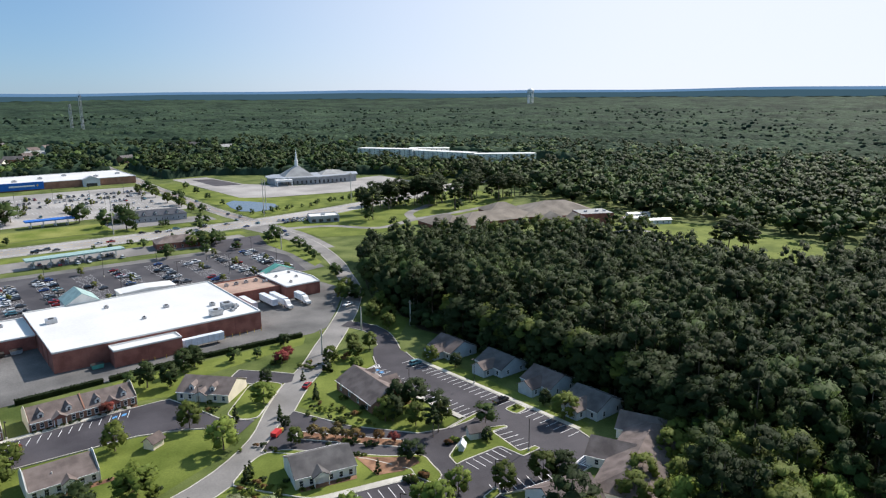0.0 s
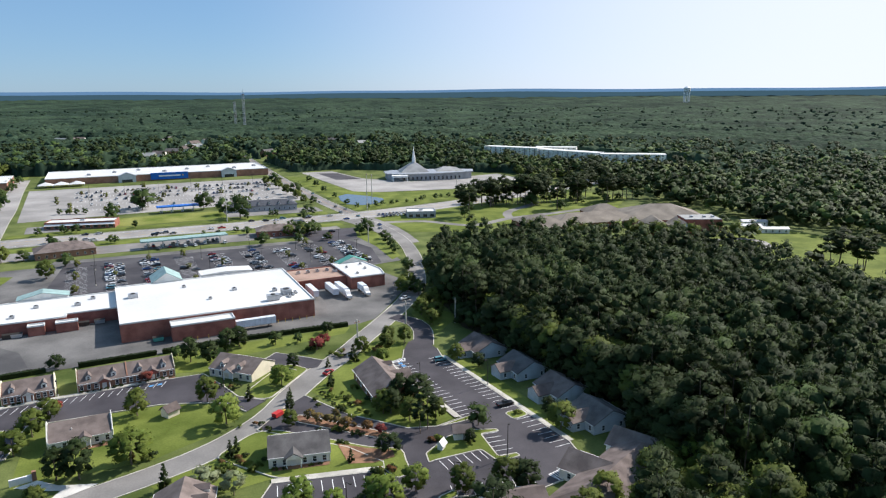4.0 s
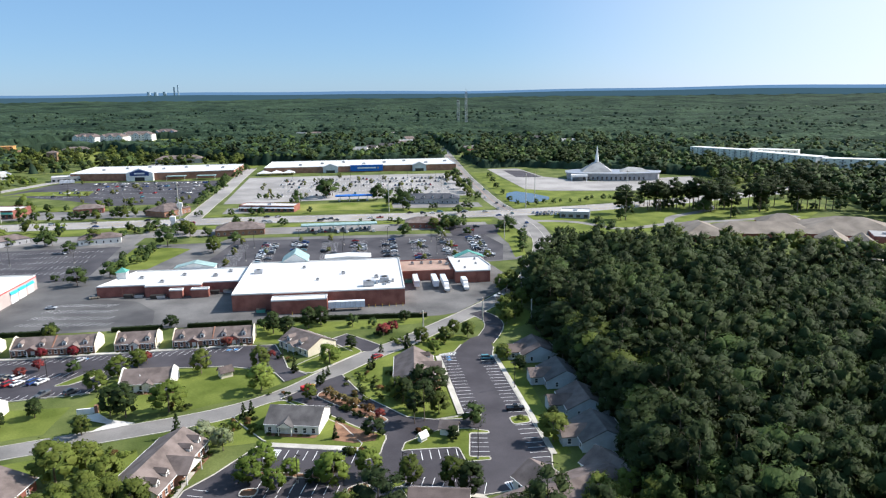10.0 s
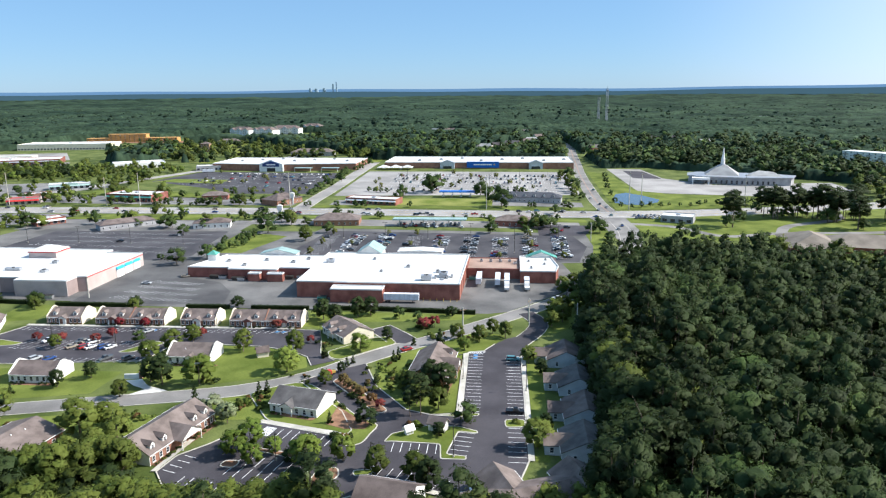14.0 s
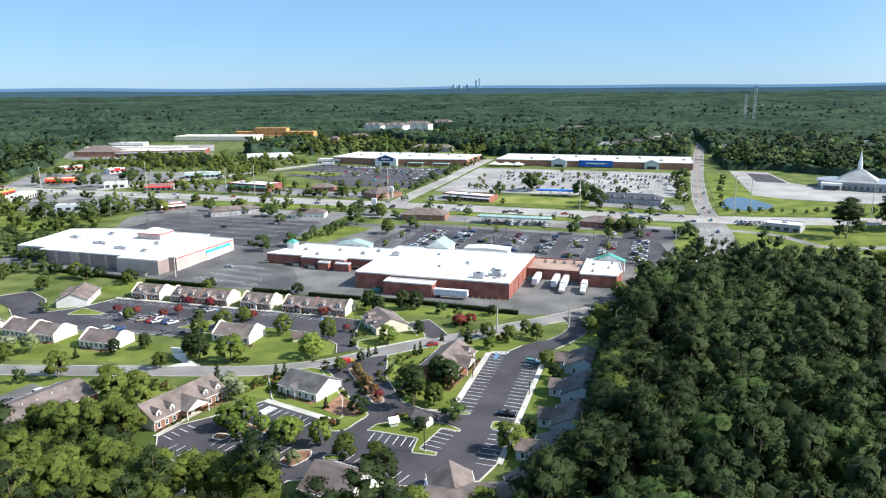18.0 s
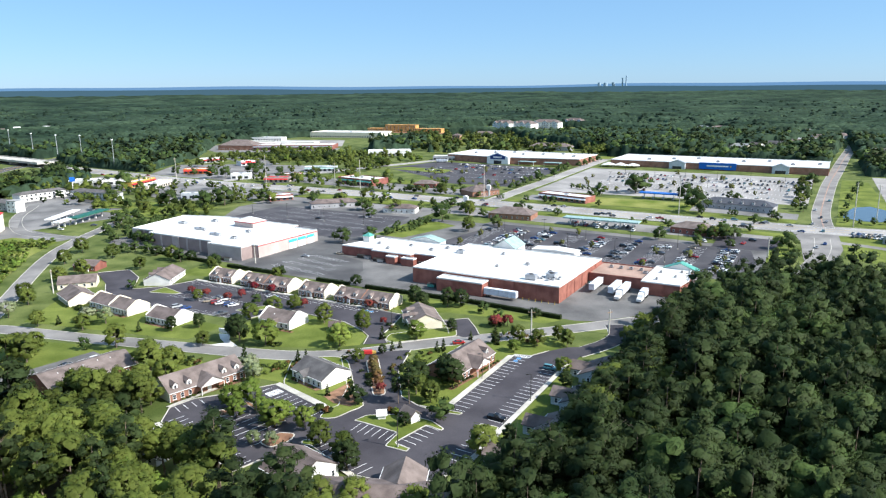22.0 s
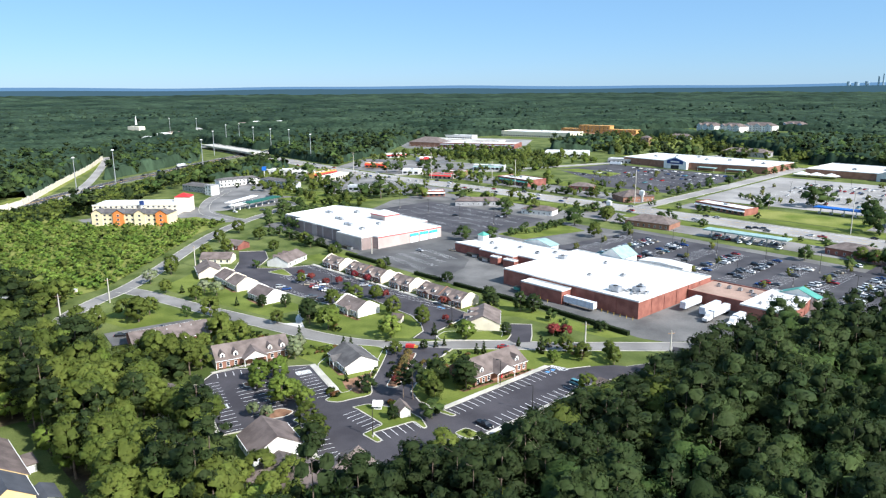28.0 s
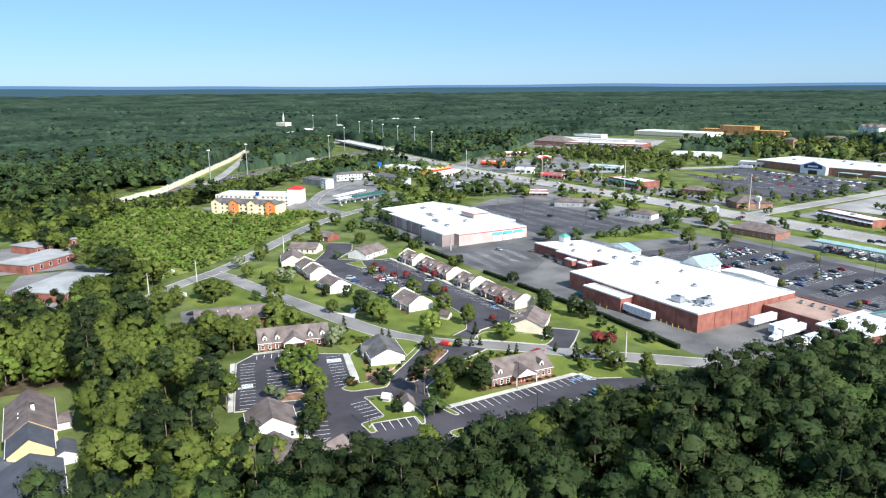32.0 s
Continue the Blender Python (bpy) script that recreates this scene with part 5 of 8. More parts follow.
def block(name, x, y, rot, w, d, h, floors, cols, walls, roof_mat, label, ridge=0.0, gables=(), gable_mat=None, balcony=None, category="building", both=False):
    """A building of several storeys with a window in each bay."""
    ob = empty(name, x, y, rot, label=label, category=category)
    part("wall", Geo().box(-w / 2, -d / 2, -3, w / 2, d / 2, h), walls, ob)
    if ridge:
        v = [(-w / 2 - 0.6, -d / 2 - 0.6, h), (w / 2 + 0.6, -d / 2 - 0.6, h), (w / 2 + 0.6, d / 2 + 0.6, h), (-w / 2 - 0.6, d / 2 + 0.6, h), (-w / 2 + d / 2, 0, h + ridge), (w / 2 - d / 2, 0, h + ridge)]
        part("roof", Geo().add(v, [(3, 2, 1, 0), (0, 1, 5, 4), (1, 2, 5), (2, 3, 4, 5), (3, 0, 4)]), roof_mat, ob)
    else:
        part("roof", Geo().box(-w / 2 - 0.3, -d / 2 - 0.3, h, w / 2 + 0.3, d / 2 + 0.3, h + 0.5), roof_mat, ob)
    fh = h / floors
    for side in ((-1, 1) if both else (-1,)):
        for f in range(floors):
            for c in range(cols):
                window(ob, -w / 2 + w * (c + 0.5) / cols, side * (d / 2 + 0.08), f * fh + fh * 0.3, min(1.8, w / cols * 0.5), fh * 0.5, 0 if side < 0 else 180, far=True)
    for gxx_, gw in gables:
        g = Geo().sweep([(gxx_ - gw / 2, -1), (gxx_ + gw / 2, -1), (gxx_ + gw / 2, h + 0.3), (gxx_, h + gw * 0.35), (gxx_ - gw / 2, h + 0.3)], "y", -d / 2 - 1.2, 0)
        part("bay_front", g, gable_mat if (int(gxx_) // 16) % 2 else (walls if gable_mat == "wall_orange" else gable_mat), ob)
        part("bay_roof", Geo().sweep([(gxx_ - gw / 2 - 0.5, h), (gxx_, h + gw * 0.36), (gxx_ + gw / 2 + 0.5, h), (gxx_ + gw / 2 + 0.5, h + 0.3), (gxx_, h + gw * 0.36 + 0.35), (gxx_ - gw / 2 - 0.5, h + 0.3)], "y", -d / 2 - 1.6, 0), roof_mat, ob)
        for f in range(floors):
            window(ob, gxx_, -d / 2 - 1.28, f * fh + fh * 0.3, 1.8, fh * 0.5, 0, far=True)
    if balcony:
        for f in range(1, floors):
            for c in range(0, cols, 2):
                part("balcony", Geo().box(-w / 2 + w * (c + 0.1) / cols, -d / 2 - 1.5, f * fh - 0.2, -w / 2 + w * (c + 0.9) / cols, -d / 2, f * fh + 0.9), balcony, ob)
    return ob


block("motel_office", -486, 150, 13, 9, 9, 9, 3, 2, "white", "roof_grey", "white square motel office tower", category="motel")
block("brown_house", -454, 846, 10, 13, 13, 13, 3, 3, "wood", "shingle", "tall narrow brown house in a field", 3)
hotel = block("hotel", -391, 46, 44, 58, 15, 9, 3, 14, "wall_yellow", "shingle_grey", "three-storey cream and orange hotel with grey roof", 2.5, ((-24, 8), (-8, 8), (8, 8), (24, 8)), "wall_orange", category="hotel")
block("hotel", -436, 67, 50, 66, 26, 8.2, 3, 16, "siding_cream", "membrane", "long cream hotel with a flat white roof", category="hotel")
rt = empty("hotel_tower", -420, 96, 50, label="hotel stair tower with a red hipped roof", category="tower")
part("shaft", Geo().box(-6, -6, -1, 6, 6, 12), "siding_cream", rt)
part("roof", Geo().add([(-6.6, -6.6, 12), (6.6, -6.6, 12), (6.6, 6.6, 12), (-6.6, 6.6, 12), (0, 0, 15)], [(3, 2, 1, 0), (0, 1, 4), (1, 2, 4), (2, 3, 4), (3, 0, 4)]), "red", rt)
block("motel", -532, 199, 88, 44, 12, 6.5, 2, 11, "siding", "shingle_grey", "two-storey white motel with grey roof", 2, balcony="white", category="motel")
block("motel", -486, 222, 5, 52, 12, 6.5, 2, 13, "siding_blue", "shingle_grey", "two-storey white motel with a blue gallery", 2, balcony="white", category="motel")
block("motel", -517, 152, 13, 36, 14, 6, 2, 8, "wall_grey", "shingle_grey", "grey two-storey motel with hipped roof", 2.5, category="motel")
for ax, ay, ar, aw in ((462, 716, -62, 90), (500, 630, -74, 100), (548, 556, -38, 84), (520, 690, -40, 60)):
    block("apartment_building", ax, ay, ar, aw, 20, 14, 4, max(8, int(aw / 8)), "siding", "membrane", "white four-storey apartment block with a flat roof", balcony="wall_grey", category="apartment block")
for ax, ay, ar, aw in ((-543, 1230, -25, 54), (-494, 1228, -18, 50), (-470, 1292, -5, 62), (-437, 1378, -8, 46)):
    block("apartment_building", ax, ay, ar, aw, 24, 12.5, 3, 9, "siding", "shingle", "white apartment block with brown gabled roofs", 6.5, ((-aw * 0.36, 11), (0, 11), (aw * 0.36, 11)), "siding_blue", balcony="white", category="apartment block")
for ax, ay, aw, ah in ((-690, 1048, 66, 14), (-625, 1046, 58, 8), (-740, 1040, 44, 7)):
    c = block("unfinished_building", ax, ay, 10, aw, 20, ah, max(2, int(ah / 3.5)), 8, "ply", "ply", "unfinished wooden building under construction", category="building site")
flat("building_site", [(-780, 1010), (-580, 1018), (-570, 1070), (-770, 1060)], "mulch", "bare orange earth of a building site", "bare earth", dz=0.2)
for bx, by, br, bw, bd in ((-284, -102, 132, 36, 22), (-330, -98, 128, 30, 20)):
    block("brick_shop", bx, by, br, bw, bd, 4.8, 1, 6, "brick", "roof_grey", "low brick shop building with a pale metal roof", category="shop")
block("grey_shop", -216, -92, 139.5, 36, 27, 4.6, 1, 7, "brick", "roof_grey", "low brick shop with a flat grey roof", category="shop")

# church
church = empty("church", 240, 545, -12, label="grey modern church with a white steeple", category="church")
church.matrix_world = pose(226, 541, hz(226, 541), 0, 0, -14) @ Matrix.Diagonal((0.84, 0.9, 1.0, 1.0))
part("nave", Geo().prism([(-40, -12), (-26, -22), (20, -26), (72, -14), (78, 8), (46, 22), (-30, 22), (-40, 8)], -3, 6.5), "wall_grey", church)
part("wing_roof", Geo().prism([(-42, -13), (-26, -23), (20, -27), (74, -15), (80, 9), (46, 23), (-30, 23), (-42, 9)], 6.5, 7.4), "metal_grey", church)
part("roof", Geo().add([(-22, -12, 7.4), (16, -12, 7.4), (18, 18, 7.4), (-22, 18, 7.4), (-4, 4, 18), (0, 4, 18)], [(3, 2, 1, 0), (0, 1, 5, 4), (1, 2, 5), (2, 3, 4, 5), (3, 0, 4)]), "roof_grey", church, "steep grey sanctuary roof")
part("side_roof", Geo().add([(26, -10, 7.4), (64, -8, 7.4), (62, 14, 7.4), (28, 16, 7.4), (38, 3, 12), (54, 3, 11)], [(3, 2, 1, 0), (0, 1, 5, 4), (1, 2, 5), (2, 3, 4, 5), (3, 0, 4)]), "roof_grey", church)
st = part("steeple", Geo().tube(-2, 4, 17, 23, 2.4, 2.2, 8), "white", church, "white steeple")
part("spire", Geo().tube(-2, 4, 23, 35, 1.9, 0.05, 8), "white", st)
pc = part("portico", Geo().box(-36, -31, 4.2, -16, -19, 6.2), "white", church, "white entrance portico")
for px, py in ((-35, -30), (-17, -30), (-35, -20), (-17, -20)):
    part("column", Geo().box(px - 0.6, py - 0.6, -3, px + 0.6, py + 0.6, 4.2), "white", pc)
for i in range(14):
    window(church, -20 + i * 5.6, -26.3 + abs(i - 6) * 0.2 - (0.4 if i > 7 else 0), 0.6, 2.4, 3.6, 0, "window", "metal_grey")

# school
school = empty("school", 255, 225, 0, label="sprawling brick school with wide brown roofs", category="school")
for k, (ox, oy, rot, w, d, h, r, gable) in enumerate(((192, 243, -8, 30, 40, 4.5, 6, False), (232, 238, -12, 66, 28, 4.5, 5.5, False), (286, 226, -28, 62, 46, 5, 8.5, False), (254, 194, 62, 30, 18, 4.5, 5, True), (266, 184, 62, 24, 15, 4.5, 5, True), (262, 262, -20, 30, 24, 4.5, 6, False))):
    wg = part("wing", Geo().box(-w / 2, -d / 2, -3, w / 2, d / 2, h), "brick", school, at=pose(ox - 255, oy - 225, 0, 0, 0, rot))
    if gable:
        part("gable", Geo().sweep([(-d / 2, h - 0.1), (d / 2, h - 0.1), (0, h + r - 0.1)], "x", -w / 2 + 0.1, w / 2 - 0.1), "siding", wg, "white gable with a round vent")
        part("wing_roof", gable_roof(w, d, h, h + r, 0.8), "shingle_tan", wg)
    else:
        q = min(w, d) / 2
        a, b = max(0.5, w / 2 - q), max(0.5, d / 2 - q)
        v = [(-w / 2 - 1, -d / 2 - 1, h), (w / 2 + 1, -d / 2 - 1, h), (w / 2 + 1, d / 2 + 1, h), (-w / 2 - 1, d / 2 + 1, h)]
        v += [(-a, 0, h + r), (a, 0, h + r)] if w >= d else [(0, -b, h + r), (0, b, h + r)]
        f = [(3, 2, 1, 0), (0, 1, 5, 4), (1, 2, 5), (2, 3, 4, 5), (3, 0, 4)] if w >= d else [(3, 2, 1, 0), (0, 1, 4), (1, 2, 5, 4), (2, 3, 5), (3, 0, 4, 5)]
        part("wing_roof", Geo().add(v, f), "shingle_tan", wg)
    for i in range(int(w / 6)):
        window(wg, -w / 2 + w * (i + 0.5) / int(w / 6), -d / 2 - 0.1, 0.9, 2.2, 1.8, 0, far=True)
gym = part("gym", Geo().box(-13, -11, -3, 13, 11, 7.5), "brick", school, "brick gymnasium with a pale flat roof", at=pose(38, -31, 0, 0, 0, -28))
part("gym_roof", Geo().box(-12.6, -10.6, 7.5, 12.6, 10.6, 7.8), "roof_grey", gym)
for ox in (-7, 2, 8):
    part("roof_unit", Geo().box(ox, -3, 7.8, ox + 2, -1, 9), "metal_grey", gym)
part("canopy", Geo().box(-26, -16, 3.2, -13.2, -11.2, 3.6), "white", gym)
for tx, ty in ((322, 176), (340, 186), (330, 160)):
    house(tx, ty, -30, 18, 7, 3, 4, "siding", "metal_grey", "pale portable classroom beside a school", win=4, back_win=0, name="portable_classroom", category="classroom")

# scattered houses in the far woods
FAR_HOUSES = [(-10, 903), (13, 940), (49, 1010), (90, 1151), (37, 1257), (-148, 1311), (-117, 1326), (258, 1413), (308, 1391), (-124, 1299), (-135, 1020), (-30, 880), (39, 985), (136, 870), (267, 1431), (257, 1051), (303, 1079), (328, 990), (60, 1100), (20, 1180), (731, 1927)]
FAR_SHOPS = [(-1261, 376), (-1342, 438), (-1372, 472), (-1338, 523), (-1498, 637), (-1566, 733), (-1524, 754), (-1561, 836), (-1850, 567), (-1450, 560), (-1600, 790)]
for i, (hx, hy) in enumerate(FAR_HOUSES):
    house(hx, hy, 25 * (i % 5) - 40, 20 + 3 * (i % 3), 12, 5.5, 9.5, ("siding", "brick_light", "siding_cream")[i % 3], ("shingle", "shingle_grey", "roof_grey")[i % 3], "two-storey house half hidden in far woods", win=4, back_win=0, name="far_house", category="house", group="houses in the far woods")
for i, (hx, hy) in enumerate(FAR_SHOPS):
    house(hx, hy, 60 + 12 * (i % 3), 20 + 5 * (i % 3), 12, 6, 8.5, ("siding", "wall_grey", "siding_cream")[i % 3], ("roof_grey", "membrane", "shingle")[i % 3], "distant white building with a pale roof", hip=True, win=6, back_win=0, name="far_building", category="building", group="distant white buildings")

# towers and far structures
def lattice_mast(x, y, h, label):
    ob = empty("radio_mast", x, y, 20, label=label, category="mast")
    for a in range(3):
        c, s = math.cos(a * 2.094), math.sin(a * 2.094)
        part("leg", Geo().tube(c * 3, s * 3, -2, h, 0.7, 0.5, 6), "metal_grey", ob)
    for k in range(10):
        part("ring", Geo().tube(0, 0, h * k / 10 + 4, h * k / 10 + 4.3, 3.0 - 0.1 * k, 2.9 - 0.1 * k, 6), "metal_grey", ob)
    part("aerial", Geo().tube(0, 0, h - 5, h - 3, 2.6, 2.6, 8).tube(0, 0, h, h + 8, 0.4, 0.2, 6), "metal_dark", ob)


lattice_mast(253, 1661, 92, "tall grey lattice radio mast above the woods")
lattice_mast(236, 1690, 70, "grey lattice radio mast above the woods")
wt = empty("water_tower", 2268, 2178, 0, label="white water tower above distant woods", category="water tower")
for a in range(6):
    part("leg", Geo().tube(13 * math.cos(a * 1.047), 13 * math.sin(a * 1.047), -6, 62, 1.4, 1.2, 8), "white", wt)
part("tank", Geo().tube(0, 0, 58, 64, 9, 15, 20).tube(0, 0, 64, 76, 15, 15, 20).tube(0, 0, 76, 82, 15, 6, 20), "white", wt)
station = empty("power_plant", -1190, 4200, 0, label="distant power station, its tall chimneys tinted with painted haze", category="power station")
for ox, h, r in ((-60, 46, 12), (-20, 44, 14), (30, 46, 12), (85, 72, 5), (108, 84, 5)):
    part("chimney", Geo().tube(ox, 0, 0, h, r, r * 0.85, 12), "haze_grey", station)
bridge = empty("bridge", -890, 368, -5, 3.0, label="long pale concrete road bridge over a highway", category="bridge")
part("deck", Geo().box(-110, -13, 5.5, 110, 13, 7), "concrete", bridge)
for s in (-13, 12.5):
    part("barrier", Geo().box(-110, s, 7, 110, s + 0.5, 8.1), "concrete", bridge)
for px in (-80, -30, 30, 80):
    part("pier", Geo().box(px - 1, -10, -6, px + 1, 10, 5.5), "concrete", bridge)
wallpts = smooth_line([(-410, -112), (-457, -64), (-519, -21), (-551, 7), (-679, 71), (-809, 137), (-930, 190)], 18)
snd = empty("sound_wall", -551, 7, 0, label="long tan concrete sound wall of panels and posts", category="wall")
for i, ((x0, y0), (x1, y1)) in enumerate(zip(wallpts, wallpts[1:])):
    L = math.hypot(x1 - x0, y1 - y0)
    part("panel", Geo().box(0.5, -0.2, -2, L - 0.5, 0.2, 5.2 + 0.4 * (i % 2)), "siding_cream", snd, at=snd.matrix_world.inverted() @ pose(x0, y0, hz(x0, y0), 0, 0, math.degrees(math.atan2(y1 - y0, x1 - x0))))
    part("post", Geo().box(-0.5, -0.45, -2, 0.5, 0.45, 6.2), "concrete", snd, at=snd.matrix_world.inverted() @ pose(x0, y0, hz(x0, y0), 0, 0, math.degrees(math.atan2(y1 - y0, x1 - x0))))


# ---- trees ----
def unit(rng, n):
    v = rng.normal(size=(n, 3))
    return v / np.linalg.norm(v, axis=1)[:, None]


def leaf_facets(rng, pos, nrm, size):
    """One three-cornered leaf clump at each place, facing roughly along nrm."""
    n = len(pos)
    nrm = nrm + rng.normal(size=(n, 3)) * 0.5
    nrm /= np.linalg.norm(nrm, axis=1)[:, None]
    t = np.cross(nrm, rng.normal(size=(n, 3)))
    t /= np.linalg.norm(t, axis=1)[:, None] + 1e-9
    b = np.cross(nrm, t)
    s = (size * rng.uniform(0.7, 1.35, n))[:, None]
    k = rng.uniform(0.6, 1.0, (n, 1))
    v = np.stack([pos - t * s - b * s * k * 0.7, pos + t * s - b * s * k * 0.6, pos + t * s * rng.uniform(-0.4, 0.4, (n, 1)) + b * s * k * 1.25], 1)
    return v.reshape(-1, 3)


def leafy_mesh(name, verts, tris, n_leaf, normals, tint, mats):
    """A mesh of leaf facets and inner masses, softly shaded as whole clumps."""
    me = bpy.data.meshes.new(name)
    me.vertices.add(len(verts))
    me.vertices.foreach_set("co", np.ascontiguousarray(verts, np.float32).ravel())
    me.loops.add(tris.size)
    me.loops.foreach_set("vertex_index", tris.ravel().astype(np.int32))
    me.polygons.add(len(tris))
    me.polygons.foreach_set("loop_start", np.arange(len(tris), dtype=np.int32) * 3)
    for m in mats:
        me.materials.append(m)
    me.polygons.foreach_set("material_index", np.where(np.arange(len(tris)) < n_leaf, 0, 1).astype(np.int32))
    me.update(calc_edges=True)
    me.attributes.new("tint", "FLOAT", "POINT").data.foreach_set("value", np.ascontiguousarray(tint, np.float32))
    nn = normals / (np.linalg.norm(normals, axis=1)[:, None] + 1e-9)
    me.attributes.new("custom_normal", "FLOAT_VECTOR", "POINT").data.foreach_set("vector", np.ascontiguousarray(nn, np.float32).ravel())
    return me


def core_shape(level):
    bm = bmesh.new()
    bmesh.ops.create_icosphere(bm, subdivisions=level, radius=1)
    bm.verts.ensure_lookup_table()
    v = np.array([x.co[:] for x in bm.verts])
    f = [tuple(p.index for p in q.verts) for q in bm.faces]
    bm.free()
    return v, np.array(f)


CORES = {1: core_shape(1), 2: core_shape(2)}


def crown_arrays(kind, seed, quads, size, clumps=None, level=1):
    """Leafy clumps of a crown about 1 high, standing on z = 0 with its trunk foot there: solid hearts with leaf facets round them."""
    rng = np.random.default_rng(seed)
    if kind == "pine":
        n = clumps or 17
        h = np.linspace(0.50, 0.955, n) + rng.normal(size=n) * 0.012
        rad = 0.155 * np.sin(np.pi * np.clip((h - 0.30) / 0.80, 0, 1)) ** 0.8 * rng.uniform(0.65, 1.15, n)
        a = np.arange(n) * 2.4 + rng.uniform(0, 0.9, n)
        rad[-1] = 0.01
        cen = np.stack([np.cos(a) * rad, np.sin(a) * rad, h], 1)
        cr, flat = rng.uniform(0.062, 0.098, n) * (17 / n) ** 0.45, 0.72
        mid = (0, 0, 0.66)
    elif kind == "cone":
        n = clumps or 14
        h = np.linspace(0.08, 0.95, n)
        a = np.arange(n) * 2.4
        rad = 0.17 * (1.02 - h)
        cen = np.stack([np.cos(a) * rad, np.sin(a) * rad, h], 1)
        cr, flat = 0.03 + 0.13 * (1 - h), 1.2
        mid = (0, 0, 0.35)
    elif kind == "shrub":
        n = clumps or 9
        d = unit(rng, n)
        d[:, 2] = np.abs(d[:, 2]) * 0.8
        cen = d * [0.38, 0.38, 0.4] + [0, 0, 0.32]
        cr, flat = rng.uniform(0.2, 0.3, n), 0.9
        mid = (0, 0, 0.25)
    else:
        n = clumps or 18
        wide = {"oak": 0.36, "tall": 0.235, "dark": 0.27, "crape": 0.4, "round": 0.46}.get(kind, 0.33)
        lo = {"oak": 0.51, "tall": 0.63, "dark": 0.49, "crape": 0.62, "round": 0.5}.get(kind, 0.56)
        k = np.arange(n) + 0.5
        up = 1 - 1.75 * k / n
        turn = np.arange(n) * 2.4 + rng.uniform(-0.5, 0.5, n)
        d = np.stack([np.cos(turn) * np.sqrt(1 - np.clip(up, -1, 1) ** 2), np.sin(turn) * np.sqrt(1 - np.clip(up, -1, 1) ** 2), up], 1)
        cen = d * rng.uniform(0.66, 0.86, (n, 1)) * [wide, wide, (1 - lo) * 0.92] + [0, 0, lo]
        cr, flat = rng.uniform(0.115, 0.175, n) * (wide / 0.33) ** 0.5 * (18 / n) ** 0.4, 0.88
        mid = (0, 0, lo - 0.12)
    cr = np.broadcast_to(cr, (n,))
    idx = rng.integers(0, n, quads)
    d = unit(rng, quads)
    out = cen[idx] - np.array(mid)
    d = d + 0.6 * out / (np.linalg.norm(out, axis=1)[:, None] + 1e-6)
    d /= np.linalg.norm(d, axis=1)[:, None]
    pos = cen[idx] + d * (cr[idx] * rng.uniform(0.66, 1.12, quads))[:, None] * [1, 1, flat]
    v = leaf_facets(rng, pos, d + [0, 0, 0.25], size)
    q = np.arange(quads * 3).reshape(-1, 3)
    whole = out / (np.linalg.norm(out, axis=1)[:, None] + 1e-6)
    soft = np.repeat(0.42 * d + 0.72 * whole + rng.normal(size=(quads, 3)) * 0.12, 3, axis=0)
    shape, tris = CORES[level]
    cv, cf, cn = [], [], []
    for i in range(n):
        lump = rng.uniform(0.60, 1.18, (len(shape), 1))
        cv.append(shape * lump * cr[i] * 0.80 * np.array([1, 1, flat]) + cen[i])
        cf.append(tris + len(v) + i * len(shape))
        o = cen[i] - np.array(mid)
        cn.append(0.5 * shape + 0.7 * o / (np.linalg.norm(o) + 1e-6) + rng.normal(size=shape.shape) * 0.15)
    return v, q, np.concatenate(cv), np.concatenate(cf), np.concatenate([soft] + cn)


def crown_mesh(kind, mat, seed, quads=420, size=0.05, clumps=None):
    v, q, cv, cf, nn = crown_arrays(kind, seed, quads, size, clumps)
    allv = np.concatenate([v, cv])
    return leafy_mesh("crown", allv, np.concatenate([q, cf]), len(q), nn, np.full(len(allv), 0.5), [M[mat], M[mat + "_core"]])


def trunk_mesh(kind, seed):
    rng = random.Random(seed)
    g = Geo()
    top = {"pine": 0.95, "shrub": 0.3, "cone": 0.8}.get(kind, 0.62)
    r = 0.012 if kind == "pine" else 0.022
    x = y = 0.0
    z, seg = -0.03, 4
    for k in range(seg):
        nx_, ny_ = x + rng.uniform(-0.012, 0.012), y + rng.uniform(-0.012, 0.012)
        r0, r1 = r * (1 - 0.7 * k / seg), r * (1 - 0.7 * (k + 1) / seg)
        ring = [(math.cos(i * 1.0472), math.sin(i * 1.0472)) for i in range(6)]
        z1 = z + (top + 0.03) / seg
        g.add([(x + c * r0, y + s * r0, z) for c, s in ring] + [(nx_ + c * r1, ny_ + s * r1, z1) for c, s in ring], [(i, (i + 1) % 6, 6 + (i + 1) % 6, 6 + i) for i in range(6)])
        if k >= 1 and kind != "cone":
            for _ in range(2):
                a, L = rng.uniform(0, 6.28), rng.uniform(0.10, 0.2)
                ex, ey, ez = nx_ + math.cos(a) * L, ny_ + math.sin(a) * L, z1 + L * 0.7
                w = r1 * 0.6
                g.add([(nx_ - w, ny_, z1), (nx_ + w, ny_ - w, z1), (nx_, ny_ + w, z1), (ex, ey, ez)], [(0, 1, 3), (1, 2, 3), (2, 0, 3)])
        x, y, z = nx_, ny_, z1
    return link_mesh("trunk", g.v, g.f, M["bark"])


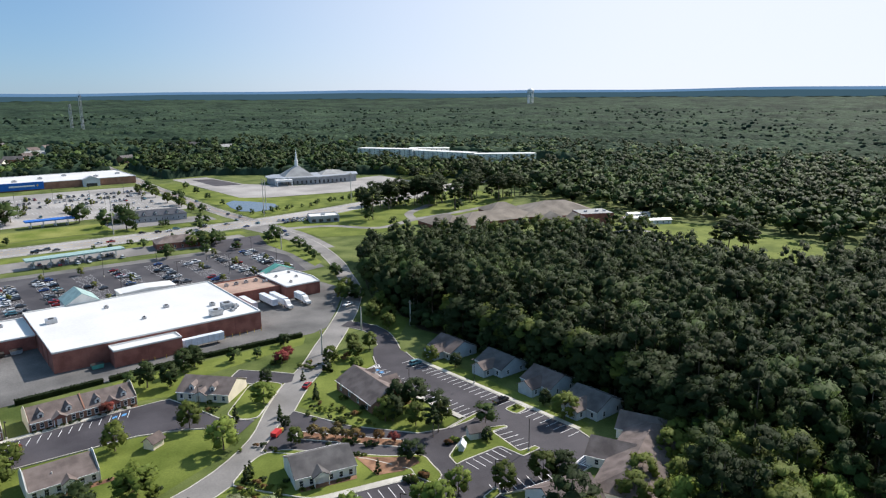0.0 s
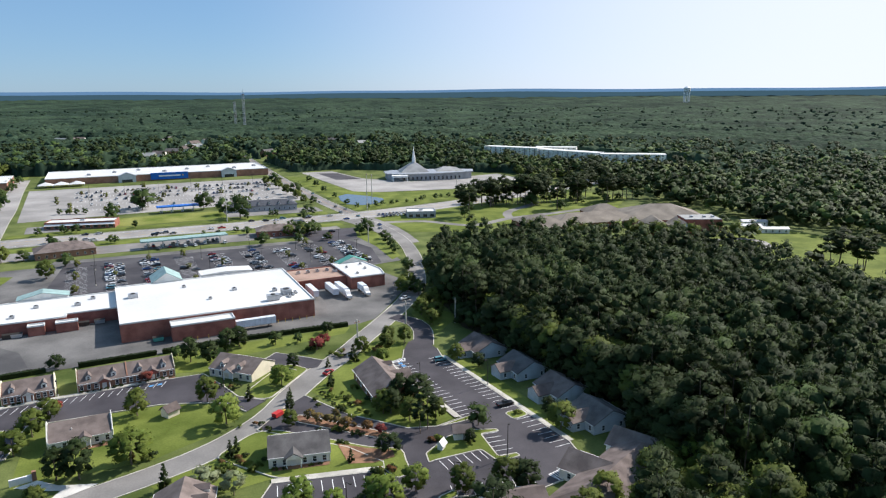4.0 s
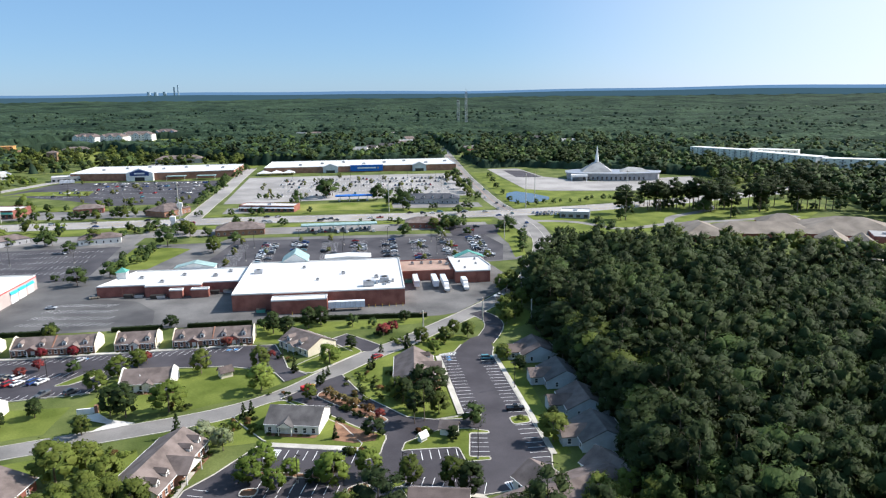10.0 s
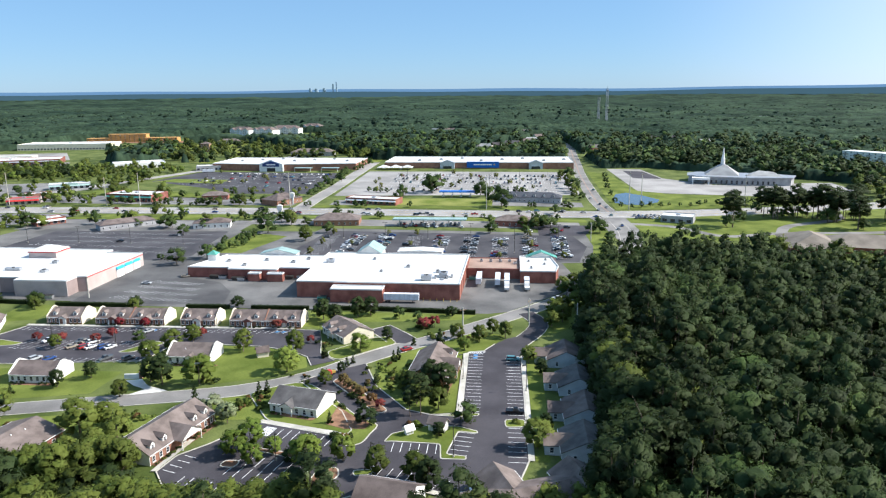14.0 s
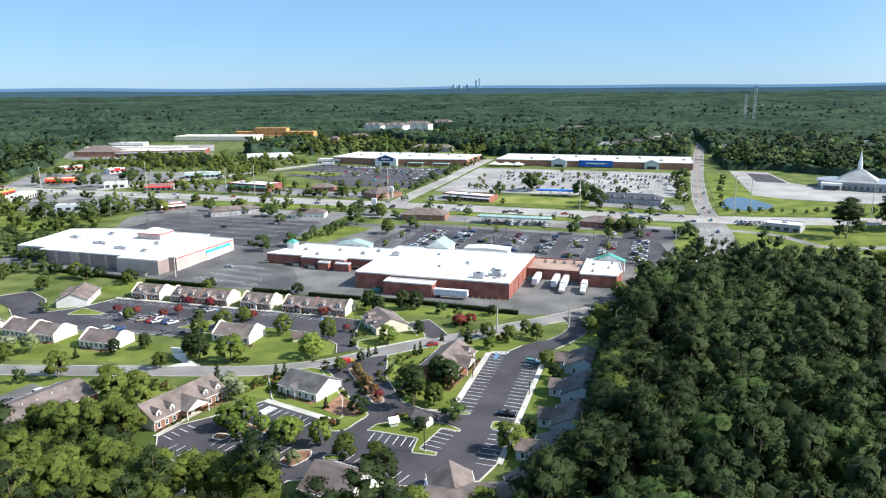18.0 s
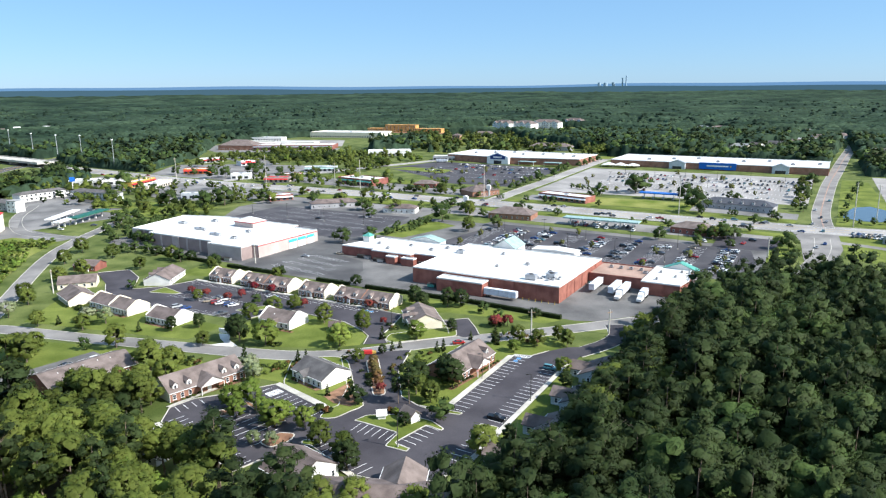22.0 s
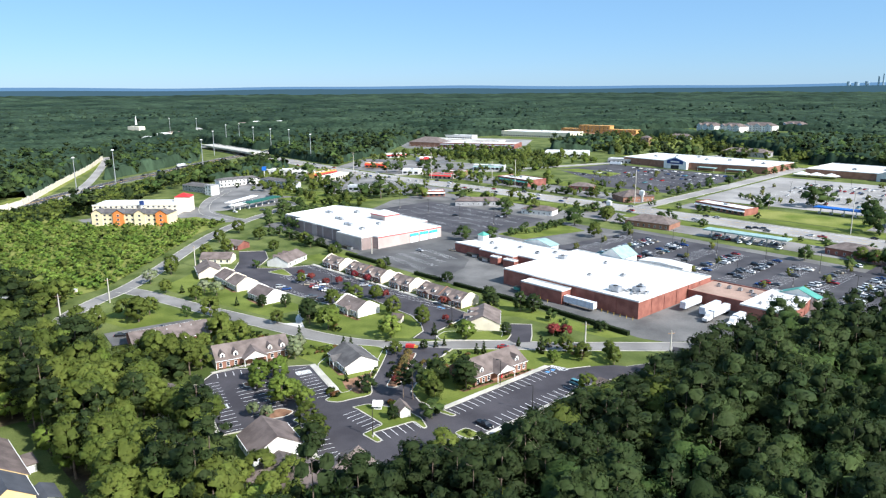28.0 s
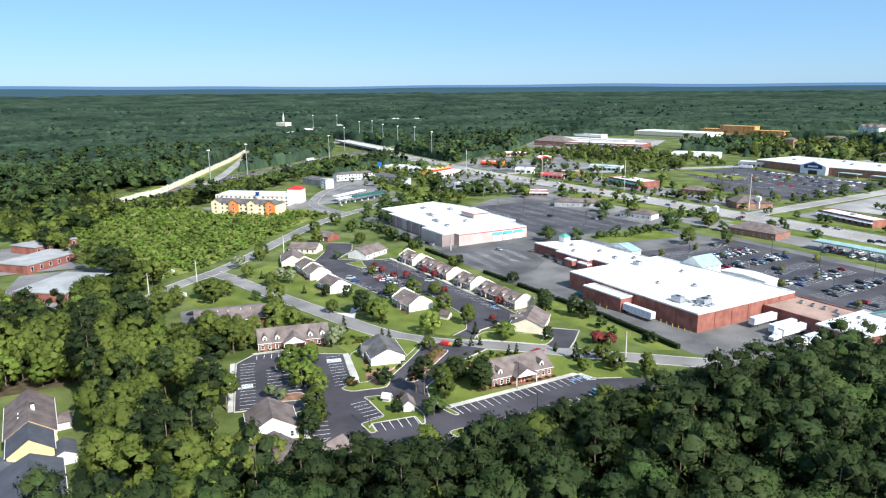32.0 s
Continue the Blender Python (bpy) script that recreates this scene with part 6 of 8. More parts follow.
KINDS = {
    "oak": ("oak", "leaf_oak", "rounded green shade tree with a full leafy crown", 0.030, 640), "bright": ("oak", "leaf_bright", "bright yellow-green maple with a round crown", 0.030, 640),
    "dark": ("dark", "leaf_dark", "dense dark green magnolia tree", 0.030, 640), "round": ("round", "leaf_dark", "low round dark evergreen tree", 0.050, 380), "red": ("crape", "leaf_red", "small tree in deep red blossom", 0.047, 300),
    "rust": ("crape", "leaf_rust", "small tree with rust-coloured leaves", 0.047, 300), "crape": ("crape", "leaf_white", "spreading tree in pale blossom", 0.047, 340), "cone": ("cone", "leaf_dark", "pointed dark green conifer on a lawn", 0.035, 320),
    "small": ("oak", "leaf_mid", "slim young street tree on grass", 0.052, 200), "pine": ("pine", "leaf_pine", "tall pine with a ragged crown", 0.021, 640), "tall": ("tall", "leaf_oak", "tall woodland tree with a full crown", 0.022, 640),
    "lot": ("oak", "leaf_yellow", "thin yellow-green car park tree", 0.058, 170), "far": ("oak", "leaf_mid", "rounded green roadside tree with a leafy crown", 0.056, 190),
}
TREE_MESHES = {}
TREE_NAMES = {"oak": "oak_tree", "bright": "maple_tree", "dark": "magnolia_tree", "round": "holly_tree", "red": "crape_myrtle", "rust": "crape_myrtle", "crape": "crape_myrtle", "cone": "conifer", "small": "young_tree", "pine": "pine_tree", "tall": "woodland_tree", "lot": "car_park_tree", "far": "roadside_tree"}


def tree(kind, x, y, h, group="", wide=1.0):
    shape, mat, label, size, quads = KINDS[kind]
    if kind not in TREE_MESHES:
        TREE_MESHES[kind] = [(crown_mesh(shape, mat, hash_seed(kind) + k, quads, size, 26 if quads > 600 and shape != "pine" else None if quads > 250 else 7), trunk_mesh(shape, k)) for k in range(3)]
    c, t = random.choice(TREE_MESHES[kind])
    ob = new(TREE_NAMES.get(kind, "tree"))
    ob.matrix_world = pose(x, y, hz(x, y) - 0.05, 0, 0, random.uniform(0, 360))
    w = h * random.uniform(0.9, 1.12) * wide
    ob.scale = (w, w, h * random.uniform(0.94, 1.06))
    tagged(ob, label, "tree", group)
    for nm, me in (("trunk", t), ("crown", c)):
        o = new(nm, me)
        o.parent = ob
    return ob


def hash_seed(kind):
    return sum(ord(c) * (i + 3) for i, c in enumerate(kind))


def plant(kind, spots, group="", wide=1.15):
    for x, y, h in spots:
        tree(kind, x, y, h * 1.12, group, wide)


plant("bright", [(-67, 32, 9.5), (-93, 20, 9.5), (-45, 52, 7.5), (-64.1, -25.3, 7), (-61.3, -20, 7.5), (-57.5, -30, 6), (-53.9, -23.6, 5), (-43.2, -29, 8), (-43.8, -24.3, 6.5), (-34.4, -26, 7), (-6.5, 58, 5)], wide=1.15)
plant("dark", [(-105, 18, 10.5), (-110, 20, 9), (-68, 88, 9.5), (-62, 84, 8.5), (-54, 93, 8.5), (-49, 96, 8.5), (-37, 66, 6), (-16, 23, 9.5), (-11.5, 20, 10), (-139, 14, 6), (-132, 22, 6), (-22, 17, 8), (-10.4, -38, 8), (-48, 33, 4), (-10.5, -10.5, 4.2)])
plant("oak", [(-116, 49, 8), (-120, 39, 8), (-89, 50, 8), (-69, 50, 8), (-111.3, -17.9, 11), (-142, -9, 10), (-1, 67, 6.5), (9, 72, 6.5), (-10, 69, 6.5), (4, 76, 6), (-19, 10, 7.5), (-24, 18, 7.5), (-12, 7, 7), (-24.3, -31.5, 7), (-13.8, -34.5, 7.5), (-88, -36, 8.5), (17, -15, 8.5), (17, 46, 6), (-98, -22, 8), (-106, -12.5, 8.5), (-165, -27, 8), (-170, -31, 8), (-51, 22, 5)])
plant("oak", [(-193, -9, 7), (-172, -3, 7), (-112, 58, 7), (-114, 8, 6), (-236, 74, 7), (-158, -34, 11), (-167, -36, 9), (-252, 38, 8), (-237, 96, 8), (-273, 84, 8), (-254, 52, 9), (-285, 62, 9), (-302, 84, 9), (-236, 11, 8), (-227, 7, 8), (-202, 93, 6), (-155, 93, 6), (-162, 48, 6), (-152, -62, 9)])
plant("oak", [(-186, -70, 11), (-196, -62, 10), (-206, -54, 9), (-192, -76, 11), (-214, -50, 8), (-150, -70, 11), (-160, -80, 12), (-170, -84, 12), (-148, -86, 13), (-178, -78, 11), (-160, -50, 9), (-166, -56, 9), (-154, -56, 9)])
plant("tall", [(-107, -39, 9), (-104, -35, 8.5), (-100, -30, 9), (-94, -44, 12), (-99, -47, 12), (-112, -45, 10), (-86, -41, 12), (-92, -37, 10), (-106, -46, 12)], wide=1.1)
plant("dark", [(36.5, 38, 10), (37, 15.5, 10), (37, -5.5, 11), (34, -27, 9), (21, 37.5, 5.5), (20, -4.5, 5)], wide=1.15)
plant("oak", [(2.5, -52, 9), (-6, -56, 9), (27, -47, 9), (18, -50, 9)], wide=1.1)
plant("tall", [(6, -60, 9), (14, -58, 10), (20, -55, 10), (-4, -63, 9)], wide=1.15)
plant("dark", [(33.7, -47.8, 17), (34.5, -40, 17), (36, -33, 17), (38, -28, 17)], wide=1.2)
plant("pine", [(30.5, -52, 18), (35.5, -55.2, 19), (39, -44, 20)], wide=1.15)
plant("round", [(-157, 98, 5.5), (-111, 102, 5.5), (-204, 98, 6), (-32.3, -4.8, 5.4), (-47.9, -26.8, 3.6), (-228, 102, 5.5), (-255, 100, 6), (-14, 96, 4.5)])
plant("red", [(-24, 79, 5), (-20, 82, 4.5), (-30, 6, 2.8), (-146, 60, 4), (-164, 55, 3.5), (-174, 55, 3.5), (-150, 55, 3.6), (-110, 62, 4), (-139, 72.5, 4.2), (-150, 72.5, 4.2), (-84, 75, 4), (-66, 60, 3)])
plant("cone", [(-16, 62, 6), (-87, 3, 6), (-70, 12, 4.5), (-68, 14, 4.5), (-57, 46, 5), (-29.9, 46.5, 4.2), (-31.3, 44.2, 3.8), (-47, 38, 3.5), (-45.5, 41, 3.5), (-188, -3, 4), (-150, 7, 4), (-43, -5, 3.5), (-26, 61, 3.5)])
plant("small", [(-3, -2, 6.5), (-133, 56, 5), (-72, 93, 5), (-151, -16, 5), (-206, 46, 5), (-36, 92, 5), (-28, 90, 4)])
plant("crape", [(-79, -3, 6), (-73, -7, 5.5), (-216, -8, 7), (-171, 7, 6.5), (-180, 5, 6), (-36, -38, 4), (-41, -40, 4)])
plant("rust", [(-41, 18, 3.4), (-37, 14, 3.2), (-45, 23, 3.4), (-33, 9, 3.2), (-43, 20.5, 3), (-39, 16, 3)])
plant("tall", [(-56, -64, 14), (-50, -62, 13), (-45, -61, 13), (-40, -60, 14), (-52, -57, 11), (-46, -56, 11), (-62, -65, 14), (-68, -63, 14), (-74, -61, 13), (-39, -54, 12), (-36, -61, 14), (-30, -62, 14), (-57, -69, 15), (-79, -58, 12)], wide=1.2)
plant("pine", [(-33, -60, 19), (-52, -70, 17), (-17, 2.5, 11), (-20, 1, 9)])

# trees of car parks and road verges
rt_ = random.Random(11)
for k in range(9):
    for yy in (202, 231, 260):
        if rt_.random() < 0.7:
            tree("lot", -106 + 18.5 * k, yy + rt_.uniform(-2, 2), rt_.uniform(3.5, 5.5), "car park trees")
for k in range(26):
    tree("lot", rt_.uniform(-128, 68), 450 + 26 * rt_.randrange(6) + rt_.uniform(-1, 1), rt_.uniform(4, 6.5), "car park trees")
for k in range(18):
    yy = rt_.uniform(440, 590)
    tree("lot", rt_.uniform(-340 + (590 - yy) * 0.4, -180), yy, rt_.uniform(3.5, 5.5), "car park trees")
for k in range(22):
    tree("far", -168 + rt_.uniform(-3, 14), 207 + k * 2.4, rt_.uniform(3.5, 5.5), "trees of a planted strip")
for k in range(40):
    xx = rt_.uniform(-330, 66)
    tree("far" if k % 2 else "small", xx, rt_.choice((318, 320, 366, 369)) + rt_.uniform(-2, 2), rt_.uniform(3.5, 7), "street trees")
for k in range(36):
    tree("far", rt_.uniform(-640, -180), rt_.choice((305, 376, 385, 425, 270)) + rt_.uniform(-16, 16), rt_.uniform(5, 10), "roadside trees")
for x, y, h in ((-521, 276, 17), (-462, 219, 12), (-478, 250, 8), (-452, 258, 11), (-479, 304, 7), (-391, 222, 15), (-387, 233, 6), (-362, 231, 13), (-357, 218, 7), (-350, 244, 16), (-404, 284, 6), (-495, 364, 13), (-489, 378, 12), (-467, 397, 16), (-484, 424, 13), (-557, 369, 11), (-538, 378, 8), (-363, 290, 7), (-336, 275, 12)):
    tree("far", x, y, h, "roadside trees", 1.2)
for x, y, h in ((-347, 146, 11), (-370, 157, 9), (-332, 151, 8), (-328, 161, 9), (-264, 101, 8), (-229, 95, 8), (-205, 98, 7), (-386, 406, 6), (-283, 360, 6), (-255, 280, 6), (-231, 274, 11), (-208, 253, 8), (-204, 275, 6), (-385, 528, 11), (-175, 175, 10), (-190, 186, 4), (-153, 263, 14), (-174, 316, 8), (-177, 310, 7), (-156, 301, 8), (-134, 291, 7), (-112, 265, 8), (-103, 300, 5)):
    tree("far", x, y, h, "street trees", 1.2)
for x, y, h in ((-122, 337, 6), (-242, 425, 8), (-238, 383, 6), (-285, 413, 7), (-172, 391, 8), (-61, 446, 18), (-56, 458, 16), (-16, 426, 16), (4, 375, 18), (-4, 394, 14), (-83, 416, 12), (-86, 399, 10), (16, 446, 7), (23, 445, 6), (73, 555, 12), (70, 462, 13), (72, 412, 8), (45, 346, 8), (35, 288, 10), (28, 286, 8), (31, 300, 9), (39, 293, 8)):
    tree("far", x, y, h, "street trees", 1.15)
for x, y, h in ((-2, 270, 9), (-4, 309, 6), (40, 267, 6), (71, 277, 11), (65, 275, 8), (21, 269, 7), (-121, 451, 5), (-115, 449, 5), (-109, 447, 5), (-103, 445, 5)):
    tree("far", x, y, h, "street trees", 1.2)
for k in range(16):
    tree("far", -176 + 13 * rt_.random(), 420 + 17 * k + rt_.uniform(-4, 4), rt_.uniform(6, 10), "trees between two car parks", 1.15)
for k in range(26):
    tree("small", 100 + k * 8, 373 + k * 2.2 + rt_.uniform(-3, 10), rt_.uniform(3.5, 6), "church lawn trees")
plant("oak", [(66, 420, 8), (68, 450, 8), (66, 480, 9), (68, 520, 9), (64, 560, 8), (20, 290, 8), (28, 288, 8), (34, 292, 7), (-120, 240, 10), (-145, 290, 9), (-150, 300, 10)])
plant("small", [(66, 215, 6), (69, 228, 6), (72, 242, 6), (75, 256, 6), (58, 178, 6), (56, 172, 6), (98, 400, 5), (100, 440, 5), (102, 480, 6), (106, 520, 6), (110, 560, 7), (42, 128, 6), (45, 134, 6), (38, 132, 7), (-164, 190, 9)])
plant("oak", [(36, 134, 8), (42, 140, 8), (30, 100, 8), (34, 104, 8), (40, 108, 9), (28, 86, 7), (33, 92, 8)])
for x, y in ((174, 326), (163, 304), (203, 357), (203, 341), (208, 341), (216, 346), (226, 356), (234, 341), (237, 341), (243, 331), (248, 336), (266, 355), (249, 302), (283, 335), (282, 323), (303, 339), (311, 315), (320, 322), (262, 335), (382, 415), (344, 386), (226, 345), (250, 337), (294, 338), (326, 345), (331, 326), (345, 321), (268, 62), (276, 60), (262, 66), (282, 66), (271, 70)):
    for _ in range(2 if y > 100 else 1):
        tree("pine", x + rt_.uniform(-5, 5), y + rt_.uniform(-5, 5), rt_.uniform(18, 26), "scattered tall pines", 1.4)
    if y > 100:
        tree("far", x + rt_.uniform(-6, 6), y + rt_.uniform(-6, 6), rt_.uniform(6, 11), "scattered tall pines", 1.15)
for k in range(26):
    a = rt_.random()
    tree("far", -268 - 150 * a + rt_.uniform(-14, 14), 92 + 110 * a + rt_.uniform(-16, 16), rt_.uniform(5, 9), "roadside trees")
for k in range(22):
    a = rt_.random()
    tree("far", -310 + rt_.uniform(-4, 4) - 20 * a, 110 + 90 * a, rt_.uniform(5, 8), "trees round the warehouse")


# ---- hedges and shrubs ----
SHRUBS = [crown_mesh("shrub", m, 40 + i, 150, 0.125, 6) for i, m in enumerate(("leaf_dark", "leaf_oak", "leaf_bright", "leaf_rust"))]


def shrub(x, y, h, kind=0, wide=1.0):
    ob = new("shrub", SHRUBS[kind])
    ob.matrix_world = pose(x, y, hz(x, y) + 0.03, 0, 0, random.uniform(0, 360)) @ Matrix.Diagonal((h * 1.15 * wide, h * 1.15 * wide, h, 1))
    return tagged(ob, ("low clipped dark green shrub beside a wall", "round green garden shrub in a bed", "bright green garden shrub in a bed", "rust-leaved garden shrub in a bed")[kind], "shrub", "garden shrubs")


def hedge(a, b, w, h):
    rng = np.random.default_rng(int(abs(a[0] * 7 + a[1])))
    L = math.hypot(b[0] - a[0], b[1] - a[1])
    n = int(L * 30)
    pos = np.stack([rng.uniform(0, L, n), rng.uniform(-w / 2, w / 2, n), rng.uniform(0.1, h, n)], 1)
    face = rng.integers(0, 3, n)
    pos[face == 0, 2] = h + rng.normal(size=(face == 0).sum()) * 0.06
    pos[face == 1, 1] = -w / 2
    pos[face == 2, 1] = w / 2
    nrm = np.zeros((n, 3))
    nrm[face == 0, 2], nrm[face == 1, 1], nrm[face == 2, 1] = 1, -1, 1
    v = leaf_facets(rng, pos, nrm, 0.28)
    g = Geo().box(0, -w / 2 + 0.1, -0.3, L, w / 2 - 0.1, h - 0.1)
    vs = v.tolist() + g.v
    fs = np.arange(n * 3).reshape(-1, 3).tolist() + [tuple(i + n * 3 for i in q) for q in g.f]
    ob = new("hedge", link_mesh("hedge", vs, fs, [M["leaf_dark"], M["leaf_dark_core"]], [0] * n + [1] * len(g.f)))
    mx, my = (a[0] + b[0]) / 2, (a[1] + b[1]) / 2
    ob.matrix_world = pose(a[0], a[1], hz(mx, my), 0, 0, math.degrees(math.atan2(b[1] - a[1], b[0] - a[0])))
    return tagged(ob, "long clipped dark green hedge", "hedge", "boundary hedges")


for a, b in (((-50, 102.4), (-4, 100)), ((-104, 100.4), (-78, 101)), ((-134, 100), (-114, 100.4)), ((-196, 99.4), (-160, 99.8)), ((-260, 104), (-210, 100.6)), ((-76, 101.2), (-52, 102.2))):
    hedge(a, b, 1.8, 1.8)
rs = random.Random(5)
for hx, hy, hr, hl, hd in ((-176, 80.5, 1.2, 15, 11), (-118, 81.5, 1.2, 14.5, 11), (-147.3, 81, 1.2, 29.5, 11), (-89.5, 82, 1.2, 29.5, 11), (-102, 42, 0.5, 17.5, 11.5), (-149.5, 22, 0.5, 15.5, 11), (-53.7, 5.1, -13, 15, 12), (-16.5, 34, 82, 31, 13.5), (-86.6, -18.1, 76, 25.5, 13), (-177, 23, -3, 13, 11), (-191, 23.6, -3, 14, 11)):
    c, s = math.cos(radians(hr)), math.sin(radians(hr))
    bed = [(hx + c * u + s * w, hy + s * u - c * w) for u, w in ((-hl / 2, hd / 2), (hl / 2, hd / 2), (hl / 2 - 0.4, hd / 2 + 1.9), (-hl / 2 + 0.4, hd / 2 + 1.8))]
    flat("mulch_bed", rounded(bed, 0.6), "mulch", "brown mulch bed along an office wall", "planting bed", dz=0.34 if hx == -53.7 else 0.07)
    k = -hl / 2 + 1
    while k < hl / 2 - 1:
        if abs(k) > 2.2:
            shrub(hx + c * k + s * (hd / 2 + 1.0), hy + s * k - c * (hd / 2 + 1.0), rs.uniform(0.8, 1.4), rs.choice((0, 0, 1)))
        k += rs.uniform(1.6, 2.6)
for cx, cy, rx, ry, n in ((-30, 30, 10, 14, 34), (-70, 6, 9, 5, 26), (-38, -14, 4, 2, 10), (-18, -5, 2.5, 2, 5), (-40, 12, 6, 8, 14), (-78, -4, 6, 8, 18), (-104, -6, 8, 4, 14), (-12, 70, 10, 4, 14), (-24, 82, 4, 3, 8), (-130, -16, 12, 4, 16), (-200, 14, 14, 3, 14), (-90, 22, 4, 3, 4), (11, -0.8, 1, 0.8, 1), (-158, 96, 4, 1.5, 4), (-61, 25, 5, 5, 6), (-60, 60, 4, 6, 8)):
    for _ in range(n):
        a, q = rs.uniform(0, 6.28), math.sqrt(rs.random())
        shrub(cx + rx * q * math.cos(a), cy + ry * q * math.sin(a), rs.uniform(0.9, 2.2), rs.choice((0, 0, 1, 1, 2, 3)))


# ---- woods ----
def inside(poly, x, y):
    """Which of the points lie in the polygon."""
    r = np.zeros(len(x), bool)
    for (x0, y0), (x1, y1) in zip(poly, poly[1:] + poly[:1]):
        c = ((y0 > y) != (y1 > y)) & (x < (x1 - x0) * (y - y0) / ((y1 - y0) + 1e-12) + x0)
        r ^= c
    return r


EAST_WOOD = [(40, -260), (40.5, -62), (41, 60), (38, 78), (44, 98), (47, 124), (61, 152), (82, 188), (96, 195), (112, 191), (142, 173), (167, 145), (185, 129), (213, 105), (213, 66), (200, 30), (225, 4), (300, 0), (360, 20), (440, 30), (520, -60), (520, -260)]
SOUTH_WOOD = [(40, -260), (40, -52), (34, -50), (22, -62), (4, -69), (-14, -72), (-26, -72), (-44, -70), (-56, -74), (-74, -70), (-92, -64), (-104, -60), (-122, -62), (-128, -66), (-140, -76), (-156, -98), (-190, -130), (-260, -200), (-260, -260)]
YARD = [(-86, -92), (-10, -90), (14, -93), (18, -130), (-16, -150), (-90, -150)]
DEVELOPED = [
    [(-260, -60), (-150, -60), (-100, -50), (-60, -60), (60, -70), (60, 100), (86, 196), (113, 194), (145, 175), (170, 147), (188, 131), (216, 107), (256, 130), (345, 160), (352, 300), (400, 440), (345, 545), (170, 660), (118, 650), (100, 1200), (80, 720), (-165, 735), (-420, 700), (-460, 705), (-520, 640), (-480, 585), (-450, 560), (-520, 520), (-640, 560), (-690, 516), (-640, 425), (-612, 362), (-650, 330), (-600, 285), (-585, 255), (-570, 190), (-550, 140), (-520, 120), (-470, 60), (-425, 10), (-330, 10), (-240, -60)],
    [(-205, -62), (-218, -44), (-224, -28), (-249, -4), (-284, 28), (-322, 64), (-345, 96), (-385, 90), (-400, 25), (-450, 10), (-500, -30), (-400, -90), (-302, -84), (-251, -60)],
    [(-835, 690), (-776, 617), (-690, 570), (-560, 660), (-590, 730), (-800, 720)], [(-800, 960), (-790, 860), (-630, 880), (-640, 960)], [(-790, 1000), (-560, 1000), (-560, 1080), (-780, 1080)], [(-620, 985), (-430, 1005), (-320, 860), (-420, 810), (-570, 890)],
    [(-640, 1040), (-340, 1050), (-340, 1340), (-640, 1330)], [(-640, 880), (-560, 880), (-560, 1000), (-790, 1000), (-800, 960)], [(-460, 700), (-165, 720), (-190, 800), (-330, 860), (-430, 1005), (-620, 990), (-570, 880), (-480, 800)], [(400, 790), (390, 640), (430, 500), (560, 430), (640, 500), (620, 570), (560, 660), (540, 760)], [(238, 140), (250, 150), (345, 190), (362, 120), (350, 40), (300, 20), (230, 20), (222, 80)],
    [(-330, 800), (-210, 810), (-190, 740), (-330, 730)], [(-120, 815), (-50, 815), (-50, 770), (-120, 770)], [(-440, -10), (-500, -40), (-530, -30), (-552, 10), (-680, 72), (-930, 192), (-960, 212), (-862, 184), (-757, 146), (-650, 104), (-610, 110), (-560, 140), (-470, 60)], [(-690, 290), (-750, 250), (-1000, 366), (-1000, 420), (-640, 365), (-640, 320)], [(-690, 516), (-600, 505), (-520, 520), (-450, 560), (-470, 640), (-540, 720), (-560, 880), (-800, 870), (-840, 690), (-776, 617)], [(-598, 104), (-640, 130), (-760, 270), (-690, 300), (-620, 250), (-556, 150)], [(-380, -130), (-260, -130), (-240, -70), (-360, -70)], [(-240, -130), (-190, -130), (-160, -70), (-230, -60)],
]
CLEARED = [([(-1150, 395), (-985, 381), (-800, 362), (-600, 345)], 24), ([(-420, -175), (-500, -70), (-565, 20), (-640, 105), (-715, 205), (-790, 300), (-860, 420), (-930, 560)], 26), ([(-560, 40), (-650, 86), (-757, 130), (-862, 170), (-960, 205)], 12), ([(-410, -112), (-457, -64), (-519, -21), (-551, 7), (-679, 71), (-809, 137), (-930, 190)], 9)]

CLEARED += [([(hx * (1 + 14 / math.hypot(hx, hy)), hy * (1 + 14 / math.hypot(hx, hy))), (hx * (1 - 75 / math.hypot(hx, hy)), hy * (1 - 75 / math.hypot(hx, hy)))], 15) for hx, hy in FAR_HOUSES]
CLEARED += [([(hx * 1.01, hy * 1.01), (hx * 0.945, hy * 0.945)], 15) for hx, hy in FAR_SHOPS]


def wooded(x, y):
    r = np.ones(len(x), bool)
    for p in DEVELOPED:
        r &= ~inside(p, x, y)
    for line, w in CLEARED:
        for (x0, y0), (x1, y1) in zip(line, line[1:]):
            s = np.clip(((x - x0) * (x1 - x0) + (y - y0) * (y1 - y0)) / ((x1 - x0) ** 2 + (y1 - y0) ** 2), 0, 1)
            r &= np.hypot(x - x0 - s * (x1 - x0), y - y0 - s * (y1 - y0)) > w
    return r


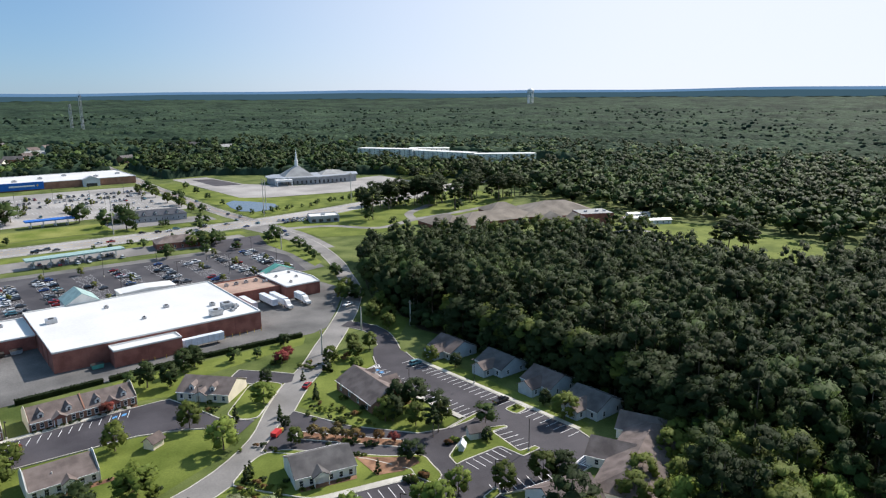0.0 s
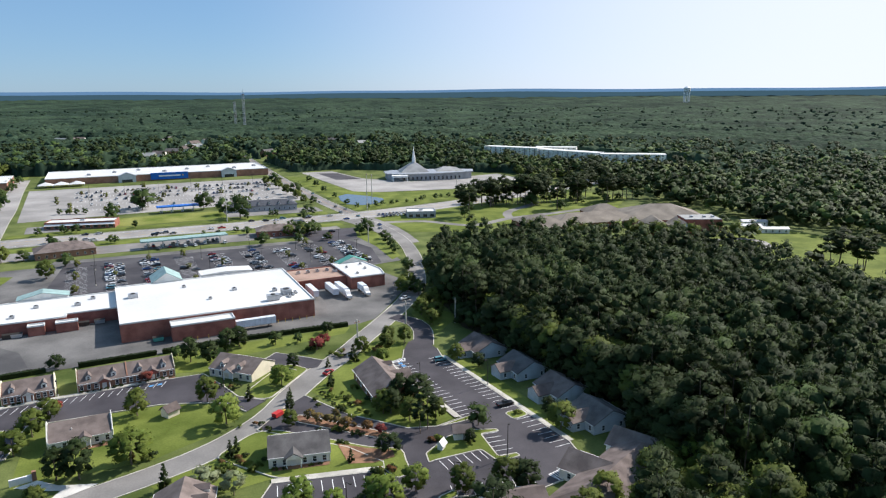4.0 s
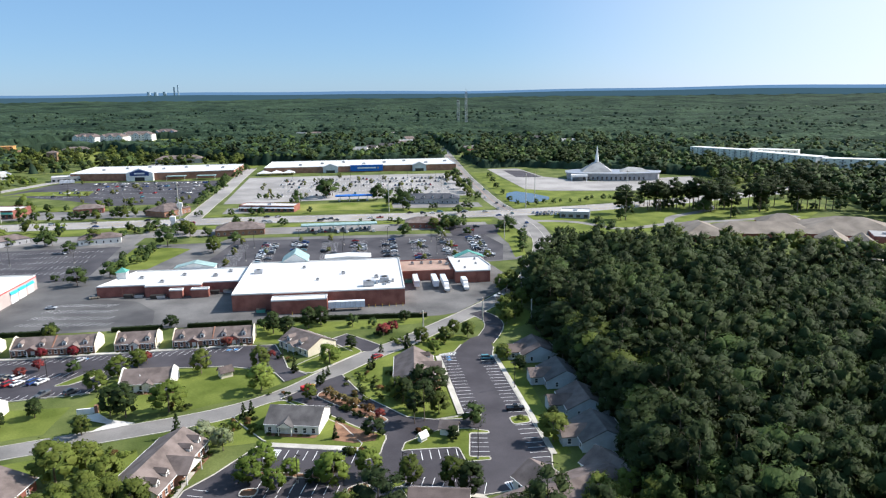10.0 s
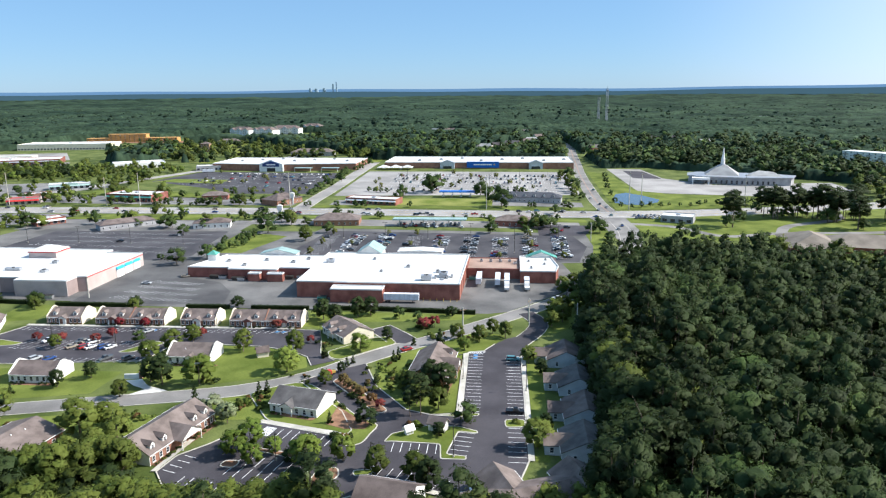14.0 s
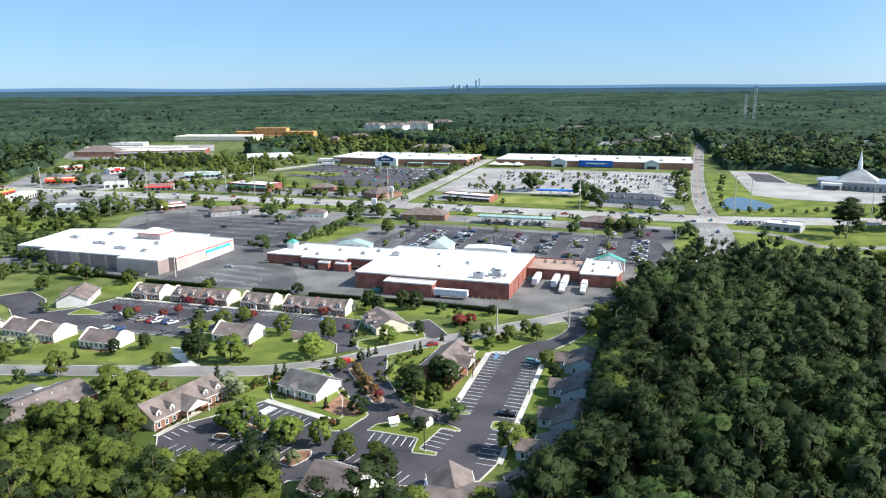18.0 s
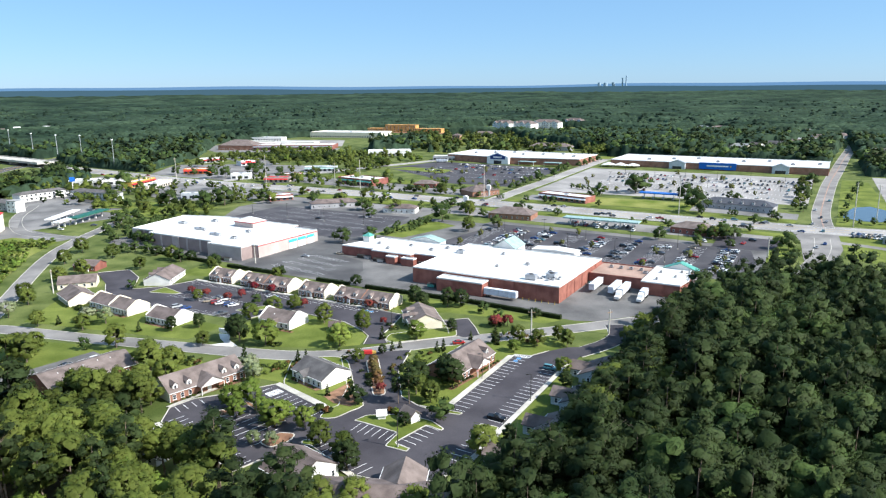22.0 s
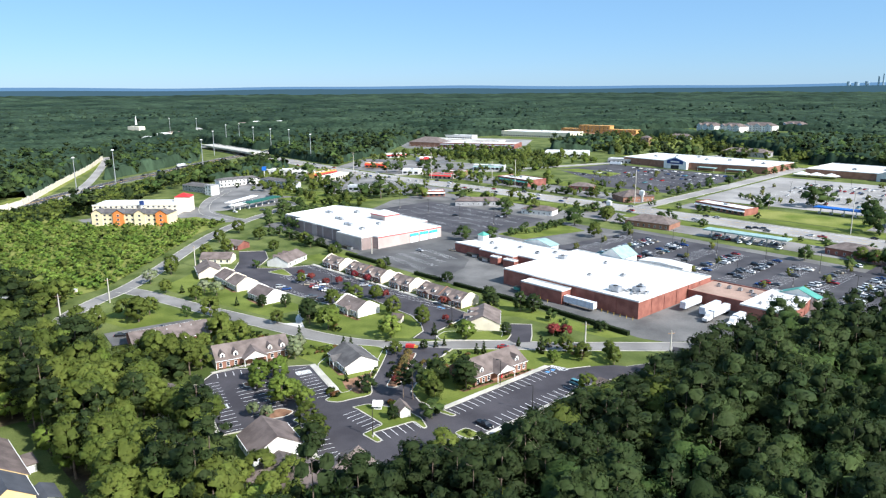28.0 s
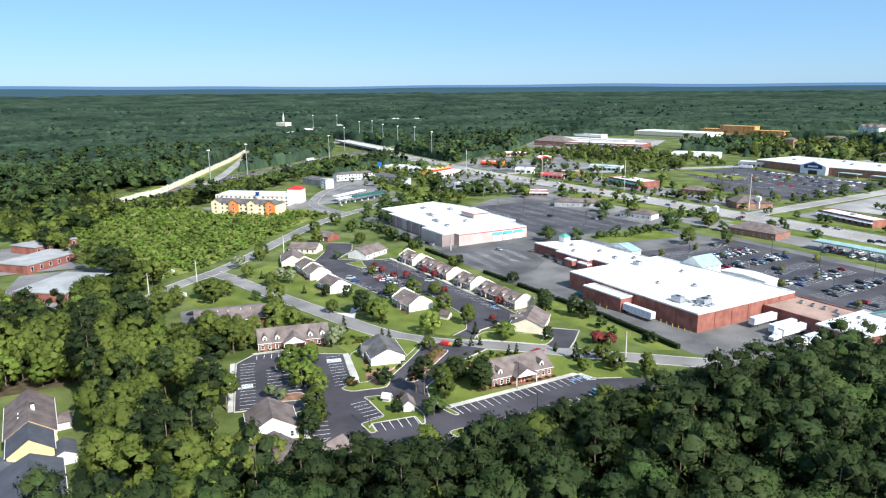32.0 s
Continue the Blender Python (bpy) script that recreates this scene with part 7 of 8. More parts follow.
def stuff_mesh(name, arrays, xs, ys, hs, widths, mat, seed):
    """Many crowns joined into one mesh; each tree has its own tone of green."""
    rng = np.random.default_rng(seed)
    vs, ts, ns, tint, o = [[], []], [[], []], [[], []], [[], []], [0, 0]
    for x, y, h, w in zip(xs, ys, hs, widths):
        v, q, cv, cf, nn = arrays[rng.integers(len(arrays))]
        a = rng.uniform(0, 2 * math.pi)
        c, s = math.cos(a), math.sin(a)
        rot = np.array([[c * w, s * w, 0], [-s * w, c * w, 0], [0, 0, h]])
        turn = np.array([[c, s, 0], [-s, c, 0], [0, 0, 1]])
        base, tone = np.array([x, y, hz(x, y)]), rng.random()
        for i, (pv, pt, pn) in enumerate(((v, q, nn[:len(v)]), (cv, cf - len(v), nn[len(v):]))):
            vs[i].append(pv @ rot + base)
            ts[i].append(pt + o[i])
            ns[i].append(pn @ turn)
            tint[i].append(np.full(len(pv), tone))
            o[i] += len(pv)
    tris = np.concatenate([np.concatenate(ts[0]), np.concatenate(ts[1]) + o[0]])
    flat_list = [np.concatenate(k[0] + k[1]) for k in (vs, ns, tint)]
    return leafy_mesh(name, flat_list[0], tris, sum(len(t) for t in ts[0]), flat_list[1], flat_list[2], [M[mat], M[mat.replace("_core", "") + "_core"]])


def scatter(poly, step, seed, skip=()):
    rng = np.random.default_rng(seed)
    x0, x1, y0, y1 = min(p[0] for p in poly), max(p[0] for p in poly), min(p[1] for p in poly), max(p[1] for p in poly)
    gx_, gy_ = np.meshgrid(np.arange(x0, x1, step), np.arange(y0, y1, step))
    x, y = gx_.ravel() + rng.uniform(-0.62, 0.62, gx_.size) * step, gy_.ravel() + rng.uniform(-0.62, 0.62, gx_.size) * step
    k = inside(poly, x, y)
    for p in skip:
        k &= ~inside(p, x, y)
    return x[k], y[k]


def woods(name, x, y, seed, kinds, label, clumps=None, trunks=False):
    """A stand of mixed trees; each kind of leaf is one object."""
    rng = np.random.default_rng(seed)
    pick = rng.choice(len(kinds), len(x), p=[k[4] for k in kinds])
    for i, (shape, mat, lo, hi, _, quads, size, wide) in enumerate(kinds):
        m = pick == i
        if not m.any():
            continue
        arrays = [crown_arrays(shape, seed * 10 + i * 5 + j, quads, size, clumps or (5 if quads < 200 else 11)) for j in range(4)]
        h = rng.uniform(lo, hi, m.sum())
        if trunks:
            ring = np.array([(0.011, 0, 0), (0, 0.011, 0), (-0.011, 0, 0), (0, -0.011, 0), (0.003, 0, 0.86), (0, 0.003, 0.86), (-0.003, 0, 0.86), (0, -0.003, 0.86)])
            ground = gz(x[m], y[m])
            tv = (ring[None] * h[:, None, None] + np.stack([x[m], y[m], ground - 0.2], 1)[:, None]).reshape(-1, 3)
            tf = (np.array([(0, 1, 5, 4), (1, 2, 6, 5), (2, 3, 7, 6), (3, 0, 4, 7)])[None] + 8 * np.arange(len(h))[:, None, None]).reshape(-1, 4)
            tagged(new("woodland_trunks", link_mesh("woodland_trunks", tv.tolist(), tf.tolist(), M["bark"])), "straight brown trunks of woodland trees", "woods", kind="stuff")
        me = stuff_mesh(name, arrays, x[m], y[m], h, h * wide * rng.uniform(0.85, 1.15, m.sum()), mat, seed + i)
        tagged(new(name, me), label, "woods", kind="stuff")


NEAR_MIX = [("pine", "leaf_pine", 16, 26, 0.52, 400, 0.0205, 0.84), ("tall", "leaf_mid", 13, 22, 0.15, 400, 0.023, 0.94), ("oak", "leaf_dark", 12, 19, 0.33, 400, 0.028, 0.9)]
# bright trees grow here; lighter leaves also stand in for sunlight on crowns
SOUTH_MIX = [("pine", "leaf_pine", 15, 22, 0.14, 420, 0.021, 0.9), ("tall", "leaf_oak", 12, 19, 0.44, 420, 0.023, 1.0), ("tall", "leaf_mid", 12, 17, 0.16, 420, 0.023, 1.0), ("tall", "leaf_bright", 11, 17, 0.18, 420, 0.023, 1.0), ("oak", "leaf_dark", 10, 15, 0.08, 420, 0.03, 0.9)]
MID_MIX = [("pine", "leaf_pine", 16, 25, 0.4, 60, 0.042, 1.0), ("tall", "leaf_oak", 13, 21, 0.4, 60, 0.05, 1.05), ("oak", "leaf_dark", 13, 18, 0.2, 60, 0.052, 1.0)]
flat("lawn", YARD, "grass", "shaded back lawn behind townhouses", "lawn", dz=0.03)
# litter floor with a dark colour that deepens the shade between crowns
for poly in (EAST_WOOD, SOUTH_WOOD):
    flat("forest_floor", poly, "leaf_litter", "brown leaf litter on the floor of a wood, kept dark for shade", "forest floor", dz=0.012)
ex_, ey_ = scatter(EAST_WOOD, 6.1, 21)
sx_, sy_ = scatter(SOUTH_WOOD, 6.2, 22, [YARD])
wx_, wy_ = np.concatenate([ex_, sx_]), np.concatenate([ey_, sy_])
d_edge = np.minimum(np.hypot(wx_ - 20, wy_ - 20), np.hypot(wx_ + 60, wy_ + 60))
single = (d_edge < 100) & (wx_ > -120) & (wx_ < 62) & (wy_ > -120) & (wy_ < 110)
order = np.argsort(d_edge + (~single) * 1e6)[:190]
lone = np.zeros(len(wx_), bool)
lone[order] = single[order]
rw = random.Random(77)
# leaf kinds lighter to the south, darker at the east edge, where shade falls
for x, y in zip(wx_[lone], wy_[lone]):
    k = rw.choices(("pine", "tall", "dark", "bright"), (0.14, 0.46, 0.04, 0.36) if y < -55 and x < 22 else (0.5, 0.2, 0.28, 0.02))[0]
    tree(k, float(x), float(y), {"pine": rw.uniform(18, 25), "tall": rw.uniform(14, 21), "dark": rw.uniform(11, 16), "bright": rw.uniform(10, 15)}[k], "trees at the wood's edge")
for k in range(19):
    tree(("dark", "pine", "dark", "tall")[k % 4], 42 + rw.uniform(-0.8, 0.8), -34 + 5 * k, rw.uniform(17, 22), "trees at the wood's edge", 1.2)
reach = np.hypot(wx_ - 35, wy_ + 30)
rear = wy_ < -150
hidden = (wy_ < -215) | (wx_ > 330)
near_s = ~lone & (reach < 150) & (wx_ < 30) & ~rear
near_e = ~lone & (reach < 150) & (wx_ >= 30) & ~rear
mid_w = ~lone & ~near_s & ~near_e & ~hidden & (reach < 240)
woods("woodland", wx_[near_e], wy_[near_e], 3, [(k[0], k[1], k[2] + 3, k[3] + 2.5, *k[4:]) for k in NEAR_MIX], "dense mixed pine and oak woodland", trunks=True)
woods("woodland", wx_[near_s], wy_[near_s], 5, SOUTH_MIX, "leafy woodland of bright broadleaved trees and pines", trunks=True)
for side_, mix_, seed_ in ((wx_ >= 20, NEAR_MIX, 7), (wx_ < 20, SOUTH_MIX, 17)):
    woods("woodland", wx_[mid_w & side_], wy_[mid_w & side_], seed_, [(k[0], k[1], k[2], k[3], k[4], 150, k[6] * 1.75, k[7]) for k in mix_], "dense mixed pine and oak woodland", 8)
far_w = ~lone & ~near_s & ~near_e & ~mid_w
woods("woodland", wx_[far_w], wy_[far_w], 4, MID_MIX, "dense mixed pine and oak woodland")

# the nearer edges of the far woods, tree by tree
rng = np.random.default_rng(9)
mx, my = np.meshgrid(np.arange(-1000, 900, 9.5), np.arange(-330, 1250, 9.5))
mx, my = mx.ravel() + rng.uniform(-4, 4, mx.size), my.ravel() + rng.uniform(-4, 4, my.size)
mr = np.hypot(mx, my)
az = np.degrees(np.arctan2(mx, my))
ok = wooded(mx, my) & (az > -104) & (az < 84) & (mr < 1100) & (mr > 200) & ~inside(EAST_WOOD, mx, my) & ~inside(SOUTH_WOOD, mx, my)
ok &= rng.random(len(mx)) < np.clip(1.25 - mr / 1000, 0.25, 1.0)
FAR_MIX = [("pine", "leaf_pine_core", 15, 23, 0.35, 24, 0.07, 1.15), ("tall", "leaf_mid_core", 13, 20, 0.4, 24, 0.075, 1.25), ("oak", "leaf_dark_core", 12, 17, 0.25, 24, 0.08, 1.1)]
woods("far_woodland", mx[ok], my[ok], 6, FAR_MIX, "far mixed woodland beyond the town", 3)
scrub = scatter([(-205, -62), (-218, -44), (-224, -28), (-249, -4), (-284, 28), (-322, 64), (-345, 96), (-372, 84), (-392, 22), (-445, 5), (-500, -30), (-400, -86), (-302, -80), (-251, -60)], 4.4, 31)
hollow = rng.random(len(scrub[0])) < 0.88
woods("scrub", scrub[0][hollow], scrub[1][hollow], 8, [("round", "leaf_scrub", 1.6, 3.6, 0.7, 55, 0.085, 1.5), ("round", "leaf_bright", 1.6, 3.2, 0.2, 55, 0.085, 1.5), ("oak", "leaf_oak", 3, 7, 0.10, 60, 0.08, 1.05)], "yellow-green scrub of bushes and saplings", 4)
under = scatter([(41, -56), (41, 60), (39, 78), (45, 98), (48, 124), (62, 152), (74, 178), (82, 172), (66, 140), (56, 110), (49, 80), (48, 60), (48, -56)], 3.6, 41)
# mostly dark leaves: shade of the wood's west face put into leaf colour
woods("undergrowth", under[0], under[1], 19, [("oak", "leaf_oak", 4, 9, 0.2, 70, 0.065, 1.2), ("oak", "leaf_dark", 4, 9, 0.8, 70, 0.065, 1.2)], "dense leafy undergrowth along the wood's edge")
low = scatter([(-440, -10), (-490, -40), (-535, 30), (-600, 104), (-560, 135), (-470, 60)], 5.5, 33)
woods("thicket", low[0], low[1], 14, [("oak", "leaf_oak", 4, 8, 0.6, 60, 0.075, 1.2), ("oak", "leaf_dark", 4, 7, 0.4, 60, 0.075, 1.2)], "dense thicket of low trees beside the highway")
low = scatter([(-596, 110), (-700, 215), (-745, 268), (-690, 296), (-625, 250), (-562, 155)], 6.0, 34)
woods("thicket", low[0], low[1], 16, [("oak", "leaf_oak", 4, 7, 0.6, 60, 0.075, 1.2), ("oak", "leaf_dark", 4, 7, 0.4, 60, 0.075, 1.2)], "dense thicket of low trees beside the highway")
low = scatter([(-600, 520), (-520, 530), (-465, 565), (-480, 600), (-560, 590)], 9.0, 35)
woods("thicket", low[0], low[1], 18, [("oak", "leaf_oak", 7, 12, 0.6, 100, 0.07, 1.1), ("oak", "leaf_dark", 6, 10, 0.4, 100, 0.07, 1.1)], "clump of green trees between shops")
low = scatter([(-470, 705), (-170, 722), (-190, 800), (-330, 860), (-430, 1000), (-620, 985), (-570, 880), (-490, 800)], 15.0, 36)
some = np.random.default_rng(3).random(len(low[0])) < 0.62
woods("copse", low[0][some], low[1][some], 20, [("oak", "leaf_oak", 8, 14, 0.6, 80, 0.075, 1.15), ("oak", "leaf_dark", 7, 13, 0.4, 80, 0.075, 1.15)], "loose copse of green trees in a field")
low = scatter([(-112, -46), (-104, -37), (-97, -29), (-90, -37), (-82, -42), (-86, -56), (-100, -62), (-118, -58)], 4.6, 37)
woods("thicket", low[0], low[1], 22, [("oak", "leaf_oak", 6, 10, 0.55, 240, 0.05, 1.1), ("oak", "leaf_dark", 6, 10, 0.45, 240, 0.05, 1.1)], "dense thicket of trees between two offices")
for poly, seed, step in (([(-425, -126), (-470, -104), (-500, -74), (-505, -40), (-440, -40), (-396, -68), (-350, -84), (-290, -84), (-300, -90), (-342, -118)], 43, 8.0), ([(-280, -84), (-276, -72), (-240, -62), (-203, -50), (-195, -58), (-227, -70), (-246, -80)], 44, 7.0), ([(150, 210), (226, 174), (300, 142), (306, 154), (234, 186), (160, 222)], 46, 7.5), ([(-206, -80), (-212, -68), (-192, -66), (-172, -72), (-166, -82), (-180, -90)], 45, 7.0)):
    bx_, by_ = scatter(poly, step, seed)
    woods("woodland_edge", bx_, by_, seed, [("tall", "leaf_oak", 9, 15, 0.6, 170, 0.055, 1.15), ("oak", "leaf_dark", 8, 13, 0.22, 170, 0.055, 1.1), ("pine", "leaf_pine", 11, 17, 0.18, 170, 0.042, 1.15)], "tall green trees along the edge of open ground")
bx_, by_ = scatter([(318, 440), (400, 455), (500, 470), (540, 500), (470, 560), (420, 630), (375, 700), (350, 560)], 9.0, 48)
woods("woodland_edge", bx_, by_, 48, [("tall", "leaf_oak", 8, 13, 0.6, 60, 0.06, 1.3), ("pine", "leaf_pine", 11, 16, 0.4, 60, 0.05, 1.2)], "tall green trees along the edge of open ground", 6)
# trees between the shops and along the highway
rp = np.random.default_rng(15)
ax_, ay_ = rp.uniform(-640, -180, 900), rp.uniform(180, 640, 900)
lots = [[(-600, 268), (-480, 262), (-420, 240), (-385, 255), (-330, 300), (-330, 325), (-560, 326), (-630, 330)], [(-640, 440), (-590, 360), (-470, 358), (-430, 420), (-380, 480), (-470, 500), (-560, 480)], [(-430, 385), (-350, 375), (-170, 372), (-170, 400), (-400, 420)], [(-340, 265), (-240, 262), (-175, 268), (-175, 305), (-330, 305)]]
open_ = ~inside([(-330, 190), (-178, 180), (-170, 268), (-325, 268)], ax_, ay_) & ~inside([(-372, 440), (-170, 425), (-165, 700), (-372, 700)], ax_, ay_) & (np.abs(ay_ - 343) > 19) & ~wooded(ax_, ay_)
in_lot = inside(lots[0], ax_, ay_) | inside(lots[1], ax_, ay_) | inside(lots[2], ax_, ay_) | inside(lots[3], ax_, ay_)
open_ &= ~in_lot | (rp.random(900) < 0.22)
woods("roadside_planting", ax_[open_], ay_[open_], 17, [("oak", "leaf_oak", 5, 12, 0.6, 110, 0.065, 1.1), ("oak", "leaf_dark", 4, 9, 0.2, 110, 0.07, 1.1), ("oak", "leaf_bright", 4, 9, 0.2, 110, 0.07, 1.1)], "green trees scattered between roadside shops")
vx = rng.uniform(-700, -230, 700)
vy = rng.uniform(360, 760, 700)
keep = (inside([(-420, 700), (-170, 715), (-160, 780), (-330, 860), (-520, 900), (-560, 800)], vx, vy) & (np.arange(700) % 5 < 2))
woods("far_woodland", vx[keep], vy[keep], 12, FAR_MIX, "far mixed woodland beyond the town", 3)


# canopy of the distant woods, to the horizon
def canopy(name, a0, a1, step_a, step_r, r0, r1):
    rs_ = [r0]
    while rs_[-1] < r1:
        rs_.append(rs_[-1] * (1 + step_r))
    rr, aa = np.meshgrid(np.array(rs_), np.radians(np.arange(a0, a1 + step_a, step_a)))
    jr = np.random.default_rng(4).uniform(-0.35, 0.35, rr.shape)
    rr = rr * (1 + jr * step_r)
    x, y = (rr * np.sin(aa)).ravel(), (rr * np.cos(aa)).ravel()
    cell = 9.5
    best = np.full(len(x), 1e9)
    tall = np.zeros(len(x))
    ci, cj = np.floor(x / cell), np.floor(y / cell)
    for di in (-1, 0, 1):
        for dj in (-1, 0, 1):
            i, j = ci + di, cj + dj
            h1 = np.modf(np.abs(np.sin(i * 127.1 + j * 311.7) * 43758.5453))[0]
            h2 = np.modf(np.abs(np.sin(i * 269.5 + j * 183.3) * 28001.8384))[0]
            d = np.hypot(x - (i + 0.2 + 0.6 * h1) * cell, y - (j + 0.2 + 0.6 * h2) * cell)
            m = d < best
            best = np.where(m, d, best)
            tall = np.where(m, np.modf(h1 * 17.3 + h2 * 5.1)[0], tall)
    z = gz(x, y) + 5.5 + 4.5 * tall + 5.5 * np.sqrt(np.clip(1 - (best / 7.2) ** 2, 0, 1)) - 4 * np.clip((1000 - np.hypot(x, y)) / 400, 0, 1) + 2.5 * np.sin(x / 190) * np.cos(y / 230) + 2.5 * np.sin(x / 23 + 2 * np.sin(y / 57)) * np.sin(y / 27 + 1.7 * np.sin(x / 49))
    w = wooded(x, y)
    na, nr = rr.shape
    idx = np.arange(na * nr).reshape(na, nr)
    q = np.stack([idx[:-1, :-1], idx[1:, :-1], idx[1:, 1:], idx[:-1, 1:]], -1).reshape(-1, 4)
    q = q[w[q].any(1)]
    z = np.where(w, z, gz(x, y) - 0.4)
    me = bpy.data.meshes.new(name)
    me.vertices.add(len(x))
    me.vertices.foreach_set("co", np.stack([x, y, z], 1).ravel())
    me.loops.add(q.size)
    me.loops.foreach_set("vertex_index", q[:, ::-1].ravel())
    me.polygons.add(len(q))
    me.polygons.foreach_set("loop_start", np.arange(len(q)) * 4)
    me.update(calc_edges=True)
    me.attributes.new("tint", "FLOAT", "POINT").data.foreach_set("value", tall.astype(np.float32))
    me.materials.append(M["leaf_canopy"])
    return tagged(new(name, me), "endless forest canopy reaching the horizon, its green tinted with haze", "forest", kind="stuff")


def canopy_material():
    """Crowns seen from far off: each cell of the canopy is a rounded crown with its own tone; distance haze is mixed
    into the base colour.
    """
    # base colours pushed towards blue-green to paint in the haze of distance
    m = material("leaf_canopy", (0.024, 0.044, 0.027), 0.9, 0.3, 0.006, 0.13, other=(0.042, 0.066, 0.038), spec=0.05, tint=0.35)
    n, k = m.node_tree.nodes, m.node_tree.links.new
    p = n["Principled BSDF"]
    geo, cells, mul, mr, bump, inv = n.new("ShaderNodeNewGeometry"), n.new("ShaderNodeTexVoronoi"), n.new("ShaderNodeMixRGB"), n.new("ShaderNodeMapRange"), n.new("ShaderNodeBump"), n.new("ShaderNodeMath")
    cells.voronoi_dimensions = "2D"
    cells.inputs["Scale"].default_value = 1 / 9.0
    k(geo.outputs["Position"], cells.inputs["Vector"])
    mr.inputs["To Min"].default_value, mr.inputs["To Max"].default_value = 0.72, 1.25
    k(cells.outputs["Color"], mr.inputs["Value"])
    mul.blend_type, mul.inputs["Fac"].default_value = "MULTIPLY", 1.0
    k(p.inputs["Base Color"].links[0].from_socket, mul.inputs["Color1"])
    k(mr.outputs["Result"], mul.inputs["Color2"])
    k(mul.outputs["Color"], p.inputs["Base Color"])
    inv.operation, inv.inputs[0].default_value = "SUBTRACT", 1.0
    k(cells.outputs["Distance"], inv.inputs[1])
    bump.inputs["Strength"].default_value, bump.inputs["Distance"].default_value = 0.5, 2.5
    k(inv.outputs["Value"], bump.inputs["Height"])
    k(bump.outputs["Normal"], p.inputs["Normal"])
    return m


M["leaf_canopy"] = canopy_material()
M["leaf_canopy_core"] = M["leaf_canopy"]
# single crowns that break the distant canopy, in the same haze-tinted colour
far_rng = np.random.default_rng(27)
tr_ = 840 + 1900 * far_rng.random(9500) ** 1.15
ta_ = np.radians(far_rng.uniform(-104, 76, 9500))
tx_, ty_ = tr_ * np.sin(ta_), tr_ * np.cos(ta_)
ok = wooded(tx_, ty_)
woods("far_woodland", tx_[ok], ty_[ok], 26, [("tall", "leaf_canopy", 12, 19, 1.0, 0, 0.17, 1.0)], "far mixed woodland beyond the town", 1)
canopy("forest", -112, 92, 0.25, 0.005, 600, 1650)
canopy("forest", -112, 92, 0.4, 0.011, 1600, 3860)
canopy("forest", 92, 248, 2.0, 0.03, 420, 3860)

# the blue edge of the farthest land: two backdrop rings, one behind the other, whose glow stands in for haze
def ridge(r, low, top, wave, col):
    ang = np.radians(np.arange(0, 360.5, 1.0))
    n = len(ang)
    v = [(r * math.sin(a), r * math.cos(a), low) for a in ang] + [(r * math.sin(a), r * math.cos(a), top + wave * math.sin(9 * a + r) + wave * 0.6 * math.sin(23 * a + 1)) for a in ang]
    m = bpy.data.materials.new("far_land")
    m.use_nodes = True
    p = m.node_tree.nodes["Principled BSDF"]
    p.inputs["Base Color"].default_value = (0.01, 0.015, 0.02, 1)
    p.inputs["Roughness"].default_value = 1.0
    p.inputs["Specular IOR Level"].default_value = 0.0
    # emission paints the distance haze; nothing out there is a lamp
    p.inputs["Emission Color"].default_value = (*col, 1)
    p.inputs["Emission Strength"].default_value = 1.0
    tagged(new("backdrop", link_mesh("backdrop", v, [(i, i + 1, n + i + 1, n + i) for i in range(n - 1)], m)), "backdrop ring of the farthest land, glowing blue as haze", "distance", kind="structure")


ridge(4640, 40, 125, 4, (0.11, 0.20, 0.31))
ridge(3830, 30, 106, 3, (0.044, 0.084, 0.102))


# ---- vehicles ----
PAINTS = {}
for nm, col, words in (("white", (0.75, 0.75, 0.74), "white"), ("silver", (0.42, 0.43, 0.44), "silver"), ("black", (0.012, 0.012, 0.014), "black"), ("grey", (0.10, 0.105, 0.11), "dark grey"), ("red", (0.30, 0.02, 0.02), "red"), ("blue", (0.03, 0.07, 0.22), "dark blue"), ("teal", (0.10, 0.24, 0.28), "blue-green"), ("tan", (0.34, 0.29, 0.22), "tan")):
    PAINTS[nm] = (material("car_" + nm, col, 0.25, 0.05, 0.3, 2.0, spec=0.5), words)


def car_body(kind, mat):
    """The lower body with bonnet and boot shaped in profile, its edges drawn in."""
    prof = {"sedan": [(-2.3, 0.35), (2.3, 0.35), (2.35, 0.62), (2.2, 0.80), (1.05, 0.95), (-1.5, 0.98), (-2.2, 0.93), (-2.35, 0.6)],
            "suv": [(-2.35, 0.4), (2.35, 0.4), (2.4, 0.75), (2.25, 0.98), (1.2, 1.08), (-2.25, 1.12), (-2.4, 0.7)],
            "pickup": [(-2.8, 0.45), (2.7, 0.45), (2.75, 0.8), (2.6, 1.02), (1.2, 1.12), (-2.75, 1.12), (-2.85, 0.7)]}[kind]
    n = len(prof)
    v = []
    for y, k in ((-0.92, 1.0), (-0.86, 1.0), (0.86, 1.0), (0.92, 1.0)):
        for i, (x, z) in enumerate(prof):
            in_ = abs(y) > 0.9
            v.append((x * (0.975 if in_ else 1), y, z - (0.05 if in_ and z > 0.7 else 0)))
    f = [tuple(range(n))[::-1], tuple(range(3 * n, 4 * n))] + [(k * n + i, k * n + (i + 1) % n, (k + 1) * n + (i + 1) % n, (k + 1) * n + i) for k in range(3) for i in range(n)]
    return fixed(link_mesh("body", v, f, mat))


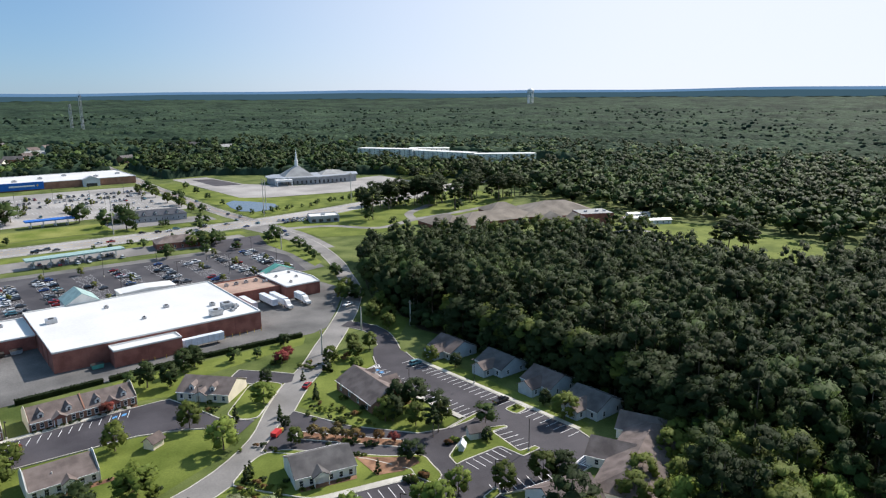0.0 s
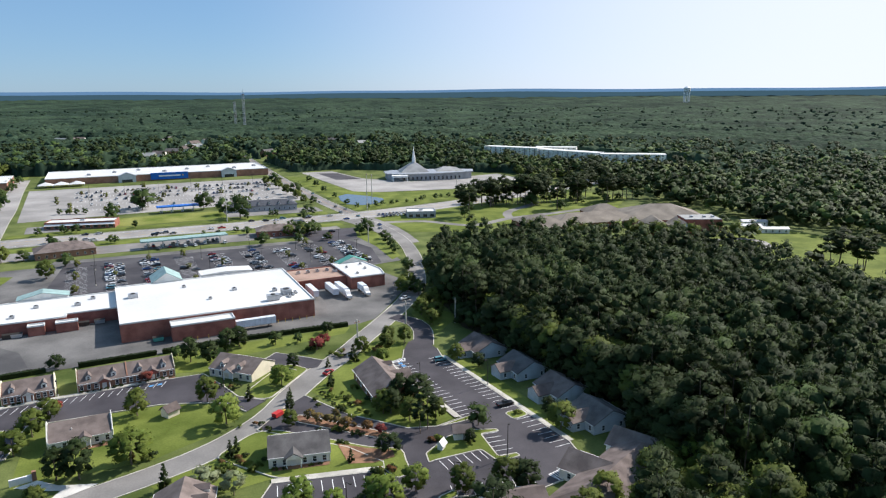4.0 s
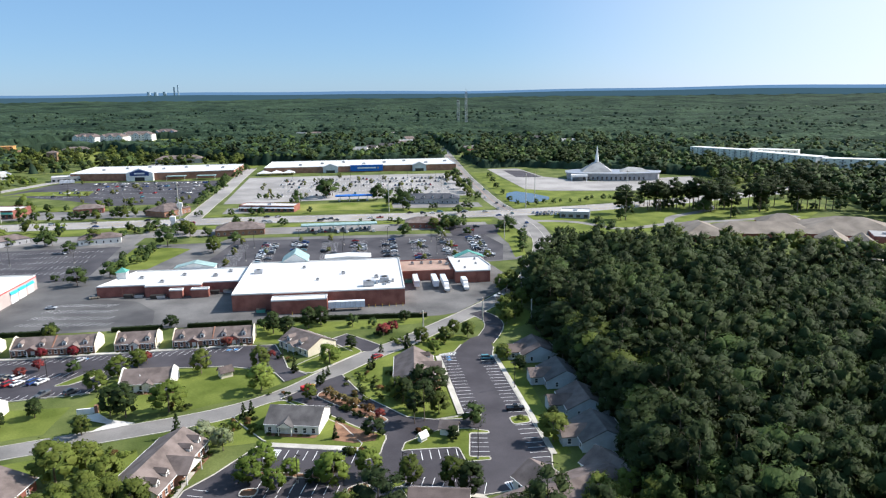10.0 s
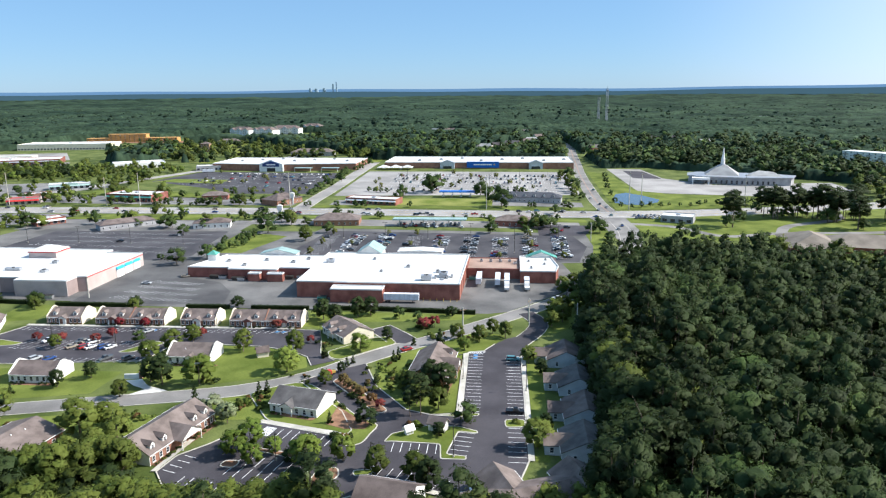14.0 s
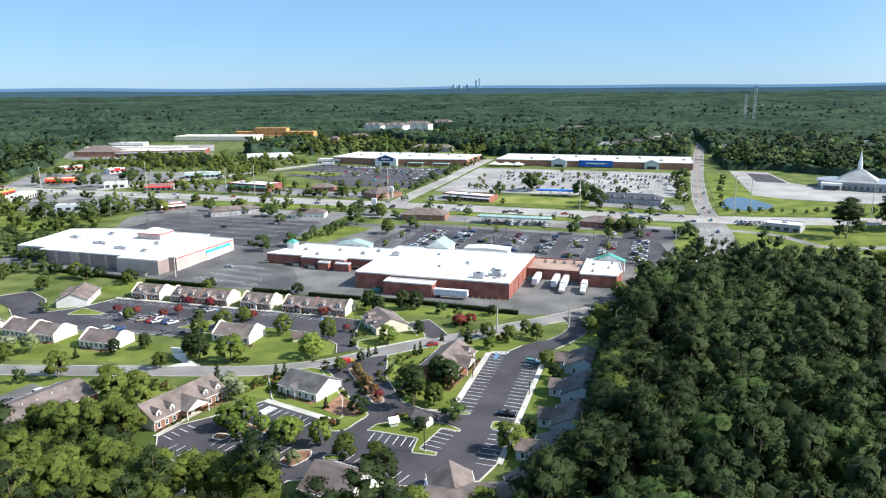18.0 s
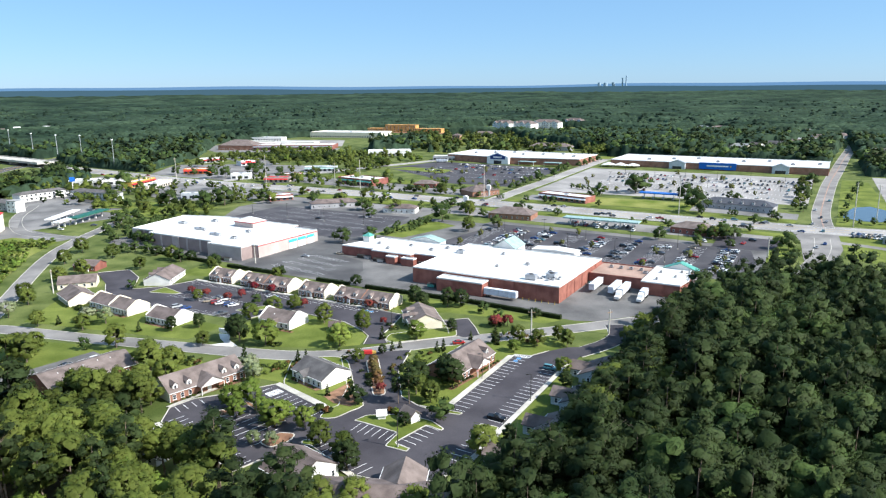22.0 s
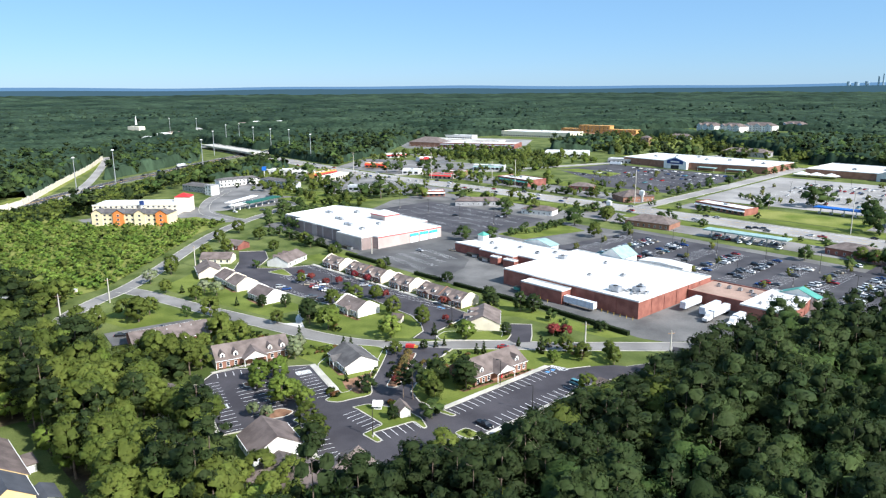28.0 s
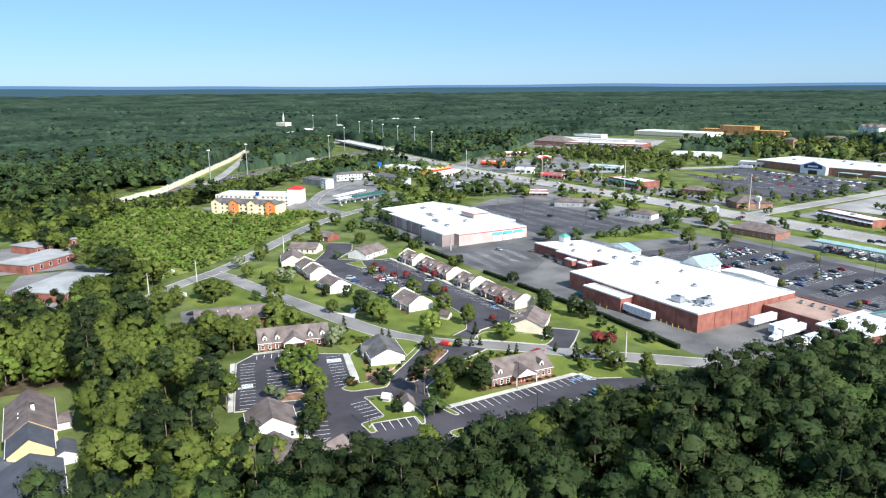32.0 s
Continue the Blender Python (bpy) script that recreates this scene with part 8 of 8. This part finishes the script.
def car_cabin(kind):
    lo, hi, z0, z1 = {"sedan": ((-1.75, 1.15), (-1.05, 0.35), 0.95, 1.42), "suv": ((-2.2, 1.25), (-1.95, 0.55), 1.08, 1.72), "pickup": ((-0.75, 1.3), (-0.55, 0.65), 1.1, 1.78)}[kind]
    v = [(x, y, z0) for x in lo for y in (-0.82, 0.82)] + [(x, y, z1) for x in hi for y in (-0.64, 0.64)]
    return fixed(link_mesh("cabin_glass", v, [(0, 1, 3, 2), (4, 6, 7, 5), (0, 2, 6, 4), (1, 5, 7, 3), (0, 4, 5, 1), (2, 3, 7, 6)], M["shadow_glass"])), (hi, z1)


def wheel_mesh():
    n, v = 10, []
    for y, r in ((-0.11, 0.29), (-0.09, 0.33), (0.09, 0.33), (0.11, 0.29)):
        v += [(r * math.cos(6.2832 * i / n), y, r * math.sin(6.2832 * i / n)) for i in range(n)]
    f = [tuple(range(n)), tuple(range(3 * n, 4 * n))[::-1]] + [(k * n + i, (k + 1) * n + i, (k + 1) * n + (i + 1) % n, k * n + (i + 1) % n) for k in range(3) for i in range(n)]
    return fixed(link_mesh("wheel", v, f, M["rubber"]))


WHEEL = wheel_mesh()
CABIN = {k: car_cabin(k) for k in ("sedan", "suv", "pickup")}
AXLES = {"sedan": (-1.4, 1.45), "suv": (-1.4, 1.45), "pickup": (-1.7, 1.75)}
CAR = {}


def joined(me, extra, mats):
    """One mesh out of several, each given with its shift and material slot."""
    v, f, k = [], [], []
    for m, (dx, dy, dz), slot in extra:
        o = len(v)
        v += [(c.co.x + dx, c.co.y + dy, c.co.z + dz) for c in m.vertices]
        f += [tuple(i + o for i in p.vertices) for p in m.polygons]
        k += [slot] * len(m.polygons)
    return link_mesh(me, v, f, mats, k)


for k in CABIN:
    for p, (pm, _) in PAINTS.items():
        (hi, z1) = CABIN[k][1]
        g = Geo().add([(x, y, z1 + dz) for dz in (0.005, 0.045) for x in (hi[0] - 0.02, hi[1] + 0.02) for y in (-0.65, 0.65)], [(0, 1, 3, 2), (4, 6, 7, 5), (0, 2, 6, 4), (1, 5, 7, 3), (0, 4, 5, 1), (2, 3, 7, 6)])
        body, roof = car_body(k, pm), fixed(link_mesh("roof", g.v, g.f, pm))
        near = joined("body", [(body, (0, 0, 0), 0), (roof, (0, 0, 0), 0)], [pm])
        far = joined("body", [(near, (0, 0, 0), 0)] + [(WHEEL, (wx, wy, 0.33), 1) for wx in AXLES[k] for wy in (-0.82, 0.82)], [pm, M["rubber"]])
        CAR[k, p] = near, far
g = Geo().box(-0.05, -0.2, -0.07, 0.05, 0.2, 0.07)
LAMP = {"headlight": fixed(link_mesh("headlight", g.v, g.f, M["white"])), "tail_light": fixed(link_mesh("tail_light", g.v, g.f, M["red"]))}
rc = random.Random(8)


def car(x, y, rot, kind=None, paint=None, group="parked cars", z=0.0):
    kind = kind or rc.choices(("sedan", "suv", "pickup"), (0.5, 0.38, 0.12))[0]
    paint = paint or rc.choices(list(PAINTS), (0.24, 0.2, 0.17, 0.14, 0.09, 0.08, 0.03, 0.05))[0]
    r = math.hypot(x, y)
    ob = new({"sedan": "car", "suv": "suv", "pickup": "pickup_truck"}[kind])
    ob.matrix_world = pose(x, y, hz(x, y) + 0.2 + z, 0, 0, rot)
    tagged(ob, {"sedan": f"{PAINTS[paint][1]} saloon car parked on asphalt", "suv": f"{PAINTS[paint][1]} sport utility car parked on asphalt", "pickup": f"{PAINTS[paint][1]} pickup truck parked on asphalt"}[kind], "car", group)
    for nm, me in (("body", CAR[kind, paint][1 if r > 190 else 0]), ("cabin_glass", CABIN[kind][0])):
        o = new(nm, me)
        o.parent = ob
    if r <= 190:
        for wx in AXLES[kind]:
            for wy in (-0.82, 0.82):
                o = new("wheel", WHEEL)
                o.parent = ob
                o.matrix_basis = pose(wx, wy, 0.33)
    if r <= 190:
        end, zz = {"sedan": (2.32, 0.7), "suv": (2.34, 0.85), "pickup": (2.7, 0.88)}[kind]
        for nm, sx in (("headlight", end), ("tail_light", -end - (0.1 if kind == "pickup" else 0))):
            for wy in (-0.62, 0.62):
                o = new(nm, LAMP[nm])
                o.parent = ob
                o.matrix_basis = pose(sx, wy, zz)
    return ob


def fill_row(a, b, n, share, rot, jitter=0.25, group="parked cars"):
    for i in range(n):
        if rc.random() < share:
            s = (i + 0.5) / n
            car(a[0] + (b[0] - a[0]) * s + rc.uniform(-jitter, jitter), a[1] + (b[1] - a[1]) * s + rc.uniform(-jitter, jitter), rot + rc.choice((0, 180)), group=group)


for k, share in enumerate((0.05, 0.7, 0.55, 0.4, 0.4, 0.3, 0.25, 0.5, 0.7)):
    for s in (-2.6, 2.6):
        fill_row((-106 + 18.5 * k + s, 203), (-106 + 18.5 * k + s, 258), 20, share * 0.72, 0)
for k in range(5):
    for s in (-2.6, 2.6):
        fill_row((-112, 462 + 26 * k + s), (62, 462 + 26 * k + s), 44, (0.06, 0.1, 0.24, 0.42, 0.55)[k], 90)
    fill_row((-330 + 6 * k, 497.5 + 20 * k), (-190, 472.5 + 25 * k), 40, (0.14, 0.14, 0.16, 0.3, 0.55)[k], 80)
fill_row((-178, 54), (-134, 55), 17, 0.12, 60)
fill_row((-178, 48), (-134, 49), 17, 0.24, 60)
fill_row((-166, 35.5), (-124, 38.5), 16, 0.25, 66)
car(11.5, 48, 0, "suv", "teal")
car(11.3, 5.8, 0, "pickup", "black")
car(-28, 55, 40, "sedan", "red")
car(-150.5, 54, 60, "suv", "white")
car(-135, 67.5, 60, "sedan", "silver")
car(-141, -30, 75, "sedan", "black")
car(-137, -21, 75, "suv", "white")
car(-144, -46, 60, "sedan", "black")
car(-158, 150, 20, "sedan", "tan")
car(-172, 136, 5, "sedan", "silver")
for k in range(56):
    car(rc.uniform(-640, 80), 343 + rc.choice((-11, -6.5, 6.5, 11)), 0 if k % 2 else 180, group="cars on the highway")
for k in range(7):
    car(-600 - 30 * k + (k % 2) * 6, 62 + 32 * k, 125, group="cars on the highway")
for k in range(16):
    car(-67 + 3.0 * k, 293 + rc.choice((-6, 6, -3, 3)), 90, group="cars at the gas station")
for k in range(26):
    car(104 + 3 * (k % 13), 330 + 9 * (k // 13) + rc.uniform(-1, 1), 70, group="cars by a restaurant")
for x, y in ((88, 374), (84.5, 390), (80, 362), (89, 300), (85, 288), (87, 340), (80, 420), (33, 124), (88, 470), (24, 275), (40, 272), (50, 290), (46, 280), (-380, 120), (-372, 140), (-350, 270), (-300, 296), (-290, 296), (-240, 230), (-210, 250), (-480, 330), (-520, 345)):
    car(x, y, rc.uniform(0, 360) if x < 80 else 90)


# ---- trucks and trailers ----
def trailer(x, y, rot, L=16.1, cab=False, mat="trailer_white", label="long white box trailer parked at a loading dock"):
    ob = empty("semi_trailer", x, y, rot, hz(x, y) + 0.3, label=label, category="trailer", group="trailers at the docks")
    part("box", Geo().box(-L / 2, -1.3, 1.2, L / 2, 1.3, 4.05), mat, ob)
    k = -L / 2 + 0.9
    while k < L / 2:
        for wy in (-1.34, 1.3):
            part("side_post", Geo().box(k, wy, 1.3, k + 0.07, wy + 0.04, 3.95), "metal_grey", ob)
        k += 2.2
    for wx, nm in ((-L / 2 - 0.04, "rear_door"),):
        for wy in (-1.22, 0.03):
            part(nm, Geo().box(wx, wy, 1.3, wx + 0.05, wy + 1.19, 3.9), "white", ob)
    part("chassis", Geo().box(-L / 2, -0.6, 0.9, L / 2 - 1, 0.6, 1.2), "metal_dark", ob)
    for wx in (-L / 2 + 1.2, -L / 2 + 2.5):
        for wy in (-1.05, 1.05):
            part("wheel", Geo().add([(wx + 0.5 * math.cos(a * 0.6283), wy + dy, 0.5 + 0.5 * math.sin(a * 0.6283)) for dy in (-0.2, 0.2) for a in range(10)], [tuple(range(10)), tuple(range(10, 20))[::-1]] + [(i, 10 + i, 10 + (i + 1) % 10, (i + 1) % 10) for i in range(10)]), "rubber", ob)
    for wy in (-0.8, 0.8):
        part("landing_leg", Geo().box(L / 2 - 3, wy - 0.08, 0, L / 2 - 2.8, wy + 0.08, 1.2), "metal_dark", ob)
    if cab:
        part("cab", Geo().sweep([(L / 2 + 0.6, 0.6), (L / 2 + 5.4, 0.6), (L / 2 + 5.4, 1.7), (L / 2 + 3.4, 1.9), (L / 2 + 2.6, 3.2), (L / 2 + 1.6, 3.7), (L / 2 + 0.6, 3.7)], "y", -1.15, 1.15), "white", ob)
        for wx in (L / 2 + 1.2, L / 2 + 4.4):
            for wy in (-1.0, 1.0):
                part("wheel", Geo().add([(wx + 0.5 * math.cos(a * 0.6283), wy + dy, 0.5 + 0.5 * math.sin(a * 0.6283)) for dy in (-0.2, 0.2) for a in range(10)], [tuple(range(10)), tuple(range(10, 20))[::-1]] + [(i, 10 + i, 10 + (i + 1) % 10, (i + 1) % 10) for i in range(10)]), "rubber", ob)
    return ob


trailer(-38.3, 114.6, 0, label="long white box trailer beside a brick store")
trailer(-4.2, 149, -90, 14.5)
trailer(5.2, 148, -90, 14.5)
trailer(9.8, 147, -90, 14.5, True, label="white box trailer with its tractor at a dock")
trailer(19.5, 144.5, -90, 7, True, label="short white delivery truck at a dock")
trailer(-338, 590, 20, 14)
trailer(-742, 226, 127, 14, True, label="white box trailer with its tractor on a highway")
for x, y, m in ((-76, 116, "metal_green"), (-7.5, 155, "metal_green"), (-142, 148.5, "metal_dark"), (-137, 148.2, "metal_grey"), (-129, 145.6, "metal_dark"), (-126, 145.4, "metal_grey"), (-102, 149.5, "metal_dark"), (-96, 150, "metal_grey"), (-211, 109, "metal_dark"), (-206, 109, "metal_grey")):
    d = empty("dumpster", x, y, 0, hz(x, y) + 0.3, label="steel waste skip standing behind a store", category="dumpster", group="skips behind the stores")
    part("bin", Geo().add([(-1.8, -0.9, 0), (1.8, -0.9, 0), (1.8, 0.9, 0), (-1.8, 0.9, 0), (-2.1, -1.0, 1.5), (2.1, -1.0, 1.5), (2.1, 1.0, 1.5), (-2.1, 1.0, 1.5)], [(3, 2, 1, 0), (0, 1, 5, 4), (1, 2, 6, 5), (2, 3, 7, 6), (3, 0, 4, 7), (4, 5, 6, 7)]), m, d)
    part("lid", Geo().add([(-2.1, -1.0, 1.52), (2.1, -1.0, 1.52), (2.1, 1.0, 1.75), (-2.1, 1.0, 1.75)], [(0, 1, 2, 3)]), "metal_dark", d)


# ---- lamp posts, poles, signs ----
def lamp_post(x, y, h=9.0, rot=0.0, arms=1, label="tall dark lamp post in a car park"):
    ob = empty("lamp_post", x, y, rot, label=label, category="lamp post", group="car park lamps")
    part("base", Geo().tube(0, 0, -0.3, 0.9, 0.3, 0.3, 10), "concrete", ob)
    part("mast", Geo().tube(0, 0, 0.9, h, 0.13, 0.09, 8), "metal_dark", ob)
    for a in range(arms):
        s = 1 if a == 0 else -1
        part("arm", Geo().box(min(0, s * 1.1), -0.05, h - 0.15, max(0, s * 1.1), 0.05, h - 0.05), "metal_dark", ob)
        part("lamp_head", Geo().box(s * 1.1 - 0.4, -0.25, h - 0.2, s * 1.1 + 0.4, 0.25, h + 0.02), "metal_dark", ob)
    return ob


for x, y, h in ((-5.5, -21.6, 9), (15.2, 22, 9), (-5.6, 30, 9), (-26, -30, 8), (-52, -27, 8), (-165, 51, 9), (-140, 52, 8), (-62, 60, 8), (-110, 76, 6)):
    lamp_post(x, y, h, rc.uniform(0, 360))
for k in range(6):
    for yy in (214, 248):
        lamp_post(-97 + 27.7 * k, yy, 11, 0, 2)
    lamp_post(-100 + 30 * k, 500, 11, 0, 2)
    lamp_post(-100 + 30 * k, 556, 11, 0, 2)
for k in range(4):
    lamp_post(-300 + 35 * k, 225, 11, 0, 2)
    lamp_post(-320 + 42 * k, 545, 11, 0, 2)


def utility_pole(x, y, h, rot=0.0):
    ob = empty("utility_pole", x, y, rot, label="tall grey utility pole beside a road", category="utility pole", group="utility poles")
    part("mast", Geo().tube(0, 0, -0.5, h, 0.35, 0.22, 8), "concrete", ob)
    part("crossarm", Geo().box(-1.4, -0.1, h - 1.2, 1.4, 0.1, h - 0.95), "wood", ob)
    for ix in (-1.2, 0, 1.2):
        part("insulator", Geo().tube(ix, 0, h - 0.95, h - 0.6, 0.07, 0.05, 6), "metal_grey", ob)


for x, y, h in ((-8, 362, 28), (104, 366, 30), (118, 392, 26), (-170, 366, 28), (-300, 366, 28), (-415, 362, 28), (-500, 322, 26), (-330, 366, 24), (200, 392, 26), (38, 84, 11), (-8, 78, 10), (-196, -34, 12), (-235, 24, 12), (19, 92, 10), (-188, 112, 11), (62, 250, 12)):
    utility_pole(x, y, h, rc.uniform(0, 180))
for x, y in ((-642, 114), (-707, 240), (-1011, 419), (-832, 405), (-793, 414), (-675, 377), (-860, 326), (-1026, 451), (-900, 412), (-1316, 500), (-1367, 463), (-585, 60)):
    ob = empty("high_mast", x, y, 0, label="very tall pale highway lighting mast", category="lamp post", group="highway masts")
    part("mast", Geo().tube(0, 0, -1, 36, 0.6, 0.3, 8), "metal_grey", ob)
    part("lamp_ring", Geo().tube(0, 0, 35, 36, 1.6, 1.4, 10), "white", ob)


def pylon_sign(x, y, h, w, mat, label, rot=0.0, top=3.0):
    ob = empty("pylon_sign", x, y, rot, label=label, category="sign")
    pw = 0.4 if h > 12 else w * 0.32
    part("pillar", Geo().box(-pw, -0.4, -0.5, pw, 0.4, h), "siding", ob)
    part("panel", Geo().box(-w / 2, -0.75, h - top, w / 2, 0.75, h), mat, ob)
    if h < 12:
        part("cap", Geo().add([(-w / 2 - 0.3, -1, h), (w / 2 + 0.3, -1, h), (w / 2 + 0.3, 1, h), (-w / 2 - 0.3, 1, h), (0, 0, h + 1.2)], [(3, 2, 1, 0), (0, 1, 4), (1, 2, 4), (2, 3, 4), (3, 0, 4)]), "siding", ob)


pylon_sign(-163, 319, 9, 4, "white", "white brick pylon sign by the highway")
pylon_sign(-173, 381, 9, 4, "white", "white brick pylon sign by the highway")
pylon_sign(-531, 229, 16, 4.5, "metal_blue", "tall blue roadside sign on a pole", 60, 4)
pylon_sign(-420, 62, 12, 3, "navy", "dark roadside sign beside a hotel", 40)
wall = empty("entrance_wall", -119, 22, 8, label="low white curved entrance sign wall", category="wall")
part("panel", Geo().box(-1, -0.3, -0.5, 4, 0.3, 1.8), "white", wall)
part("pier", Geo().box(4, -0.5, -0.5, 5, 0.5, 2.6), "brick_light", wall)
for x, y in ((-177, -44), (-227, -41)):
    ob = empty("estate_sign", x, y, 30, label="low white estate sign on a lawn", category="sign", group="estate signs")
    part("panel", Geo().box(-2, -0.25, 0.3, 2, 0.25, 1.9), "white", ob)
    part("base", Geo().box(-2.3, -0.4, -0.3, 2.3, 0.4, 0.3), "brick_light", ob)
utility_pole(-179, -59, 13, 40)
flags = empty("flag_sign", -52, 30.5, 35, label="red and yellow utility wagon beside the road", category="wagon")
part("body", Geo().box(-2.2, -0.9, 0.5, 1.0, 0.9, 1.6), "red", flags)
part("engine", Geo().box(1.0, -0.7, 0.5, 2.4, 0.7, 1.3), "paint_yellow", flags)
for wx in (-1.4, 1.6):
    for wy in (-0.95, 0.95):
        part("wheel", WHEEL, "", flags, at=pose(wx, wy, 0.33))
for k in range(14):
    bx = -62 + 4.2 * k if k < 3 else -44 + 3.1 * (k - 3)
    b = new("bollard", fixed(link_mesh("bollard", *(lambda g: (g.v, g.f))(Geo().tube(0, 0, -0.2, 1.2, 0.14, 0.14, 8)), M["paint_yellow"])))
    b.matrix_world = pose(bx, 117.2 if bx > -46 else 111, hz(bx, 117) + 0.25)
    tagged(b, "short yellow steel bollard beside a wall", "bollard", "bollards")
far_steeple = empty("far_church", -1400, 405, 20, label="distant white church with a steeple", category="church")
part("nave", Geo().box(-17, -8, -2, 17, 8, 21), "siding_cream", far_steeple)
part("steeple", Geo().tube(0, 0, 24, 32, 2, 1.8, 8).tube(0, 0, 32, 44, 1.6, 0.1, 8), "white", far_steeple)


# ---- the plan settles onto the rise ----
def settle_mesh(me):
    co = np.empty(len(me.vertices) * 3, np.float32)
    me.vertices.foreach_get("co", co)
    co = co.reshape(-1, 3)
    x, y, h = settle(co[:, 0].astype(float), co[:, 1].astype(float))
    co[:, 0], co[:, 1], co[:, 2] = x, y, co[:, 2] + h
    me.vertices.foreach_set("co", co.ravel())
    me.update()


settled = set()


def settle_object(ob):
    """Things move as a whole; surfaces drawn in the plan's own coordinates bend with the ground."""
    if ob.type not in {"MESH", "EMPTY"}:
        return
    if ob.location.length > 1e-4:
        x, y, h = settle(float(ob.location.x), float(ob.location.y))
        ob.location = (x, y, ob.location.z + h)
        return
    if ob.type == "MESH" and ob.data.name not in settled:
        settled.add(ob.data.name)
        settle_mesh(ob.data)
    for child in ob.children:
        settle_object(child)


for ob in [o for o in bpy.data.objects if o.parent is None]:
    settle_object(ob)
